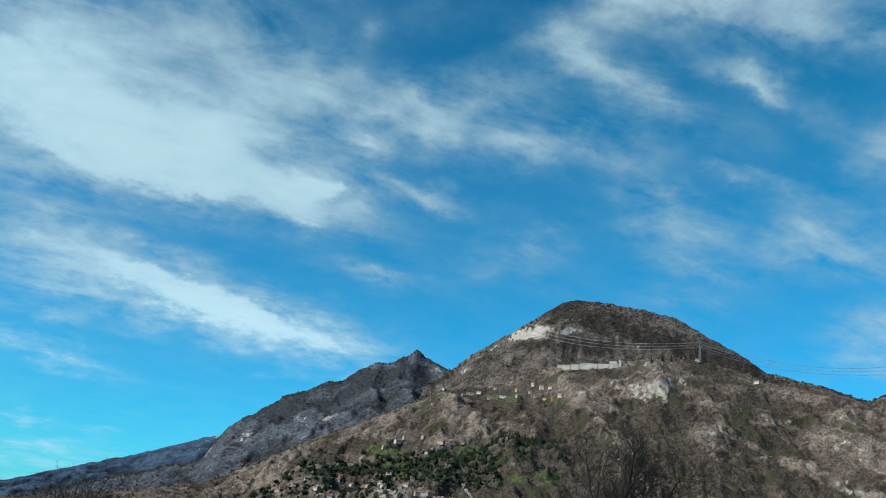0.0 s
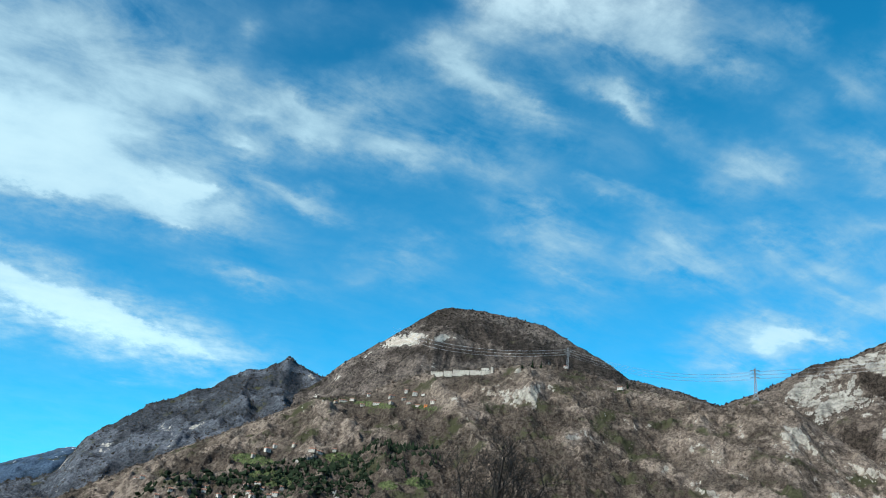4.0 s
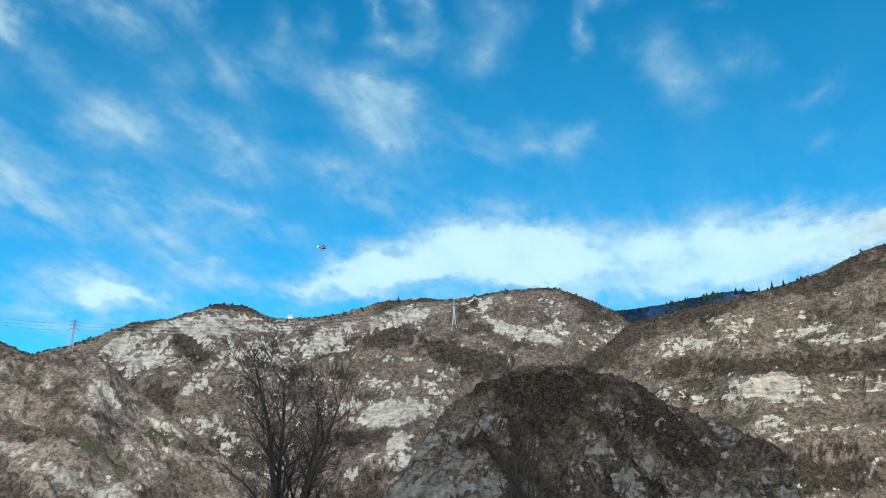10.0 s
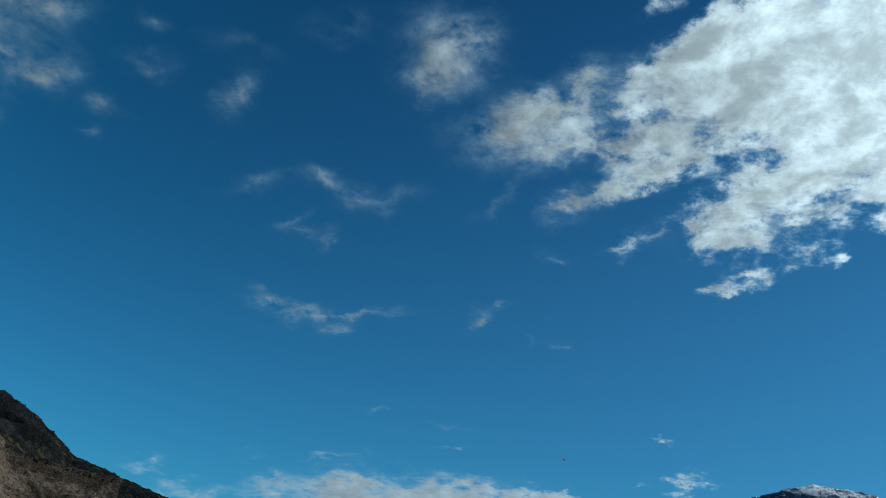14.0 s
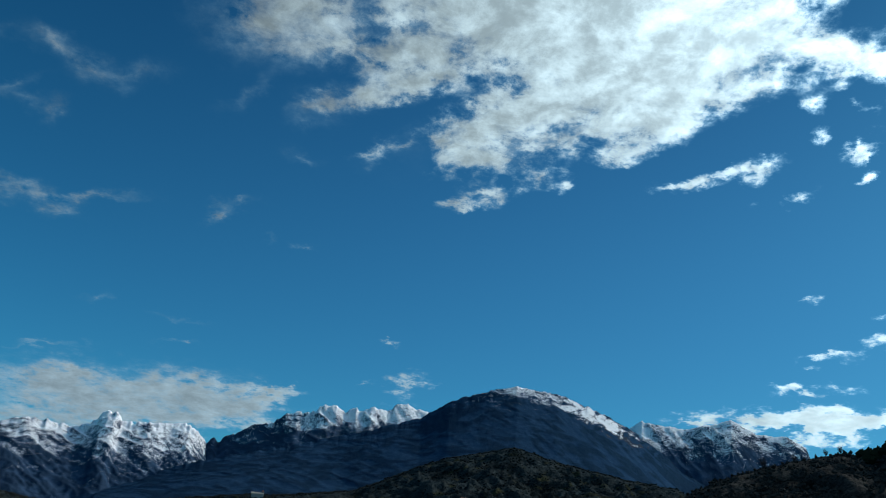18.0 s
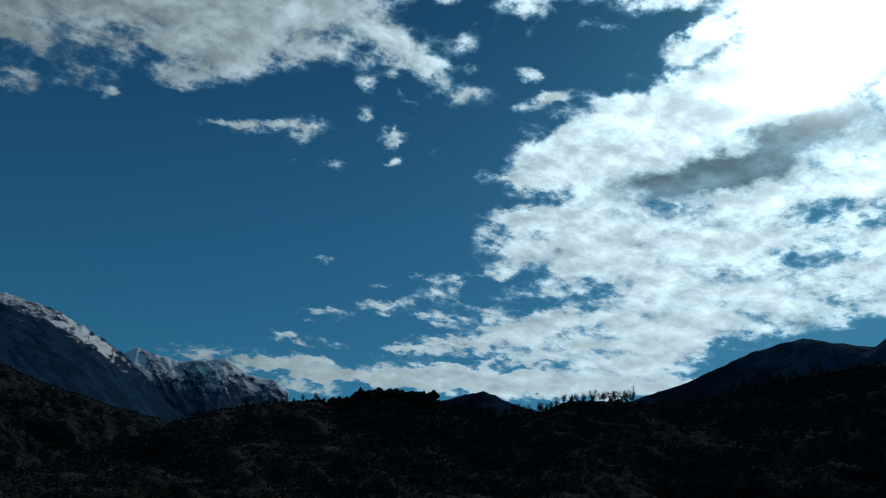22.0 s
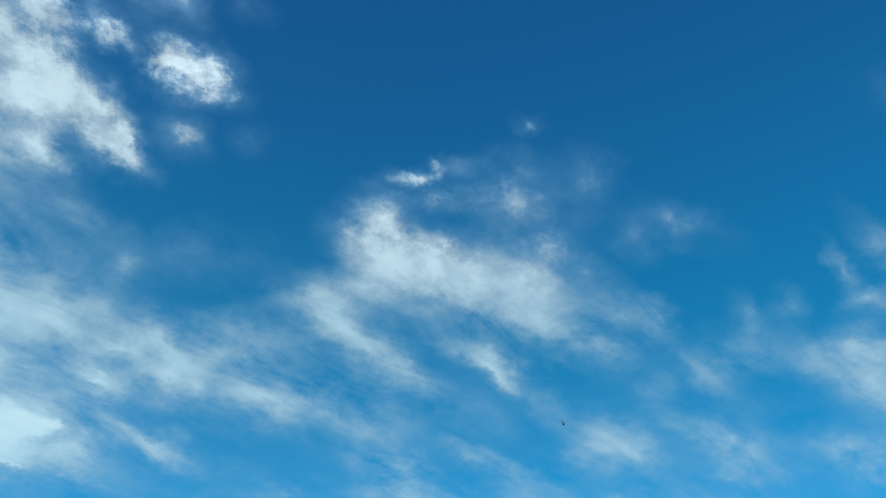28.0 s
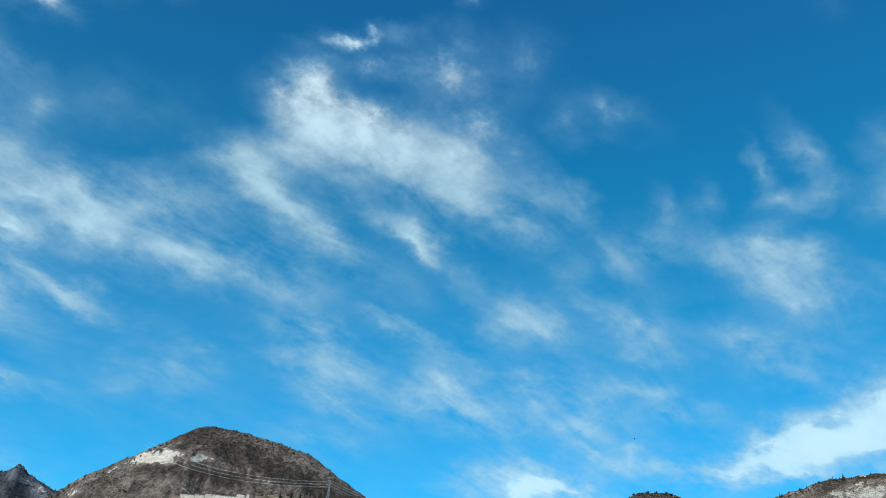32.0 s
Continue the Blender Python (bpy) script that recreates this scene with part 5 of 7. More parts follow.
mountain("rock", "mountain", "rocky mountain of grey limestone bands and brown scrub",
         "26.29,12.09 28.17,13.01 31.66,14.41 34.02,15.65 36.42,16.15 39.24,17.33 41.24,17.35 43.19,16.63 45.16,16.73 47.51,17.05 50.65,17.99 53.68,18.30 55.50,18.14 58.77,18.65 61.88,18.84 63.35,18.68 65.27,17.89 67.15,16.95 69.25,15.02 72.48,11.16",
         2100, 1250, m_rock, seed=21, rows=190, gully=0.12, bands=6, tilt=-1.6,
         crags=((39.8, 17.2, 2.28, 0.31, -4, -1.8), (34, 15.7, 2.30, 0.54, 22, -1.6), (37.6, 14.5, 1.52, 0.77, -41, -1.6), (34, 13.7, 1.91, 0.84, -5, 0.61),
                (34.4, 13, 1.53, 0.57, -20, 0.5), (38, 16, 2.29, 0.54, 9, 0.5), (40.8, 16.1, 1.71, 0.69, -2, 0.61), (43.6, 16, 1.50, 0.84, -13, 0.55),
                (42, 16.7, 0.95, 0.38, -2, 0.44), (37.6, 15.3, 1.15, 0.38, -11, 0.39), (46.6, 15.7, 0.74, 0.83, -3, 0.55), (44.7, 15.4, 0.75, 0.53, -3, 0.39),
                (38.7, 12.6, 1.53, 0.53, 44, 0.55), (37.9, 11.4, 1.14, 0.38, 34, 0.5), (41.1, 14.2, 1.90, 0.53, 28, 0.5), (41.1, 13.3, 1.69, 0.34, -17, 0.44),
                (42.7, 14, 1.12, 0.38, -12, 0.39), (39.5, 11, 1.13, 0.34, -1, 0.33), (37.9, 9.9, 1.13, 0.30, -1, 0.33), (40.5, 7.7, 1.50, 0.66, 38, 0.5),
                (39.7, 5.9, 1.11, 1.29, 58, 0.5), (41.5, 5.1, 1.83, 1.09, -1, 0.55), (40.4, 3.7, 1.83, 0.71, -0, 0.5), (43, 4, 1.45, 0.71, -1, 0.44),
                (42.7, 6.6, 1.30, 0.51, 19, 0.33), (50.5, 12.5, 1.23, 0.59, -19, 0.9), (48.9, 10.8, 2.14, 0.51, 2, 1), (51.4, 10.6, 1.74, 0.73, -3, 1),
                (49.9, 10, 2.12, 0.51, 2, 0.9), (53.2, 10.9, 1.36, 0.58, -14, 0.8), (54.7, 11.9, 1.01, 0.36, -4, 0.6), (52.3, 9.1, 1.37, 0.43, -3, 0.7),
                (48.6, 7, 0.50, 0.29, -2, 0.7), (52.9, 14.2, 0.87, 0.33, 6, 0.4), (52.8, 17.1, 0.98, 0.37, 3, 0.9), (47.4, 15.9, 1.82, 0.30, -3, 0.4),
                (57.9, 17.7, 0.70, 0.47, 54, 0.7), (55, 17.1, 0.34, 0.44, -6, 0.5), (56.8, 17.4, 0.47, 0.29, -7, 0.5), (60, 17.9, 0.33, 0.55, -40, 0.6),
                (59.1, 16.5, 1.45, 0.21, -18, 0.9), (61.7, 15.6, 1.55, 0.21, -24, 0.8), (61.4, 16, 1.86, 0.14, -21, 0.7), (62.9, 15.3, 0.91, 0.17, -21, 0.8),
                (59.7, 15.7, 0.80, 0.18, -18, 0.6), (53.3, 15.1, 0.69, 0.37, -5, 0.7), (47.6, 12.7, 1.09, 0.45, -3, 0.6), (47.1, 11.2, 0.73, 0.52, -2, 0.6),
                (45.3, 12.4, 1.47, 0.45, -2, 0.28), (44.8, 10.5, 1.47, 0.74, -2, 0.28), (50.2, 4.6, 2.40, 1.76, -1, -1.8), (50.7, 6.7, 1.73, 0.71, -2, -1.4),
                (48.3, 13, 1.08, 0.37, -3, -1.1), (55.7, 14.3, 2.98, 0.90, -16, -1.3), (51.2, 15.4, 2.81, 0.74, -4, -1.3), (36.4, 11.1, 1.52, 1.14, -20, -1.1),
                (35.6, 16.8, 2.30, 0.23, 20, -1.6), (48.7, 8.9, 2.13, 0.51, -2, -1.1), (60.3, 15.8, 2.24, 0.22, -17, 0.9), (61.8, 15.5, 1.50, 0.22, -20, 0.9),
                (59.1, 16.5, 1.87, 0.18, -15, 0.7), (63, 15.9, 1.13, 0.15, -18, 0.7), (58.2, 17.9, 0.73, 0.45, 54, 0.6), (59.7, 18.2, 0.38, 0.74, -27, 0.6),
                (53.3, 17.2, 0.89, 0.37, 15, 0.9), (65.3, 17.4, 1.89, 0.52, -29, -1.1), (57, 14.2, 2.93, 0.50, -7, -0.7)))
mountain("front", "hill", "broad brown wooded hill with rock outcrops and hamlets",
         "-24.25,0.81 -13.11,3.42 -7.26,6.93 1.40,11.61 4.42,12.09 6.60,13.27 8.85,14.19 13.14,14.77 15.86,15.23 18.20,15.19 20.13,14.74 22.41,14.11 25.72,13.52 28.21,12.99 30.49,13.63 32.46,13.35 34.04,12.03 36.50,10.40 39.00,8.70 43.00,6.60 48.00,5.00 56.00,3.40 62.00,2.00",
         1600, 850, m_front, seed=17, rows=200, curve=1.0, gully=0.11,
         crags=((7.4, 5.0, 5.20, 2.08, 4, -1.6), (13.7, 5.3, 4.35, 2.14, 3, -1.2), (3.9, 5.7, 3.33, 1.37, 4, -1.4), (10.6, 7.3, 2.86, 0.89, 4, -1.0),
                (14.8, 12.9, 2.06, 0.65, 5, 0.9), (16.2, 13.1, 0.42, 1.09, 4, 0.7), (11.4, 12.5, 0.82, 0.35, 5, 0.6), (19.1, 10.7, 1.07, 0.51, 3, 0.8),
                (20.0, 11.1, 0.64, 0.92, 3, 0.5), (21.5, 10.1, 1.84, 0.32, -26, 0.9), (23.4, 9.4, 1.48, 0.33, -26, 0.9), (26.5, 8.1, 2.61, 0.44, -28, 0.9),
                (29.5, 6.8, 2.24, 0.51, -32, 1.0), (31.8, 5.7, 1.85, 0.58, -34, 1.0), (34.1, 5.0, 1.29, 1.28, -29, 1.1), (26.9, 10.6, 1.31, 0.37, 11, 0.6),
                (27.9, 10.4, 0.75, 0.30, 1, 0.5), (29.6, 11.4, 0.68, 0.53, -29, 0.8), (32.5, 10.9, 1.52, 0.94, -14, 1.0), (33.3, 11.5, 0.76, 0.53, 0, 0.6),
                (34.4, 11.1, 0.95, 0.30, 0, 0.6), (31.4, 9.9, 1.14, 0.30, 1, 0.5), (25.2, 10.8, 1.11, 0.30, 2, 0.4), (22.5, 11.6, 1.10, 0.30, 2, 0.4),
                (35.6, 9.6, 1.88, 0.68, -25, 0.8), (37.1, 7.9, 1.50, 0.60, -20, 0.8), (35.2, 8.1, 1.50, 0.75, -30, 0.6), (36.3, 6.3, 0.74, 0.92, -30, 0.7),
                (28.7, 9.2, 1.88, 0.44, -24, 0.5), (31.4, 7.9, 1.51, 0.52, -19, 0.6), (32.9, 9.2, 0.95, 0.45, -19, 0.5), (37.5, 9.2, 1.13, 0.37, -20, 0.6),
                (21.4, 7.5, 4.75, 2.14, -18, -1.0), (17.1, 8.1, 5.27, 2.50, 3, -1.0), (23.7, 4.7, 5.46, 2.15, 1, -0.9), (10.1, 10.1, 3.90, 1.38, 5, -0.6),
                (9.8, 3.7, 3.76, 1.65, 2, -1.0), (25.5, 12.8, 3.00, 0.94, 2, -0.5), (29.7, 12.9, 3.04, 0.45, 1, -0.6), (14.1, 4.2, 4.00, 1.70, 2, -0.9),
                (29.6, 4.1, 4.40, 1.07, -29, -0.6), (2.7, 11.6, 1.11, 0.18, 7, 0.5), (11.1, 12.8, 1.52, 0.45, 5, 0.5), (14.5, 13.1, 1.51, 0.52, 4, 0.6),
                (18.5, 10.4, 1.46, 0.52, -16, 0.8), (9.2, 8.6, 4.48, 1.28, 5, -0.9), (4.0, 7.4, 3.31, 1.08, 6, -1.0), (-0.6, 6.6, 2.83, 1.07, 16, -0.6),
                (-5.8, 6.3, 3.02, 0.88, 28, -0.7), (14.9, 8.3, 4.44, 1.45, 4, -0.5)))
mountain("spur", "hill", "near rocky spur of grey crags and scrub, coloured dark for cloud shade",
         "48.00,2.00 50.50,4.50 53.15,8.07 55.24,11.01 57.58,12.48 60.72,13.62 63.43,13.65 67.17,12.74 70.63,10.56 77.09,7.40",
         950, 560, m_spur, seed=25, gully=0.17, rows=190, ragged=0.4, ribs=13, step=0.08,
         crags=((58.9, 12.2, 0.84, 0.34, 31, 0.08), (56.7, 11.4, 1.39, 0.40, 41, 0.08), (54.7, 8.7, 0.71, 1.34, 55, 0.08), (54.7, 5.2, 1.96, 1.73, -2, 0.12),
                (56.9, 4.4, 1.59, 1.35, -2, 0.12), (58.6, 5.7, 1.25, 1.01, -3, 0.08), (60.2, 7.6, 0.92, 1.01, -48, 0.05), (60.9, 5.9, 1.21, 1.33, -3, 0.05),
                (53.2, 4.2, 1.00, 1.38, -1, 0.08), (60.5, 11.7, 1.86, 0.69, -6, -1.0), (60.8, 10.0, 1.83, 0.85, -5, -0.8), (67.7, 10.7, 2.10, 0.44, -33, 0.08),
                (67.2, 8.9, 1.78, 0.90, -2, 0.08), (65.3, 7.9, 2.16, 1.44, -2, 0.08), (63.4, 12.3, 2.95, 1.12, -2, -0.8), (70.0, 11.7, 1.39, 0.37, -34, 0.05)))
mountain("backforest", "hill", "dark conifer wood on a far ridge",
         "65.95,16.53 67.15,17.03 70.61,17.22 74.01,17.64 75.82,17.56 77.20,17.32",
         2500, 1900, m_hazy_wood, seed=28, rows=24)
mountain("right", "mountain", "steep brown mountain with pale horizontal limestone cliffs",
         "64.16,13.06 67.83,16.05 71.30,16.72 76.87,17.44 77.70,17.60 80.80,18.20 83.50,19.10 86.10,19.40 88.40,18.70 89.50,18.40 91.50,18.90 93.80,19.30 97.20,19.50 99.00,19.70 101.80,19.40 103.70,18.80 106.20,18.00 107.97,16.95 110.46,15.78 111.13,15.65 115.03,14.75 117.09,14.35 119.75,13.83 125.54,12.60 129.30,12.52 130.91,11.64 132.03,10.64 134.49,9.62 136.87,8.34 136.95,7.92 143.66,7.60",
         1750, 950, m_right, seed=33, rows=210, gully=0.09, bands=6,
         crags=((76.9, 6.4, 4.64, 1.35, -3, -1.2), (70.3, 7.7, 3.42, 1.77, -2, -1.0), (80.3, 7.5, 2.41, 0.67, -4, -0.6),
                (72.0, 14.5, 2.43, 0.59, 5, 1.1), (70.4, 14.1, 1.13, 0.37, 19, 0.9), (75.1, 15.2, 1.50, 0.51, 23, 0.6), (78.9, 14.5, 1.83, 0.51, 7, 1.0),
                (80.7, 13.9, 1.79, 0.36, -3, 0.9), (84.7, 14.1, 1.88, 0.50, -14, 1.0), (86.8, 13.5, 2.33, 0.49, -13, 1.1), (88.9, 13.3, 1.31, 0.49, -10, 1.0),
                (88.3, 16.2, 1.02, 0.77, -69, 0.6), (86.5, 16.3, 0.69, 0.36, -5, 0.7), (91.4, 17.6, 1.36, 0.48, 24, 1.0), (93.5, 17.7, 1.29, 0.48, 8, 1.0),
                (95.0, 16.8, 1.24, 0.34, -3, 1.0), (97.2, 17.9, 0.91, 0.30, 2, 0.8), (96.1, 17.7, 1.23, 0.20, 2, 0.6), (94.0, 13.9, 3.30, 1.36, -12, 1.2),
                (92.8, 12.6, 1.86, 0.67, -6, 1.0), (95.7, 13.0, 1.19, 1.33, -7, 1.1), (91.5, 14.8, 0.95, 0.70, -39, 0.8), (75.3, 11.5, 1.46, 0.50, -1, 0.6),
                (74.2, 11.9, 0.74, 0.54, -1, 0.5), (77.1, 11.3, 1.45, 0.78, -2, 0.9), (76.4, 12.0, 1.09, 0.43, -2, 0.7), (71.9, 11.0, 0.52, 0.54, -1, 0.6),
                (80.4, 11.0, 0.50, 0.42, -2, 0.7), (83.6, 10.9, 1.38, 0.42, -3, 0.6), (90.7, 10.0, 0.79, 0.50, -4, 0.7), (92.4, 10.8, 1.55, 0.33, -5, 0.8),
                (94.9, 10.6, 1.49, 0.39, -5, 0.9), (85.6, 12.7, 2.03, 0.18, -7, 0.4), (84.1, 17.6, 1.06, 0.15, -5, 0.3), (76.8, 12.9, 8.85, 0.72, -2, -0.9),
                (73.2, 16.7, 4.50, 0.74, 9, -0.8), (82.7, 15.5, 4.22, 0.50, 1, -0.6), (89.6, 14.6, 0.48, 1.71, 15, -1.0), (85.8, 11.5, 3.34, 0.69, -3, -0.6),
                (94.3, 15.5, 2.42, 0.34, -18, -0.9), (83.0, 18.4, 2.87, 0.91, 11, -0.5), (94.3, 18.5, 2.51, 0.28, 0, -0.6), (79.0, 16.8, 1.71, 0.35, 6, 0.4),
                (91.7, 17.3, 2.22, 0.51, 14, 1.0), (94.8, 17.5, 2.24, 0.36, -2, 0.9), (92.6, 16.0, 3.32, 0.90, 7, 1.1), (98.0, 16.1, 3.32, 0.90, -7, 1.1),
                (101.0, 16.4, 3.29, 0.50, -12, 0.9), (96.8, 16.8, 2.23, 0.29, -5, 0.8), (103.3, 15.7, 2.88, 0.50, -16, 0.9), (94.1, 16.7, 4.46, 0.18, 2, -0.8),
                (88.7, 16.2, 0.50, 1.46, 33, -1.0), (107.5, 15.9, 2.11, 0.72, -17, 0.5), (105.7, 17.0, 2.15, 0.29, -17, -0.6), (105.1, 15.8, 1.95, 0.45, -19, 0.5),
                (106.4, 14.7, 1.29, 0.39, -10, 0.5), (104.3, 17.0, 0.97, 0.26, -18, 0.7), (108.3, 12.7, 2.86, 1.00, 10, 0.5), (107.5, 10.9, 2.48, 0.98, 9, 0.5),
                (113.8, 12.5, 2.08, 0.83, -12, 0.5), (114.1, 13.9, 1.77, 0.40, -30, 3.2), (116.5, 12.9, 1.43, 0.84, -36, 3.2), (118.8, 12.3, 1.43, 0.48, -13, 3.2),
                (108.0, 13.6, 2.87, 0.47, 10, -0.8), (108.3, 16.1, 2.39, 0.46, -24, -0.7), (111.2, 14.5, 0.66, 1.38, 10, -0.6), (120.6, 12.7, 1.81, 0.48, -13, -0.8),
                (126.2, 12.3, 3.30, 0.28, 0, -1.0)))
mountain("snowpeak", "mountain", "small snow-covered summit behind the ridge",
         "118.77,13.39 119.73,13.90 120.87,13.72 122.07,13.26 123.85,13.62 125.41,13.30 127.37,12.83 130.10,12.25",
         4400, 3000, m_peak, seed=36, rows=40)
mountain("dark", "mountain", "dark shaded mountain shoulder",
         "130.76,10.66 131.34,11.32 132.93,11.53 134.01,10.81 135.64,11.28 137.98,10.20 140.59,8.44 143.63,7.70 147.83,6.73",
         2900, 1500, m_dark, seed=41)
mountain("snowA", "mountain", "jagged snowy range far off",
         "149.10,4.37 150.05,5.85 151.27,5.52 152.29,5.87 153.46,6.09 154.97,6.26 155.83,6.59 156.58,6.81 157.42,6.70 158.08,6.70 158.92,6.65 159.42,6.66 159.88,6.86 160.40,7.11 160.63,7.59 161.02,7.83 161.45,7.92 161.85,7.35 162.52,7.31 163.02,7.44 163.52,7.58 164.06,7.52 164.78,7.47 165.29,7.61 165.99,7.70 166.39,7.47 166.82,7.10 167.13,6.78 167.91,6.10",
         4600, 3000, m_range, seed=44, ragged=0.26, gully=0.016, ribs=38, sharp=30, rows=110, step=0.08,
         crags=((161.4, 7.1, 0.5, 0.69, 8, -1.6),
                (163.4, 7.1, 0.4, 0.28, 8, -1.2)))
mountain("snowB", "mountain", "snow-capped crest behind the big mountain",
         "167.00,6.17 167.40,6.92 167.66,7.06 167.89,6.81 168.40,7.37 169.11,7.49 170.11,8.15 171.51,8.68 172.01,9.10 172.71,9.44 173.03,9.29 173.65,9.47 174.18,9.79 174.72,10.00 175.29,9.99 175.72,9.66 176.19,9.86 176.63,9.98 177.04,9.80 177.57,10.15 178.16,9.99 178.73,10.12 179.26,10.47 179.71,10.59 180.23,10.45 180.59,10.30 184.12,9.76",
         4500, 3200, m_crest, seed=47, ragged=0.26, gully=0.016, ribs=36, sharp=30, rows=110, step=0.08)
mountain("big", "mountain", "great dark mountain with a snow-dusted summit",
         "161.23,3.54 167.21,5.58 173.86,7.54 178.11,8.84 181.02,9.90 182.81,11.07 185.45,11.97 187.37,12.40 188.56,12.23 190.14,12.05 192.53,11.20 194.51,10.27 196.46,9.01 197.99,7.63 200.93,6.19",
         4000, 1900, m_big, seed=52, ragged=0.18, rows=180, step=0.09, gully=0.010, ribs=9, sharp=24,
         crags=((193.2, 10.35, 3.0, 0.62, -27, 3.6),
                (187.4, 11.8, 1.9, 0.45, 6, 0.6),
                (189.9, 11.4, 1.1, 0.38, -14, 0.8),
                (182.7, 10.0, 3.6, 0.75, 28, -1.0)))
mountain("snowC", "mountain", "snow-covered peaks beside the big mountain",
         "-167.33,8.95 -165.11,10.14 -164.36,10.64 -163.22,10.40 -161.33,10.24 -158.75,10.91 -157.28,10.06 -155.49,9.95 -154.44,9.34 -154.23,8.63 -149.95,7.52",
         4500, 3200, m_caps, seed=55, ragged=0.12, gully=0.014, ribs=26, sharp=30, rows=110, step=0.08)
mountain("foot", "hill", "low wooded foothill in shade with scattered houses",
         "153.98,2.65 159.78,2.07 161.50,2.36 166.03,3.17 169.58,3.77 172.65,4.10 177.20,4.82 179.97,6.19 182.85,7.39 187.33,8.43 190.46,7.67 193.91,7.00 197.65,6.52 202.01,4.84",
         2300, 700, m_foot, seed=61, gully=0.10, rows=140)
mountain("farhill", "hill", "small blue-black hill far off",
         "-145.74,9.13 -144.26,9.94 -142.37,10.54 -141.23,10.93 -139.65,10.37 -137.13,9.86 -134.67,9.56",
         3000, 2000, m_hazy_wood, seed=64, rows=30, gully=0.06)
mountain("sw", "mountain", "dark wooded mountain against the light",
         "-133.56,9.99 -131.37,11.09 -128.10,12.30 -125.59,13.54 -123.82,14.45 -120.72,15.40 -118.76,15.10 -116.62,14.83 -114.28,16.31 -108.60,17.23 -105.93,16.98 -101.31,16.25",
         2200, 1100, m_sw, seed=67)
mountain("forest", "hill", "near backlit hill of bare and evergreen woods",
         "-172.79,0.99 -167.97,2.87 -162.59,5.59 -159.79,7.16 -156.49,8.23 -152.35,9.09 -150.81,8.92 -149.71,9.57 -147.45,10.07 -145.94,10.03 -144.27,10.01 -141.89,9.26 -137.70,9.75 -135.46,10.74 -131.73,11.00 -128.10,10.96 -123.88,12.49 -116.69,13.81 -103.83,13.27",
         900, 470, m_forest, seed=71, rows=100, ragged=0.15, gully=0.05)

# ---- ground ----
ground_mat = slope("valley_ground", (0.06, 0.06, 0.035), (0.11, 0.10, 0.06), ROCK, -0.4, 0.4, grain=3.0)
ring = [0, 3, 8, 20, 50, 120, 250, 420, 700, 1200, 2000, 3200, 4980]
gv, gf = [], []
for r in ring:
    for i in range(96):
        a = 2 * math.pi * i / 96
        gv.append((r * math.sin(a), r * math.cos(a), 0.0))
for j in range(len(ring) - 1):
    for i in range(96):
        q = (i + 1) % 96
        gf.append((j * 96 + i, (j + 1) * 96 + i, (j + 1) * 96 + q, j * 96 + q))
tagged(mesh_object("ground", gv, gf, ground_mat), "flat valley floor of winter grass and fields", "ground", kind="structure")

# ---- helpers for things ----
def part(name, bm, mat, parent=None, label=""):
    me = bpy.data.meshes.new(name)
    bm.to_mesh(me)
    bm.free()
    me.materials.append(mat)
    ob = new(name, me)
    ob.parent = parent
    if label:
        ob["label"] = label
    return ob


def box(bm, x, y, z, sx, sy, sz, m=None, bevel=0.0):
    """A box of full size sx, sy, sz whose middle is x, y, z."""
    r = bmesh.ops.create_cube(bm, size=1, matrix=(m or Matrix()) @ Matrix.Translation((x, y, z)) @ Matrix.Diagonal((sx, sy, sz, 1)))
    if bevel:
        bmesh.ops.bevel(bm, geom=list({e for v in r["verts"] for e in v.link_edges}), offset=bevel, segments=2, affect="EDGES", profile=0.5)


def tube(bm, a, b, ra, rb, n=5):
    """A tapered rod from a to b."""
    a, b = Vector(a), Vector(b)
    q = (b - a).to_track_quat("Z", "Y").to_matrix()
    ends = []
    for c, r in ((a, ra), (b, rb)):
        ends.append([bm.verts.new(c + q @ Vector((r * math.cos(2 * math.pi * i / n), r * math.sin(2 * math.pi * i / n), 0))) for i in range(n)])
    for i in range(n):
        bm.faces.new((ends[0][i], ends[0][(i + 1) % n], ends[1][(i + 1) % n], ends[1][i]))
    bm.faces.new(ends[1])


def thing(name, label, category, m=None, group=""):
    ob = new(name)
    if m is not None:
        ob.matrix_world = m
    return tagged(ob, label, category, group)


# ---- bare trees ----
m_bark = plain("tree_bark", (0.018, 0.016, 0.015), 0.9, 0, 0.4, 8.0, 0.5)


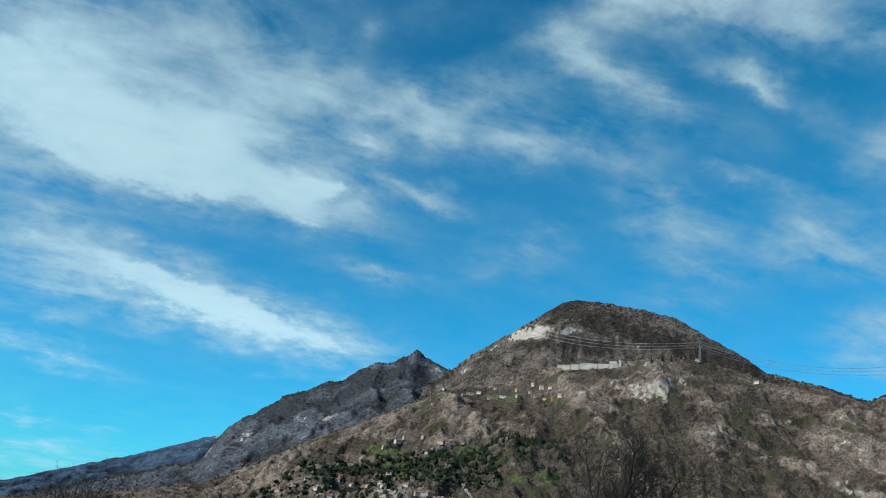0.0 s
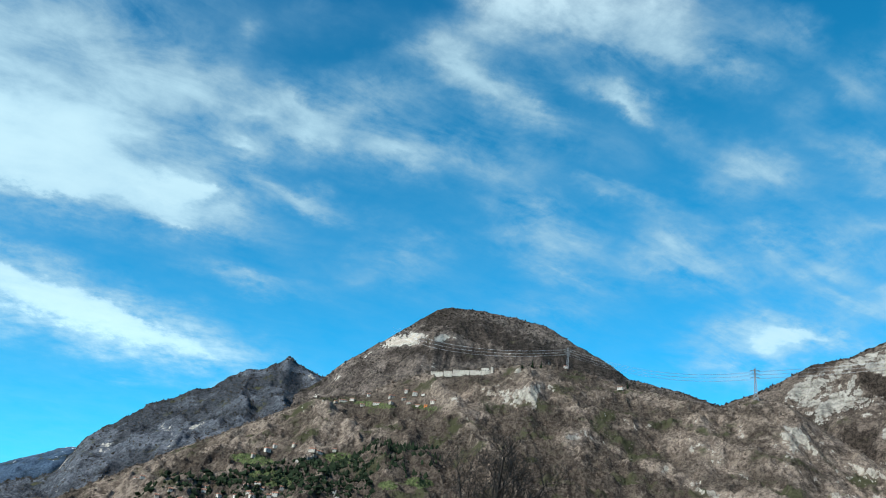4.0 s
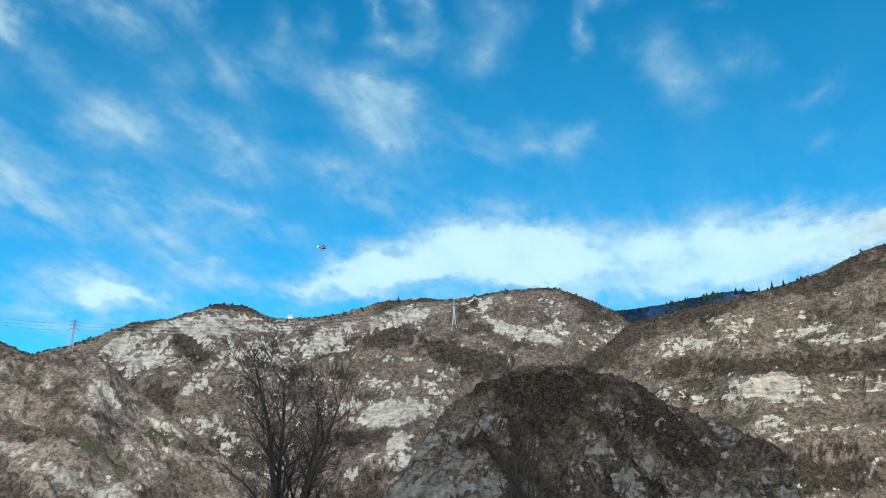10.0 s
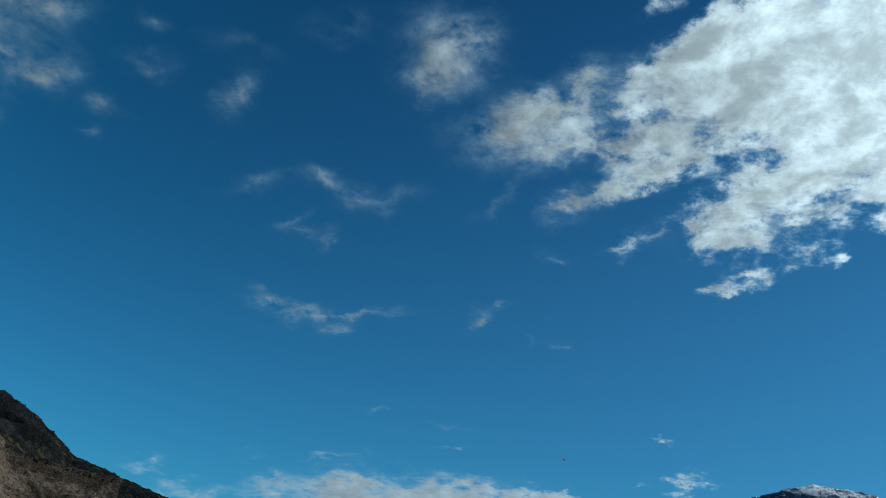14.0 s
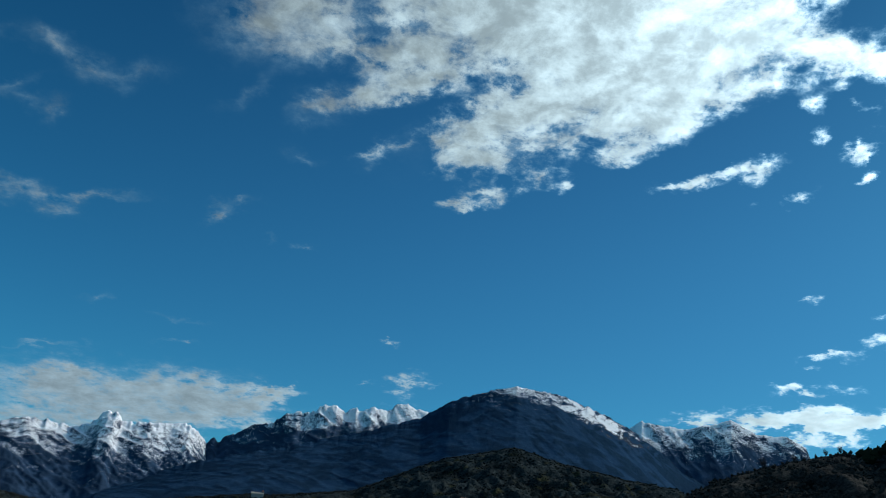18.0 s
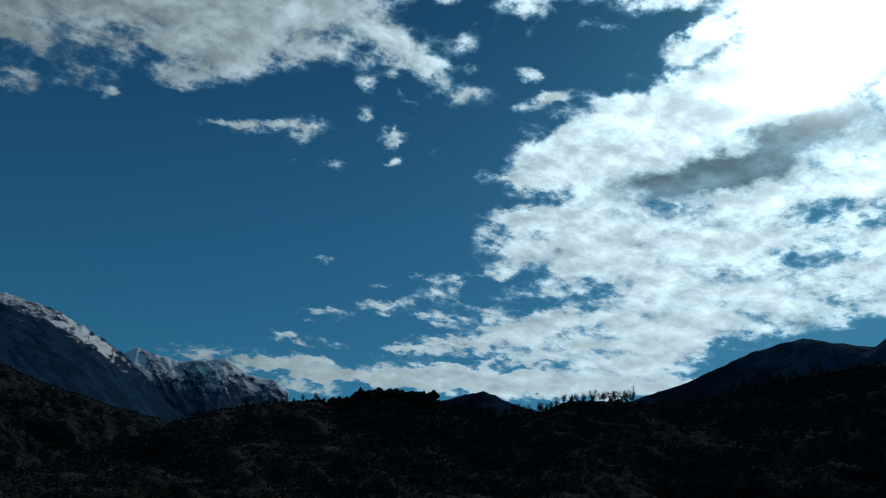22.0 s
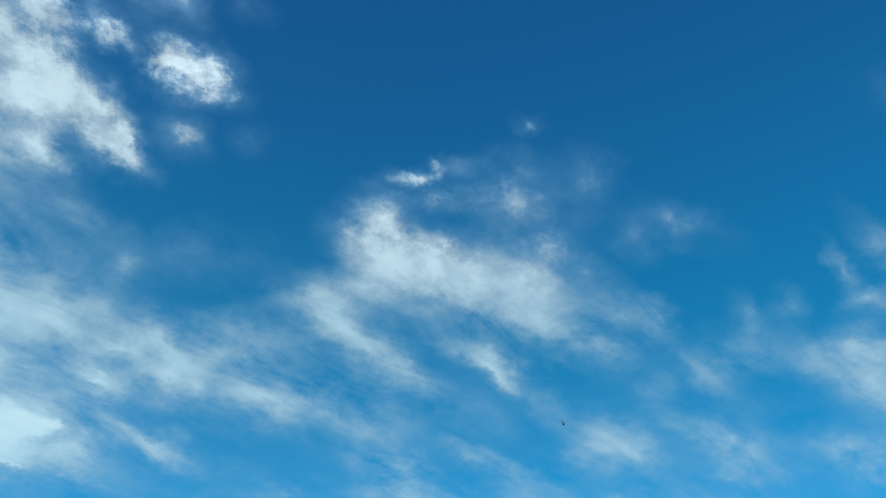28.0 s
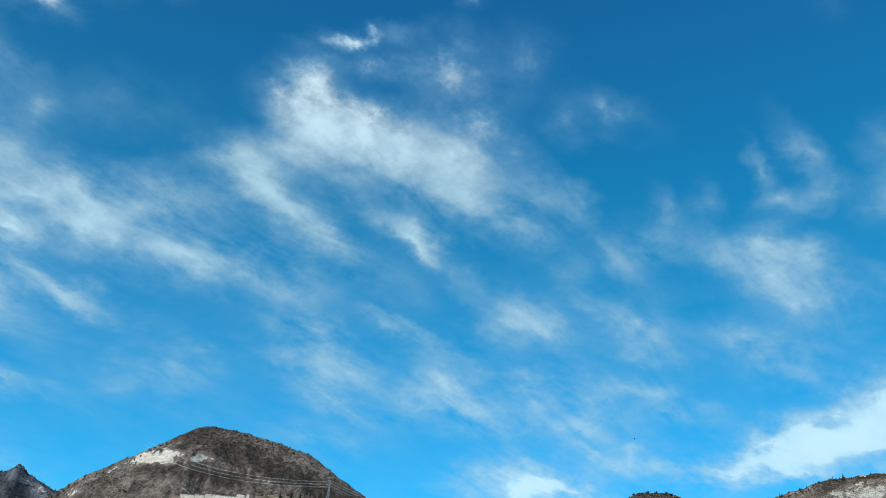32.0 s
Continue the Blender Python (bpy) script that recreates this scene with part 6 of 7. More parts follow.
def grow(rng, start, way, length, radius, level, limbs, twigs, wide=1.0):
    """One limb and what it bears; thick limbs and thin twigs go to separate lists of rods."""
    p, d = Vector(start), Vector(way).normalized()
    bits = (8, 5, 3, 2, 2)[level]
    turn = rng.uniform(0, 6.28)
    for i in range(bits):
        d = (d + Vector((rng.uniform(-1, 1), rng.uniform(-1, 1), rng.uniform(-0.35, 0.6))) * (0.10, 0.18, 0.25, 0.3, 0.3)[level]).normalized()
        q = p + d * length / bits
        r0, r1 = radius * (1 - 0.75 * i / bits), radius * (1 - 0.75 * (i + 1) / bits)
        (limbs if level < 2 else twigs).append((p, q, r0, r1))
        if level < 4 and i > (1 if level == 0 else 0) - 1:
            for _ in range(2 if level == 1 or level == 0 and i % 2 else 1):
                turn += 2.4 + rng.uniform(-0.6, 0.6)
                u = d.orthogonal().normalized()
                side = u * math.cos(turn) + d.cross(u) * math.sin(turn)
                w = (d * rng.uniform(0.55, 0.9) + side * wide * rng.uniform(0.7, 1.0) + Vector((0, 0, 0.15))).normalized()
                grow(rng, q, w, length * (0.36, 0.5, 0.55, 0.6)[level] * rng.uniform(0.7, 1.25) * (1 - 0.45 * i / bits),
                     max(r1 * rng.uniform(0.45, 0.65), 0.004), level + 1, limbs, twigs, wide)
        p = q


def bare_tree(label, az, far, tall, stems, seed, ground_z=0.0, spread=0.35, levels=0, twig=0.008, wide=1.0):
    rng = random.Random(seed)
    h = heading(az, 0)
    ob = thing("bare_tree", label, "tree", pose(h.x * far, h.y * far, ground_z, 0, 0, rng.uniform(0, 360)), "bare winter trees")
    twigs, stems_made = [], []
    trunk = bmesh.new()
    r = tall * 0.0205
    fork = tall * (0.17 if stems > 1 else 0.25)
    tube(trunk, (0, 0, -0.3), (0, 0, 0.25), r * 1.7, r * 1.2, 10)
    tube(trunk, (0, 0, 0.25), (0, 0, fork), r * 1.2, r, 10)
    for i in range(stems):
        a = 2 * math.pi * (i + rng.uniform(-0.3, 0.3)) / stems
        w = Vector((math.cos(a) * spread, math.sin(a) * spread, 1))
        limbs = []
        grow(rng, (0, 0, fork - 0.05), w, tall * rng.uniform(0.66, 0.86), r * 0.82, levels, limbs, twigs, wide)
        bm = bmesh.new()
        for p, q, ra, rb in limbs:
            tube(bm, p, q, ra, rb, 6)
        stems_made.append(bm)
    part("trunk", trunk, m_bark, ob)
    for bm in stems_made:
        part("limb", bm, m_bark, ob)
    # twigs: three-sided rods, laid out at once
    A = np.array([t[0] for t in twigs]); B = np.array([t[1] for t in twigs])
    RA = np.maximum([t[2] for t in twigs], twig); RB = np.maximum([t[3] for t in twigs], twig * 0.75)
    D = B - A
    D /= np.maximum(np.linalg.norm(D, axis=1, keepdims=True), 1e-9)
    U = np.cross(D, (0.31, 0.83, 0.11)); U /= np.linalg.norm(U, axis=1, keepdims=True)
    W = np.cross(D, U)
    V = []
    for c, r in ((A, RA), (B, RB)):
        for k in range(3):
            a = 2 * math.pi * k / 3
            V.append(c + (U * math.cos(a) + W * math.sin(a)) * r[:, None])
    V = np.stack(V, 1).reshape(-1, 3)
    base = np.arange(len(A))[:, None] * 6
    F = np.concatenate([base + np.array(f) for f in ((0, 1, 4, 3), (1, 2, 5, 4), (2, 0, 3, 5))])
    mesh_object("crown", V, F, m_bark, ob)
    return ob


bare_tree("tall bare winter tree with dark forked trunk and open crown", 44.9, 46.0, 12.3, 4, 11, 0.0, 0.27, 0, 0.015, 0.8)
bare_tree("bare winter tree with fine rounded crown", 13.9, 66.0, 12.4, 6, 5, 0.0, 0.36, 0, 0.017, 0.8)
bare_tree("slender bare winter tree with pale upright stems", 60.3, 52.0, 10.0, 4, 23, 0.0, 0.16)

# ---- helicopter ----
m_red = plain("red_paint", (0.30, 0.014, 0.028), 0.3, 0, 0.1, 2.0, 0.0)
m_white = plain("white_paint", (0.75, 0.75, 0.74), 0.35, 0, 0.06, 2.0, 0.0)
m_black = plain("black_paint", (0.02, 0.02, 0.022), 0.4, 0, 0.2, 3.0, 0.0)
m_glass = plain("dark_glass", (0.02, 0.025, 0.03), 0.08, 0, 0.1, 3.0, 0.0)


def loft(bm, sections, n=14):
    """A closed skin through oval sections (x, z, half width, half height)."""
    rings = []
    for x, z, w, h in sections:
        rings.append([bm.verts.new((x, w * math.cos(2 * math.pi * i / n), z + h * math.sin(2 * math.pi * i / n))) for i in range(n)])
    for a, b in zip(rings, rings[1:]):
        for i in range(n):
            bm.faces.new((a[i], a[(i + 1) % n], b[(i + 1) % n], b[i]))
    bm.faces.new(rings[0][::-1]), bm.faces.new(rings[-1])


def helicopter():
    """Nose along +x, its middle at the origin; about ten metres long."""
    ob = thing("helicopter", "red and white rescue helicopter with white tail fin, in flight", "helicopter")
    bm = bmesh.new()
    loft(bm, [(3.9, -0.5, 0.1, 0.1), (3.6, -0.4, 0.55, 0.5), (2.8, -0.2, 0.8, 0.8), (1.6, 0, 0.9, 1.0), (0, 0.05, 0.9, 1.05),
              (-1.4, 0.15, 0.8, 0.9), (-2.3, 0.35, 0.5, 0.55), (-2.8, 0.45, 0.25, 0.3)])
    body = part("fuselage", bm, m_red, ob, "glossy red fuselage")
    bm = bmesh.new()
    box(bm, 0.3, 0, -0.25, 3.0, 1.86, 0.45, None, 0.1)
    part("side_stripe", bm, m_white, ob, "broad white stripe along the cabin")
    bm = bmesh.new()
    loft(bm, [(3.62, -0.2, 0.3, 0.2), (3.1, 0.1, 0.68, 0.55), (2.4, 0.3, 0.8, 0.6), (1.9, 0.4, 0.8, 0.55)])
    part("windscreen", bm, m_glass, ob, "dark windscreen")
    for y in (-0.88, 0.88):
        bm = bmesh.new()
        box(bm, 0.9, y, 0.3, 0.8, 0.1, 0.5, None, 0.04)
        part("window", bm, m_glass, ob)
    bm = bmesh.new()
    loft(bm, [(-2.0, 0.5, 0.4, 0.4), (-3.5, 0.55, 0.24, 0.26), (-5.6, 0.65, 0.16, 0.18)])
    part("tail_boom", bm, m_red, ob)
    bm = bmesh.new()
    loft(bm, [(1.1, 1.05, 0.3, 0.15), (0.6, 1.2, 0.55, 0.35), (-0.8, 1.2, 0.5, 0.35), (-1.7, 0.95, 0.25, 0.2)])
    part("engine_cowling", bm, m_red, ob)
    fin = bmesh.new()
    box(fin, -5.9, 0, 1.1, 0.9, 0.14, 1.9, Matrix.Shear("XY", 4, (0, 0)) , 0.05)
    fin = part("tail_fin", fin, m_white, ob, "white tail fin")
    bm = bmesh.new()
    box(bm, -5.0, 0, 0.7, 0.6, 2.4, 0.08, None, 0.03)
    part("tailplane", bm, m_white, ob)
    for y in (-1.2, 1.2):
        bm = bmesh.new()
        box(bm, -5.0, y, 0.8, 0.7, 0.06, 0.9, None, 0.02)
        part("end_plate", bm, m_white, ob)
    mast = bmesh.new()
    tube(mast, (0.2, 0, 1.2), (0.2, 0, 2.0), 0.12, 0.09, 8)
    part("rotor_mast", mast, m_black, ob)
    rotor = new("main_rotor")
    rotor.parent, rotor.location = ob, (0.2, 0, 1.95)
    hub = bmesh.new()
    tube(hub, (0, 0, -0.1), (0, 0, 0.12), 0.3, 0.22, 10)
    part("hub", hub, m_black, rotor)
    for i in range(4):
        bm = bmesh.new()
        box(bm, 2.8, 0, 0.02, 4.9, 0.3, 0.05, Matrix.Rotation(math.pi / 2 * i + 0.3, 4, "Z") @ Matrix.Rotation(-0.03, 4, "Y"), 0.01)
        part("rotor_blade", bm, m_black, rotor)
    tail = bmesh.new()
    tube(tail, (-6.2, 0.1, 1.2), (-6.2, 0.2, 1.2), 0.12, 0.12, 8)
    for i in range(2):
        box(tail, 0, 0, 0, 1.9, 0.04, 0.14, Matrix.Translation((-6.2, 0.24, 1.2)) @ Matrix.Rotation(math.pi / 2 * i + 0.4, 4, "Y"))
    part("tail_rotor", tail, m_black, ob)
    for y in (-1.05, 1.05):
        bm = bmesh.new()
        tube(bm, (-1.9, y, -1.75), (1.9, y, -1.75), 0.07, 0.07, 8)
        tube(bm, (1.9, y, -1.75), (2.4, y, -1.5), 0.07, 0.05, 8)
        skid = part("skid", bm, m_black, ob)
        for x in (-1.0, 1.1):
            bm = bmesh.new()
            tube(bm, (x, y, -1.75), (x, y * 0.55, -0.75), 0.06, 0.06, 6)
            part("skid_strut", bm, m_black, skid)
    return ob


def insect():
    """A small dark fly with two pairs of limbs tucked in, nose along +x."""
    ob = thing("insect", "small dark insect flying past", "insect")
    bm = bmesh.new()
    loft(bm, [(0.0020, 0, 0.0006, 0.0006), (0.0012, 0, 0.0014, 0.0013), (-0.0010, -0.0001, 0.0015, 0.0014), (-0.0034, -0.0003, 0.0011, 0.0010), (-0.0052, -0.0005, 0.0003, 0.0003)], 10)
    part("body", bm, m_black, ob)
    bm = bmesh.new()
    loft(bm, [(0.0036, -0.0002, 0.0004, 0.0004), (0.0030, 0, 0.0010, 0.0009), (0.0021, 0, 0.0008, 0.0008)], 10)
    part("head", bm, m_black, ob)
    for side_ in (-1, 1):
        bm = bmesh.new()
        box(bm, -0.0020, side_ * 0.0018, 0.0013, 0.0060, 0.0018, 0.00012, Matrix.Rotation(side_ * -0.25, 4, "Z"))
        part("wing", bm, m_glass, ob, "thin dark wing")
        for x in (-0.0008, 0.0006):
            bm = bmesh.new()
            tube(bm, (x, side_ * 0.0008, -0.0008), (x - 0.0010, side_ * 0.0018, -0.0020), 0.00015, 0.0001, 5)
            part("leg", bm, m_black, ob)
    return ob


flyer = helicopter()
fly = insect()

# ---- scrub and woods on the slopes ----
def leafy(name, lo, hi):
    """Brush that varies from clump to clump."""
    m, t, b = material(name, 0.95)
    b.inputs["Specular IOR Level"].default_value = 0.0
    geo = mnode(t, "ShaderNodeNewGeometry")
    n = mnoise(t, geo.outputs["Position"], 0.9, 3)
    f = mmath(t, "MULTIPLY_ADD", n, 0.5, mmath(t, "MULTIPLY", geo.outputs["Random Per Island"], 0.6))
    plug(b, "Base Color", mmix(t, f, c4(lo), c4(hi)))
    return m


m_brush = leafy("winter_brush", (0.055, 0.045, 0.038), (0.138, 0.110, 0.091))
# three darker copies of the brush, with shade put into the colour
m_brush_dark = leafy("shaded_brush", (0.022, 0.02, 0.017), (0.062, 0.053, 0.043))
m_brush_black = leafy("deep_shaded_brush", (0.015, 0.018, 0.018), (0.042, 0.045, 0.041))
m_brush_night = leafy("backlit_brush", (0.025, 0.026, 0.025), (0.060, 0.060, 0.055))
m_pine = leafy("conifer_needles", (0.008, 0.014, 0.009), (0.026, 0.038, 0.021))


def brush(key, label, count, size, mat, seed, lo=0.05, hi=1.0, tall=1.0, a0=None, a1=None, max_rib=0.25, pointed=False):
    """Clumps of scrub strewn over a hill's visible side: uneven little six-sided tufts in one mesh."""
    rng = np.random.default_rng(seed)
    az, s, P, rib = HILLS[key]
    n, w = P.shape[:2]
    j0 = 0 if a0 is None else int(np.searchsorted(az, a0))
    j1 = w - 1 if a1 is None else int(np.searchsorted(az, a1)) - 1
    i = (lo + (hi - lo) * rng.random(count) ** 0.8) * (n - 1.001)
    j = j0 + rng.random(count) * (j1 - j0 - 0.001)
    ii, jj = i.astype(int), j.astype(int)
    fi, fj = (i - ii)[:, None], (j - jj)[:, None]
    C = (P[ii, jj] * (1 - fj) + P[ii, jj + 1] * fj) * (1 - fi) + (P[ii + 1, jj] * (1 - fj) + P[ii + 1, jj + 1] * fj) * fi
    rise = P[ii + 1, jj, 2] - P[ii, jj, 2]
    run = np.hypot(P[ii + 1, jj, 0] - P[ii, jj, 0], P[ii + 1, jj, 1] - P[ii, jj, 1])
    keep = (rise < run * 1.5 + 1.0) & (C[:, 2] > 0) & (rib[ii, jj] + 0.25 * rng.random(count) < max_rib)
    C = C[keep]
    m = len(C)
    far = np.hypot(C[:, 0], C[:, 1])
    r = size * (0.5 + rng.random(m) ** 2 * 1.1) * (far / np.hypot(P[-1, :, 0], P[-1, :, 1]).mean()) ** 0.8
    V = np.zeros((m, 6, 3))
    for k in range(4):
        a = 2 * math.pi * k / 4 + rng.random(m) * 1.2
        q = r * (0.6 + 0.7 * rng.random(m))
        V[:, k] = C + np.stack([np.cos(a) * q, np.sin(a) * q, r * tall * ((0.1 if pointed else 0.25) + 0.45 * rng.random(m) * (not pointed))], -1)
    V[:, 4] = C + np.stack([(rng.random(m) - 0.5) * r * 0.5, (rng.random(m) - 0.5) * r * 0.5, r * tall * (0.8 + 0.6 * rng.random(m))], -1)
    V[:, 5] = C - np.stack([0 * r, 0 * r, r * 0.6], -1)
    base = np.arange(m)[:, None] * 6
    F = np.concatenate([base + np.array((k, (k + 1) % 4, 4)) for k in range(4)] + [base + np.array(((k + 1) % 4, k, 5)) for k in range(4)])
    ob = mesh_object("scrub" if not pointed else "conifer_wood", V.reshape(-1, 3), F, mat, None, False)
    return tagged(ob, label, "vegetation", kind="stuff")


brush("front", "brown leafless scrub and small trees on the hill", 30000, 1.9, m_brush, 1)
brush("rock", "brown leafless scrub between the rock bands", 17000, 2.0, m_brush, 2)
brush("right", "brown leafless scrub on the ledges", 24000, 1.8, m_brush, 3)
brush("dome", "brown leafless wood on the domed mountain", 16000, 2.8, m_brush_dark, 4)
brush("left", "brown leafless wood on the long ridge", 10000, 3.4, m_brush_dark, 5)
brush("spur", "scrub on the rocky spur, its tone darkened for shade", 12000, 1.3, m_brush_dark, 6)
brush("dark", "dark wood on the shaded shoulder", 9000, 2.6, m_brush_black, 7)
brush("foot", "wood on the foothill, shade put into its tone", 24000, 2.6, m_brush_black, 8)
brush("forest", "backlit bare wood on the near hill", 26000, 1.8, m_brush_night, 9, tall=1.3)
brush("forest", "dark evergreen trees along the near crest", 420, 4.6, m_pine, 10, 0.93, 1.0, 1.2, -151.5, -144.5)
brush("backforest", "dark conifers on the far ridge", 3500, 4.5, m_pine, 12, 0.3, 1.0, 2.4, pointed=True)
brush("front", "dark green conifers on the lower hill", 420, 4.0, m_pine, 13, 0.36, 0.5, 1.9, 0.5, 10.5, pointed=True)
brush("front", "dark green trees round the village", 1500, 4.5, m_pine, 14, 0.2, 0.5, 1.3, -10.0, 6.0)

for key, count, size, shade, seed in (("right", 900, 2.6, m_brush_dark, 31), ("rock", 700, 2.6, m_brush_dark, 32), ("dome", 700, 2.6, m_brush_dark, 33), ("front", 700, 2.6, m_brush, 34), ("left", 700, 2.6, m_brush_dark, 35)):
    brush(key, "leafless trees and bushes along the crest", count, size, shade, seed, 0.975, 1.0, 1.5, max_rib=9)

# ---- pylons, masts and cables ----
m_steel = plain("galvanised_steel", (0.24, 0.25, 0.26), 0.5, 0.6, 0.15, 1.0, 0.1)
m_warn = plain("red_and_white_steel", (0.55, 0.40, 0.38), 0.6, 0.0, 0.3, 0.25, 0.1)
m_wire = plain("cable_metal", (0.55, 0.56, 0.58), 0.5, 0.5, 0.1, 1.0, 0.0)


def pylon(name, label, key, az, el0, el1, mat, arms=3, wide=0.13, group="", sink=1.0):
    base = on_hill(key, az, el0)
    flat = Vector((base.x, base.y, 0)).length
    tall = flat * (math.tan(radians(el1)) - math.tan(radians(el0)))
    ob = thing(name, label, "pylon" if arms else "mast", pose(base.x, base.y, base.z - sink, 0, 0, -az), group)
    tall += sink
    thick = max(tall * 0.009, 0.2)
    w0, w1 = tall * wide / 2, tall * 0.018

    def corner(k, z):
        w = w0 + (w1 - w0) * min(z / (tall * 0.72), 1.0)
        return Vector(((1 if k in (0, 3) else -1) * w, (1 if k < 2 else -1) * w, z))

    for k in range(4):
        bm = bmesh.new()
        tube(bm, corner(k, 0), corner(k, tall * 0.72), thick, thick * 0.8, 4)
        tube(bm, corner(k, tall * 0.72), corner(k, tall), thick * 0.8, thick * 0.6, 4)
        part("leg", bm, mat, ob)
    z, i = 0.0, 0
    while z < tall * 0.97:
        nz = z + max(tall * 0.05, (tall - z) * 0.13)
        bm = bmesh.new()
        for k in range(4):
            tube(bm, corner(k, z), corner((k + 1) % 4, min(nz, tall)), thick * 0.55, thick * 0.55, 3)
            tube(bm, corner((k + 1) % 4, z), corner(k, min(nz, tall)), thick * 0.55, thick * 0.55, 3)
        part("bracing", bm, mat, ob)
        z = nz
    tips = []
    for a in range(arms):
        h = tall * (0.70 + 0.11 * a)
        reach = tall * (0.15 - 0.02 * abs(a - 1) * 1.0)
        for side in (-1, 1):
            bm = bmesh.new()
            tube(bm, (0, 0, h), (side * reach, 0, h), thick * 0.8, thick * 0.5, 4)
            tube(bm, (0, 0, h + tall * 0.035), (side * reach, 0, h), thick * 0.6, thick * 0.5, 4)
            arm = part("cross_arm", bm, mat, ob)
            bm = bmesh.new()
            tube(bm, (side * reach, 0, h), (side * reach, 0, h - tall * 0.035), thick * 0.7, thick * 0.7, 5)
            part("insulator", bm, m_steel, arm)
            tips.append(ob.matrix_world @ Vector((side * reach, 0, h - tall * 0.035)))
    return ob, tips


def cable(a, b, sag, r=0.16):
    bm = bmesh.new()
    pts = [a.lerp(b, i / 14) - Vector((0, 0, sag * 4 * (i / 14) * (1 - i / 14))) for i in range(15)]
    rings = []
    side = (b - a).cross(Vector((0, 0, 1))).normalized()
    for p in pts:
        rings.append([bm.verts.new(p + (side * math.cos(k * 2.0944) + Vector((0, 0, math.sin(k * 2.0944)))) * r) for k in range(3)])
    for p, q in zip(rings, rings[1:]):
        for k in range(3):
            bm.faces.new((p[k], p[(k + 1) % 3], q[(k + 1) % 3], q[k]))
    tagged(part("cable", bm, m_wire), "thin overhead power cable strung between pylons", "cable", "power cables")


GP = "power pylons"
_, t_mid = pylon("pylon", "grey steel lattice pylon on the hill crest", "front", 18.35, 15.1, 16.5, m_steel, 3, 0.13, GP)
_, t_sad = pylon("pylon", "grey steel lattice pylon at the saddle", "front", 30.5, 13.5, 15.5, m_steel, 3, 0.13, GP)
_, t_tow = pylon("pylon", "red and white lattice pylon high on the rocky slope", "rock", 55.7, 16.4, 18.0, m_steel, 3, 0.13, GP)
pylon("pylon", "pale lattice pylon on the mountain crest", "right", 101.3, 19.2, 20.6, m_warn, 3, 0.13, GP)
pylon("pylon", "grey lattice pylon on the falling ridge", "right", 115.0, 14.7, 16.1, m_steel, 3, 0.13, GP)
pylon("pylon", "small dark pylon on the wooded crest", "sw", -131.3, 11.0, 12.0, m_steel, 3, 0.13, GP)
pylon("radio_mast", "tall red and white lattice radio mast on the summit", "right", 86.3, 19.1, 21.0, m_warn, 0, 0.15)
pylon("radio_mast", "short lattice radio mast beside the tall one", "right", 84.9, 19.0, 20.2, m_steel, 0, 0.10)
west = EYE + heading(6.0, 16.6) * 2600
east = EYE + heading(65.8, 17.6) * 2350
for k in range(6):
    off = Vector((0, 0, (k // 2 - 1) * 12.0)) + Vector((14.0 * (k % 2), 0, 0))
    cable(west + off, t_mid[k], 26)
    cable(t_mid[k], t_sad[k], 22)
    cable(t_sad[k], t_tow[k], 26)
    cable(t_tow[k], east + off * 0.8, 24)

# ---- houses ----
m_plaster = plain("pale_plaster", (0.46, 0.44, 0.40), 0.8, 0, 0.12, 0.8, 0.2)
m_orange = plain("orange_plaster", (0.62, 0.22, 0.06), 0.8, 0, 0.12, 0.8, 0.2)
m_stone = plain("pale_stone_wall", (0.36, 0.335, 0.29), 0.9, 0, 0.25, 0.6, 0.6)
m_old = plain("weathered_plaster", (0.24, 0.23, 0.21), 0.85, 0, 0.3, 0.5, 0.4)
m_tile = plain("terracotta_roof", (0.26, 0.13, 0.09), 0.85, 0, 0.3, 1.5, 0.5)
m_pane = plain("window_glass", (0.03, 0.035, 0.045), 0.15, 0, 0.1, 2.0, 0.0)


def house(label, at, turn, wide, deep, tall, wall, group="", name="house"):
    ob = thing(name, label, "house", pose(at.x, at.y, at.z, 0, 0, turn), group)
    bm = bmesh.new()
    box(bm, 0, 0, tall / 2 - 1.0, wide, deep, tall + 2.0)
    body = part("wall", bm, wall, ob)
    bm = bmesh.new()
    w, d, h = wide / 2 + 0.5, deep / 2 + 0.6, tall * 0.32 + 0.8
    vs = [bm.verts.new(p) for p in ((-w, -d, tall - 0.2), (w, -d, tall - 0.2), (w, d, tall - 0.2), (-w, d, tall - 0.2), (-w, 0, tall + h), (w, 0, tall + h))]
    for f in ((0, 1, 5, 4), (2, 3, 4, 5), (0, 4, 3), (1, 2, 5), (3, 2, 1, 0)):
        bm.faces.new([vs[i] for i in f])
    roof = part("roof", bm, m_tile, ob, "terracotta tiled roof")
    bm = bmesh.new()
    box(bm, wide * 0.25, 0.6, tall + h * 0.9, 0.7, 0.7, 1.6)
    part("chimney", bm, m_stone, roof)
    for y in (-1, 1):
        for i in range(max(2, int(wide / 4))):
            for k in range(max(1, int(tall / 3))):
                bm = bmesh.new()
                x = -wide / 2 + wide * (i + 0.5) / max(2, int(wide / 4))
                box(bm, x, y * (deep / 2 + 0.02), 1.6 + k * 3.0, 1.0, 0.12, 1.4)
                part("window", bm, m_pane, body)
    return ob


def house_at(key, az, el, label, wide, deep, tall, wall, lean=0, group="hillside houses"):
    return house(label, on_hill(key, az, el), -az + lean, wide * 0.9, deep * 0.9, tall * 0.72, wall, group)


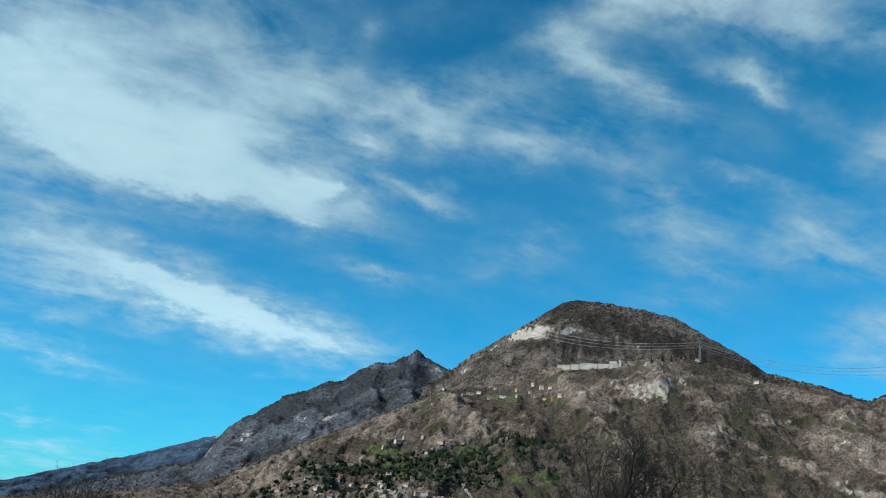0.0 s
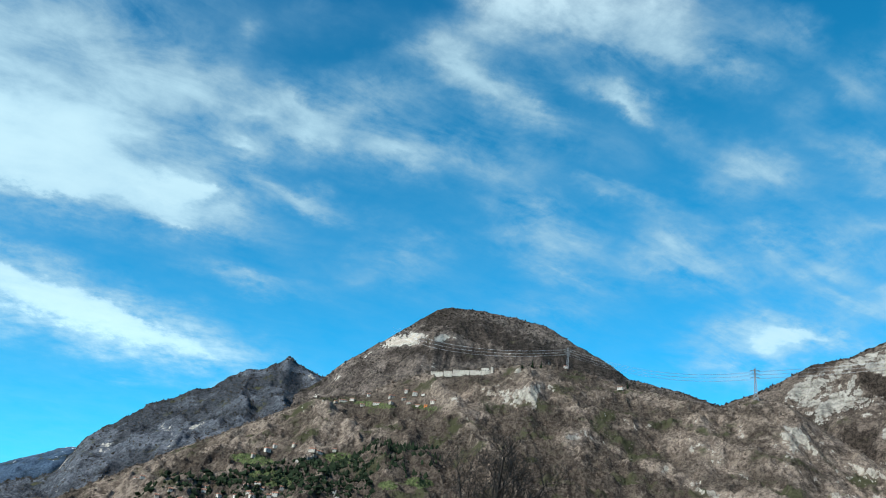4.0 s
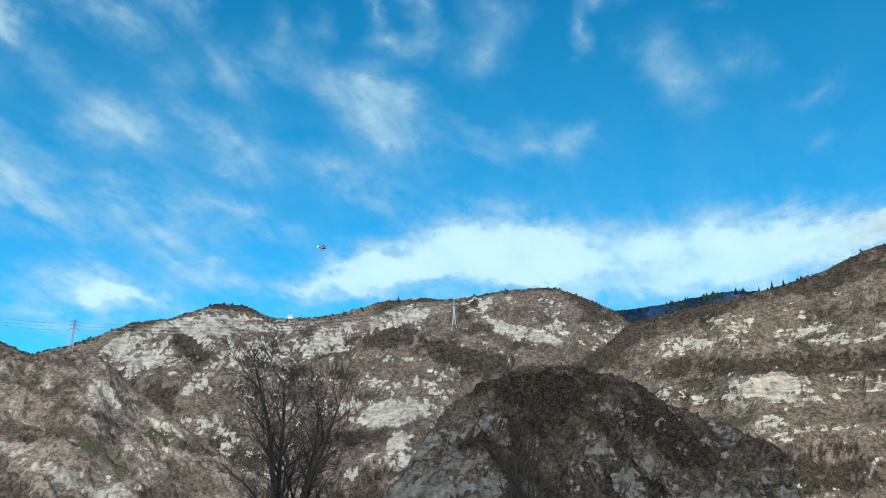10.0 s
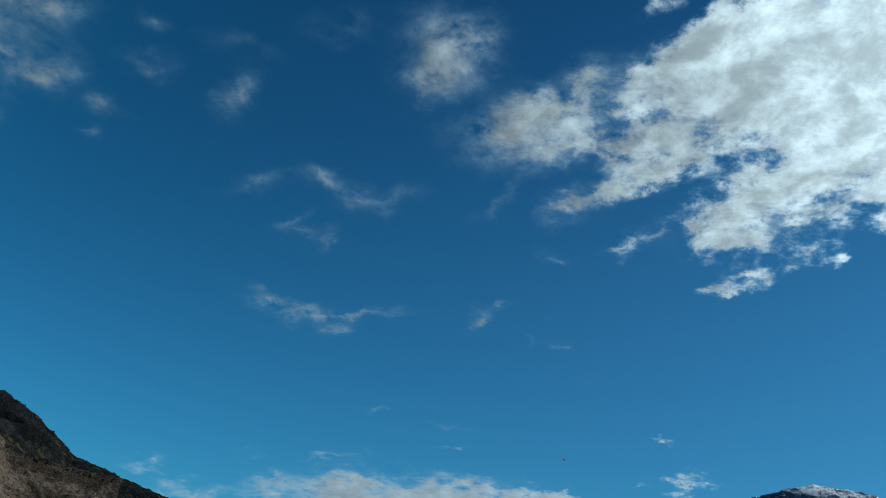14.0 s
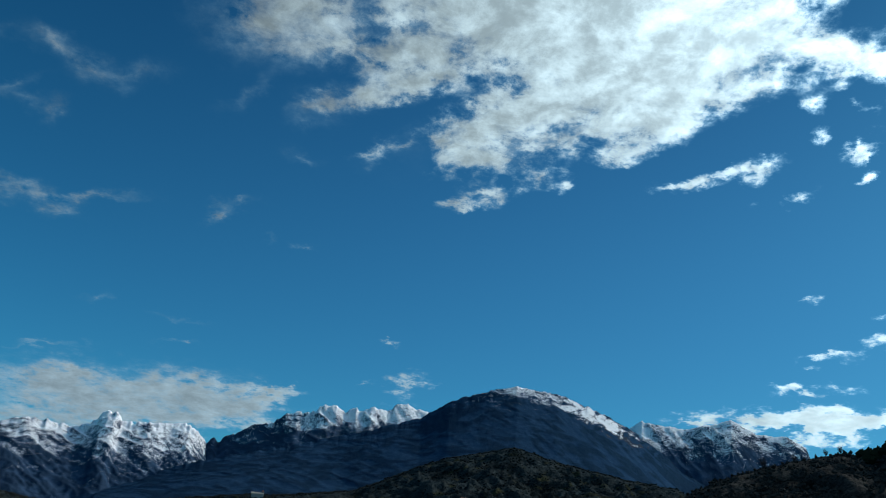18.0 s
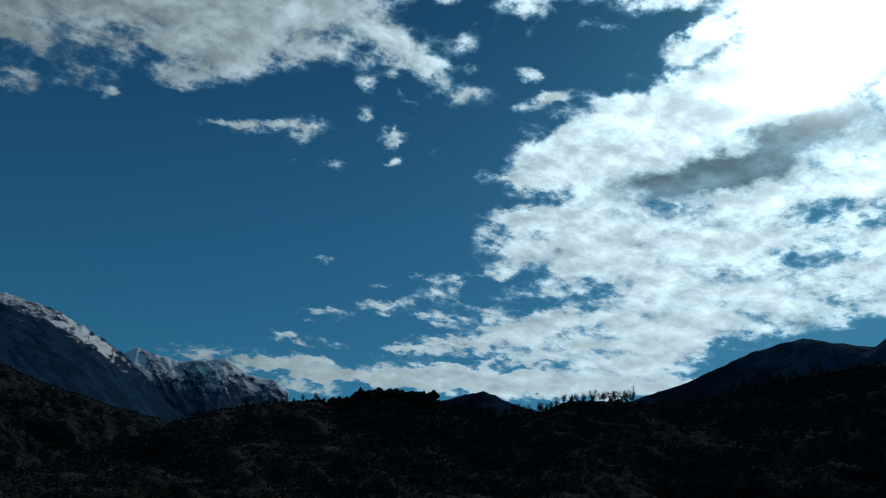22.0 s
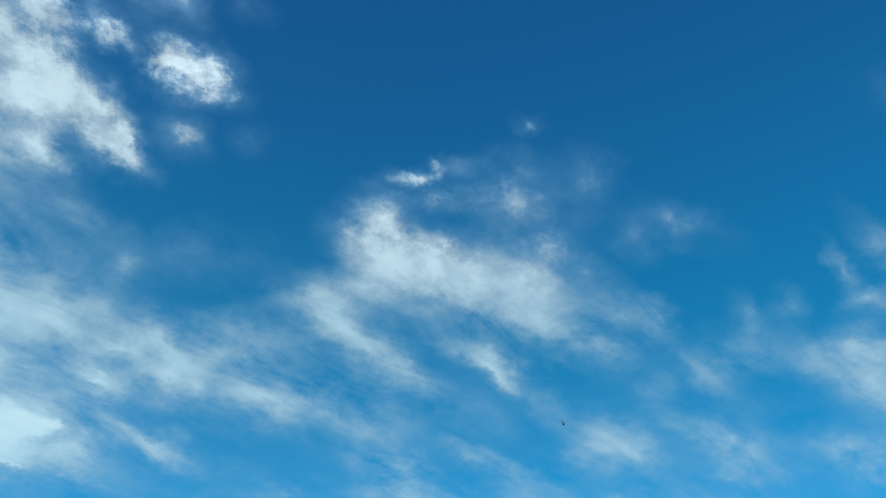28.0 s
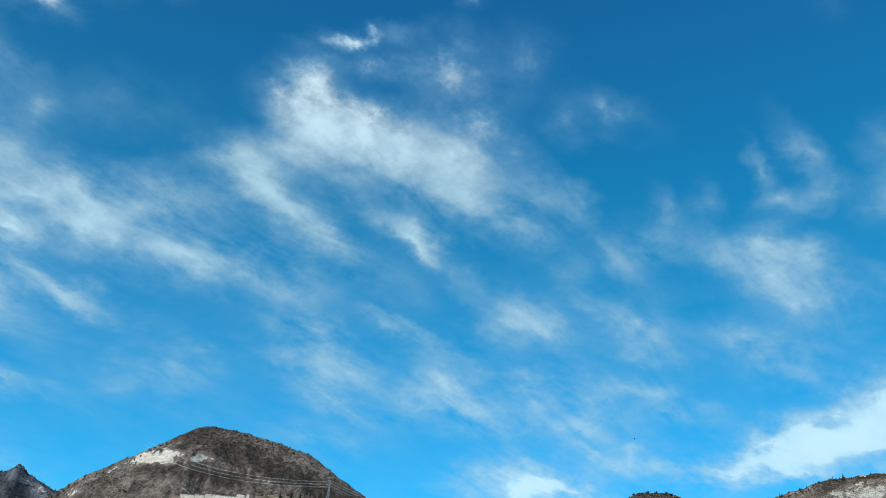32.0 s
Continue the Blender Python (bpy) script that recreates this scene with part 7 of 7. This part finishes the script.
# hamlet on the hill
house_at("front", 3.2, 11.5, "low pale stone farmhouse with tiled roof", 17.0, 7.6, 3.8, m_stone, 10)
house_at("front", 5.4, 11.6, "long white farmhouse on a green terrace", 15.3, 6.8, 3.8, m_plaster, -8)
house_at("front", 4.9, 12.1, "small white house among bare trees", 6.8, 6.0, 4.5, m_plaster, 20)
house_at("front", 8.0, 12.4, "tall white house with tiled roof", 8.5, 6.8, 6.8, m_plaster, 12)
house_at("front", 7.4, 12.4, "narrow white house beside the tall one", 6.0, 6.0, 6.0, m_plaster, -15)
house_at("front", 8.8, 11.8, "orange painted house below the hamlet", 7.6, 6.8, 4.5, m_orange, 5)
house_at("front", 8.2, 11.7, "pale stone house beside the orange one", 9.3, 6.8, 3.4, m_stone, -10)
house_at("front", 18.2, 15.1, "white house on the hill crest", 7.6, 6.0, 4.5, m_plaster, 15)
house_at("front", 21.9, 13.9, "white house with outbuilding near the crest", 10.2, 6.8, 4.5, m_plaster, -20)
house_at("rock", 54.1, 13.2, "lone white hut on the brown slope", 13, 8, 6, m_plaster, 10)
house_at("front", 31.1, 2.6, "low white shed at the foot of the hill", 7.6, 4.2, 2.6, m_plaster, 0)
rng = random.Random(4)
for az, el in ((-2.04, 5.00), (-1.10, 5.34), (-0.30, 5.04), (0.52, 4.68), (1.28, 4.50), (2.14, 4.47), (2.80, 4.38), (-1.21, 3.86), (-0.18, 3.74), (1.06, 3.93), (1.69, 3.97), (-1.75, 4.79), (-0.68, 4.78), (0.00, 5.26), (-1.46, 5.63), (-2.24, 5.40), (2.04, 3.60), (0.83, 3.32), (-0.56, 3.36)):
    house_at("front", az, el, "village house with pale walls and tiled roof", rng.uniform(5, 9), rng.uniform(4.5, 6.5), rng.uniform(2.8, 4.6),
             rng.choice((m_plaster, m_stone, m_old)), rng.uniform(-40, 40), "village houses")
for k in range(16):
    az, el = rng.uniform(-9.0, -1.0), rng.uniform(3.2, 5.2)
    house_at("front", az, el, "village house with pale walls and tiled roof", rng.uniform(5, 9), rng.uniform(4.5, 6), rng.uniform(2.6, 4.0),
             rng.choice((m_plaster, m_stone, m_plaster)), rng.uniform(-40, 40), "village houses")


def terrace(az0, el0, az1, el1, tall=2.4):
    """A dry-stone wall that holds up a terrace, in short blocks along the slope."""
    n = 7
    pts = [on_hill("front", az0 + (az1 - az0) * i / n, el0 + (el1 - el0) * i / n) for i in range(n + 1)]
    ob = thing("terrace_wall", "pale dry-stone terrace wall on the hillside", "wall", Matrix.Translation(pts[0]), "terrace walls")
    for p, q in zip(pts, pts[1:]):
        d = q - p
        bm = bmesh.new()
        m = Matrix.Translation((p + q) / 2 - pts[0]) @ pose(0, 0, 0, 0, 0, math.degrees(math.atan2(d.y, d.x)))
        box(bm, 0, 0, tall * 0.2, Vector((d.x, d.y)).length + 0.8, 1.2, tall * rng.uniform(1.4, 1.9), m, 0.12)
        part("wall_block", bm, m_old, ob)


for spot in ((-1.92, 4.13, -0.29, 4.35), (0.05, 4.18, 3.23, 4.14), (-1.99, 3.71, 0.43, 3.82),
             (-0.12, 3.46, 3.14, 3.74), (-1.27, 3.12, 1.80, 3.19), (1.50, 3.11, 3.42, 3.42),
             (-2.15, 4.53, -0.93, 4.50), (0.59, 4.62, 2.21, 4.47), (0.60, 7.16, 1.95, 7.80),
             (3.29, 5.69, 4.30, 4.58), (2.31, 3.88, 3.41, 4.02), (-0.24, 4.10, 1.31, 4.14)):
    terrace(*spot)
for az, el in ((-0.6, 7.8), (0.2, 8.0), (1.8, 7.9), (-1.4, 7.6), (2.6, 11.4), (3.8, 11.7), (4.3, 11.4), (6.6, 12.3), (7.0, 12.0), (7.8, 12.0), (8.5, 12.2), (6.2, 11.9), (9.2, 12.0), (2.2, 8.2), (3.0, 8.4), (-2.0, 7.2)):
    house_at("front", az + rng.uniform(-0.25, 0.25), el + rng.uniform(-0.2, 0.2), "pale house above the village", rng.uniform(5, 11), rng.uniform(5, 8), rng.uniform(3, 6), rng.choice((m_plaster, m_stone, m_stone)), rng.uniform(-40, 40), "village houses")
for az, el in ((175.9, 3.7), (177.6, 3.5), (177.0, 3.4), (179.7, 3.6), (180.7, 3.8), (181.6, 3.7), (183.4, 4.4), (184.2, 4.5), (186.2, 3.7), (188.7, 4.0), (178.8, 3.2), (182.5, 3.3)):
    house_at("foot", az, el, "far pale house on the foothill", rng.uniform(6, 10), 6, rng.uniform(3.5, 5), m_stone, rng.uniform(-30, 30), "foothill houses")


# old fortress walls on the hill crest
def fortress():
    a, b = on_hill("front", 8.9, 14.0), on_hill("front", 13.3, 14.5)
    mid = (a + b) / 2
    d = b - a
    turn = math.degrees(math.atan2(d.y, d.x))
    ob = thing("fortress", "long pale stone fortress walls with a square tower", "castle", pose(mid.x, mid.y, mid.z, 0, 0, turn))
    n = Vector((d.x, d.y, 0)).length
    for x0, x1, h in ((-0.5, -0.3, 2.2), (-0.29, -0.16, 3), (-0.15, 0.12, 4.5), (0.13, 0.30, 3), (0.31, 0.44, 4)):
        bm = bmesh.new()
        z = (b.z - a.z) * (x0 + x1) / 2
        box(bm, n * (x0 + x1) / 2, 0, z + h / 2 - 4, n * (x1 - x0), 7, h + 8, None, 0.4)
        wall = part("wall", bm, m_stone, ob)
        for i in range(int(n * (x1 - x0) / 5)):
            bm = bmesh.new()
            box(bm, n * x0 + 2.5 + i * 5, -3.55, z + h * 0.6, 0.9, 0.15, 1.6)
            part("window", bm, m_pane, wall)
    bm = bmesh.new()
    box(bm, n * 0.47, 0, (b.z - a.z) * 0.47 + 2, 5, 5, 14, None, 0.4)
    part("tower", bm, m_stone, ob)
    bm = bmesh.new()
    box(bm, n * 0.36, 4, (b.z - a.z) * 0.4 + 4, 14, 8, 8, None, 0.4)
    part("keep", bm, m_stone, ob, "ruined upper wall")


fortress()


def chapel(key, az, el, label, wide, tall):
    p = on_hill(key, az, el)
    ob = thing("chapel", label, "church", pose(p.x, p.y, p.z, 0, 0, -az))
    bm = bmesh.new()
    box(bm, 0, 0, tall * 0.2, wide, wide * 0.5, tall * 0.6, None, 0.2)
    part("nave", bm, m_plaster, ob)
    bm = bmesh.new()
    w, h = wide / 2 + 0.6, tall * 0.5
    vs = [bm.verts.new(q) for q in ((-w, -wide * .3, h), (w, -wide * .3, h), (w, wide * .3, h), (-w, wide * .3, h), (-w, 0, h + 4), (w, 0, h + 4))]
    for f in ((0, 1, 5, 4), (2, 3, 4, 5), (0, 4, 3), (1, 2, 5), (3, 2, 1, 0)):
        bm.faces.new([vs[i] for i in f])
    part("roof", bm, m_stone, ob)
    bm = bmesh.new()
    box(bm, wide * 0.45, 0, tall * 0.4, wide * 0.2, wide * 0.2, tall * 1.0, None, 0.2)
    tower = part("bell_tower", bm, m_plaster, ob)
    bm = bmesh.new()
    bmesh.ops.create_cone(bm, segments=4, radius1=wide * 0.17, radius2=0.1, depth=4, matrix=Matrix.Translation((wide * 0.45, 0, tall * 0.9 + 2)) @ Matrix.Rotation(math.pi / 4, 4, "Z"))
    part("spire", bm, m_tile, tower)


chapel("rock", 44.2, 16.6, "white chapel with a bell tower on the rocky crest", 13, 13)
chapel("foot", 170.9, 3.7, "pale ruined chapel on the dark foothill", 26, 14)
house_at("rock", 52.9, 18.1, "low roofed shelter on the mountain crest", 16, 8, 4, m_stone, 5)

# ---- single trees on the crests ----
def conifer(key, az, el, tall, label):
    p = on_hill(key, az, el)
    ob = thing("conifer", label, "tree", pose(p.x, p.y, p.z - 1.0), "single conifers")
    bm = bmesh.new()
    tube(bm, (0, 0, 0), (0, 0, tall * 0.4), tall * 0.03, tall * 0.02, 6)
    part("trunk", bm, m_bark, ob)
    bm = bmesh.new()
    r = random.Random(int(az * 10))
    for k in range(9):
        z, w = tall * (0.12 + 0.1 * k), tall * 0.24 * (1 - k / 9.5)
        ring_ = [bm.verts.new((math.cos(a) * w * r.uniform(0.6, 1.15), math.sin(a) * w * r.uniform(0.6, 1.15), z - tall * 0.03 * r.random())) for a in [2 * math.pi * i / 9 for i in range(9)]]
        tip = bm.verts.new((0, 0, z + tall * 0.2))
        for i in range(9):
            bm.faces.new((ring_[i], ring_[(i + 1) % 9], tip))
    part("crown", bm, m_pine, ob)


for az, el, tall in ((88.9, 18.4, 17), (96.8, 19.0, 13), (98.8, 19.1, 10), (77.4, 17.6, 15), (78.2, 17.7, 13), (76.6, 17.4, 11), (79.2, 17.8, 10), (82.2, 18.4, 9),
                     (51.8, 18.0, 17), (51.2, 17.9, 15), (47.9, 17.0, 14), (47.2, 16.9, 9), (15.9, 15.0, 16), (16.5, 15.0, 14), (15.2, 14.9, 11), (22.4, 14.0, 12)):
    conifer("front" if az < 30 else "rock" if az < 60 else "right", az, el, tall, "dark conifer standing alone on the mountain crest")

# bare trees along the dark crest
seedling = None
rng = random.Random(8)
crest_az = [-143.0, -152.6, -153.4, -155.2, -157.0] + [-142.0 + 0.34 * k + rng.uniform(-0.2, 0.2) for k in range(32)] + [-129.5 + 0.9 * k + rng.uniform(-0.4, 0.4) for k in range(12)]
for az in crest_az:
    p = on_hill("forest", az, 60)
    if seedling is None:
        seedling = bare_tree("leafless tree standing on the dark wooded crest", 0, 10, 12.5, 5, 31, 0.0, 0.38, 0, 0.022)
        seedling["group"] = "crest trees"
        seedling.matrix_world = pose(p.x, p.y, p.z - 3)
    else:
        k = rng.uniform(0.55, 1.15)
        c = copy_thing(seedling, pose(p.x, p.y, p.z - 3.0 * k, 0, 0, rng.uniform(0, 360)))
        c.scale = (k, k, k)

# low bushes before the slope
for k, (az, far, tall) in enumerate(((36.0, 60, 5.2), (38.0, 64, 4.4), (40.5, 58, 3.6), (48.5, 60, 3.4), (51.0, 58, 4.0), (54.5, 56, 4.4), (63.5, 58, 5.0), (33.5, 70, 4.0), (10.0, 80, 4.4), (5.5, 84, 4.0), (-19.6, 70, 5.2), (-18.4, 74, 4.6), (-21.0, 72, 4.2), (-12.0, 74, 5.8), (-11.0, 70, 4.8))):
    bare_tree("bare brown thicket at the foot of the slope", az, far, tall, 6, 40 + k, 0.0, 0.5, 1)

# ---- road, cars and signs ----
m_asphalt = plain("asphalt", (0.05, 0.05, 0.052), 0.9, 0, 0.2, 0.7, 0.3)
m_tyre = plain("tyre_rubber", (0.02, 0.02, 0.02), 0.9, 0, 0.1, 8.0, 0.1)
m_alloy = plain("wheel_alloy", (0.45, 0.45, 0.46), 0.35, 0.8, 0.1, 4.0, 0.0)
m_navy = plain("dark_car_paint", (0.004, 0.005, 0.008), 0.45, 0.0, 0.1, 2.0, 0.0)
m_silver = plain("silver_car_paint", (0.5, 0.5, 0.52), 0.25, 0.4, 0.05, 2.0, 0.0)
m_lamp = plain("lamp_glass", (0.4, 0.03, 0.03), 0.2, 0, 0.1, 4.0, 0.0)
m_sign = plain("white_sign_face", (0.75, 0.76, 0.76), 0.5, 0, 0.05, 1.0, 0.0)
m_blue = plain("blue_sign_face", (0.03, 0.08, 0.35), 0.5, 0, 0.05, 1.0, 0.0)

ROAD_A, ROAD_B = heading(-176, 0) * 440 + Vector((0, 0, 0.6)), heading(-140, 0) * 300 + Vector((0, 0, 6.0))


def on_road(az):
    """The place where the heading az crosses the road."""
    h, d = heading(az, 0), ROAD_B - ROAD_A
    k = (ROAD_A.y * h.x - ROAD_A.x * h.y) / (d.x * h.y - d.y * h.x)
    return ROAD_A + d * k


bm = bmesh.new()
d = ROAD_B - ROAD_A
box(bm, 0, 0, -4.0, d.length * 1.3, 9, 8.0, None, 0.15)
road = part("road", bm, m_asphalt)
ROAD_TURN = math.degrees(math.atan2(d.y, d.x))
road.matrix_world = Matrix.Translation((ROAD_A + ROAD_B) / 2) @ (d.to_track_quat("X", "Z").to_matrix().to_4x4())
tagged(road, "raised asphalt road along the foot of the dark hill", "road", kind="structure")


def car(label, m, paint, group="cars on the road", tall=1.5):
    """A hatchback, nose along +x, on its wheels at z = 0."""
    ob = thing("car", label, "car", m, group)
    k = tall / 1.5
    bm = bmesh.new()
    side = [(-2.1, 0.35), (-2.15, 0.8), (-1.9, 0.95), (1.0, 0.95), (2.0, 0.8), (2.15, 0.55), (2.1, 0.3)]
    rings = [[bm.verts.new((x, y * (0.9 if abs(x) < 1.9 else 0.8), z * k)) for x, z in side] for y in (-1, -0.96, 0.96, 1)]
    for a, b in zip(rings, rings[1:]):
        for i in range(len(side)):
            q = (i + 1) % len(side)
            bm.faces.new((a[i], a[q], b[q], b[i]))
    bm.faces.new(rings[0][::-1]), bm.faces.new(rings[-1])
    body = part("body", bm, paint, ob)
    bm = bmesh.new()
    prof = [(-2.0, 0.93, 0.84), (-1.7, 1.36, 0.66), (-1.2, 1.47, 0.60), (-0.4, 1.5, 0.58), (0.25, 1.44, 0.60), (1.05, 0.93, 0.84)]
    rows_ = []
    for x, z, w in prof:
        rows_.append([bm.verts.new((x, w * y, (z - 0.05 * abs(y) ** 3 * (z > 1)) * k)) for y in (-1, -0.8, -0.4, 0, 0.4, 0.8, 1)])
    for a, b in zip(rows_, rows_[1:]):
        for i in range(6):
            bm.faces.new((a[i], a[i + 1], b[i + 1], b[i]))
    for s in (0, 6):
        bm.faces.new([r[s] for r in (rows_ if s == 0 else rows_[::-1])])
    cabin = part("roof", bm, paint, ob)
    for f in cabin.data.polygons:
        f.use_smooth = True
    for x, z, w, h, ry, nm in ((-1.88, 1.15, 1.15, 0.34, 55, "rear_window"), (0.68, 1.18, 1.2, 0.55, -58, "windscreen")):
        bm = bmesh.new()
        box(bm, 0, 0, 0, h, w, 0.03, Matrix.Translation((x, 0, z * k)) @ Matrix.Rotation(radians(ry) * -1, 4, "Y"), 0.01)
        part(nm, bm, m_glass, ob)
    for y in (-0.76, 0.76):
        for x in (-0.95, 0.05):
            bm = bmesh.new()
            box(bm, x, y, 1.16 * k, 0.8, 0.06, 0.32, Matrix.Rotation(0, 4, "X"), 0.02)
            part("side_window", bm, m_glass, ob)
        bm = bmesh.new()
        box(bm, 0.85, y * 1.25, 1.0 * k, 0.12, 0.2, 0.13, None, 0.04)
        part("mirror", bm, paint, ob)
        bm = bmesh.new()
        box(bm, -2.12, y * 0.95, 0.78 * k, 0.08, 0.28, 0.2, None, 0.03)
        part("tail_light", bm, m_lamp, ob)
        bm = bmesh.new()
        box(bm, 2.08, y * 0.9, 0.68 * k, 0.08, 0.34, 0.14, None, 0.03)
        part("headlight", bm, m_sign, ob)
        for x in (-1.3, 1.35):
            bm = bmesh.new()
            bmesh.ops.create_cone(bm, cap_ends=True, segments=20, radius1=0.32, radius2=0.32, depth=0.2, matrix=Matrix.Translation((x, y * 1.1, 0.32)) @ Matrix.Rotation(math.pi / 2, 4, "X"))
            wheel = part("wheel", bm, m_tyre, ob)
            bm = bmesh.new()
            bmesh.ops.create_cone(bm, cap_ends=True, segments=16, radius1=0.2, radius2=0.18, depth=0.22, matrix=Matrix.Translation((x, y * 1.1, 0.32)) @ Matrix.Rotation(math.pi / 2, 4, "X"))
            part("rim", bm, m_alloy, wheel)
    bm = bmesh.new()
    tube(bm, (-1.3, 0.25, 1.46 * k), (-1.36, 0.25, 1.52 * k), 0.012, 0.006, 5)
    part("aerial", bm, m_black, ob)
    return ob


h = heading(177.6, 0)
car("parked near-black car with a smooth dark roof", pose(h.x * 7.4, h.y * 7.4, 0, 0, 0, -87.6 + 4), m_navy, "parked cars", 1.66)
for k, (az, paint, say) in enumerate(((-168.7, m_white, "white"), (-166.0, m_white, "white"), (-163.0, m_silver, "silver"), (-159.7, m_navy, "dark"), (-157.4, m_white, "white"),
                                      (-156.0, m_silver, "silver"), (-152.8, m_navy, "dark"), (-150.8, m_white, "white"), (-145.2, m_silver, "silver"))):
    p = on_road(az)
    car("%s car on the raised road, sunlit roof" % say, Matrix.Translation(p) @ pose(0, 0, 0.01, 0, 0, ROAD_TURN + (180 if k % 2 else 0)), paint)


def road_sign(az, wide, tall, up, face, label, rows_=2):
    p = on_road(az)
    ob = thing("road_sign", label, "sign", pose(p.x, p.y, p.z, 0, 0, -az), "road signs")
    for x in (-wide * 0.3, wide * 0.3):
        bm = bmesh.new()
        tube(bm, (x, 0.1, -1), (x, 0.1, up + tall / 2), 0.07, 0.07, 8)
        part("post", bm, m_steel, ob)
    bm = bmesh.new()
    box(bm, 0, 0, up, wide, 0.08, tall, None, 0.02)
    board = part("board", bm, face, ob)
    for i in range(rows_):
        bm = bmesh.new()
        box(bm, 0, -0.05, up + tall * (0.28 - 0.45 * i), wide * 0.7, 0.02, tall * 0.12)
        part("marking", bm, m_blue if face is m_sign else m_sign, board)


road_sign(-170.4, 3.4, 2.8, 4.6, m_silver, "grey back of a road sign on two posts")
road_sign(-163.9, 2.2, 2.4, 4.4, m_sign, "white road sign with unreadable lines")
road_sign(-162.7, 3.6, 3.4, 4.2, m_blue, "blue road sign with unreadable lines")
road_sign(-151.2, 2.4, 4.6, 5.4, m_sign, "white and blue road sign with unreadable lines", 2)
bare_tree("thin pale bare tree beside the road", -165.3, 250, 9.5, 2, 77, 0.0, 0.2)


# ---- what moves ----
def flight(az, el, far):
    return EYE + heading(az, el) * far


FLIGHT = [
    (0.0, 2.0, 9.0, 2600), (6.5, 21.0, 12.5, 1800), (8.0, 24.5, 13.6, 1350), (9.0, 28.7, 14.9, 1050), (9.5, 34.5, 17.4, 860), (10.0, 46.3, 21.5, 680),
    (10.5, 65.6, 27.4, 560), (11.0, 96.7, 31.2, 480), (11.2, 110.5, 30.8, 480), (11.5, 128.4, 28.0, 520), (11.8, 141.6, 24.3, 590),
    (12.4, 157.0, 18.1, 780), (13.0, 164.9, 14.3, 980), (13.5, 169.0, 13.1, 1150), (14.0, 171.8, 12.9, 1300), (16.5, 183.0, 12.2, 2100),
    (19.0, 197.6, 11.0, 2500), (20.0, 204.0, 11.3, 2450), (20.5, 207.1, 12.0, 2400), (21.0, 210.0, 13.0, 2350), (21.5, 213.1, 14.4, 2250), (22.5, 221.0, 21.0, 1500), (23.0, 226.6, 26.5, 1150), (24.2, 253.8, 47.7, 640), (24.5, 267.4, 53.3, 590),
    (25.0, 299.9, 59.2, 560), (25.5, 334.2, 56.4, 590), (26.0, 355.9, 49.3, 680), (26.5, 369.4, 42.2, 800), (28.5, 390.2, 27.4, 1500),
    (32.0, 399.0, 20.7, 2400),
]


def motions():
    rows = []
    spots = [(t, flight(*spot)) for t, *spot in FLIGHT]
    for i, (t, p) in enumerate(spots):
        a, b = spots[max(i - 1, 0)][1], spots[min(i + 1, len(spots) - 1)][1]
        d = b - a
        yaw = math.degrees(math.atan2(d.y, d.x))
        rows.append((t, pose(p.x, p.y, p.z, 0, 12, yaw)))
    walk(flyer, rows)
    # the rotor turns above the mast
    rotor = [c for c in flyer.children if c.name.startswith("main_rotor")][0]
    walk(rotor, [(0.1 * k, pose(0.2, 0, 1.95, 0, 0, 71.0 * k)) for k in range(321)])
    # the insect crosses before the camera, down to the right
    nose = pose(0, 0, 0, 0, 24, -44)
    walk(fly, [(t, Matrix.Translation(p) @ nose) for t, p in (
        (0.0, (-2.0, 2.6, 0.004)), (29.2, (-2.0, 2.6, 0.004)), (29.8, (-0.04, 1.55, 1.5 + 1.16)), (30.0, (0.881, 0.739, 1.5 + 0.798)),
        (30.2, (1.8, -0.1, 1.5 + 0.42)), (30.8, (4.0, -2.2, 0.004)), (32.0, (4.0, -2.2, 0.004)))])


motions()
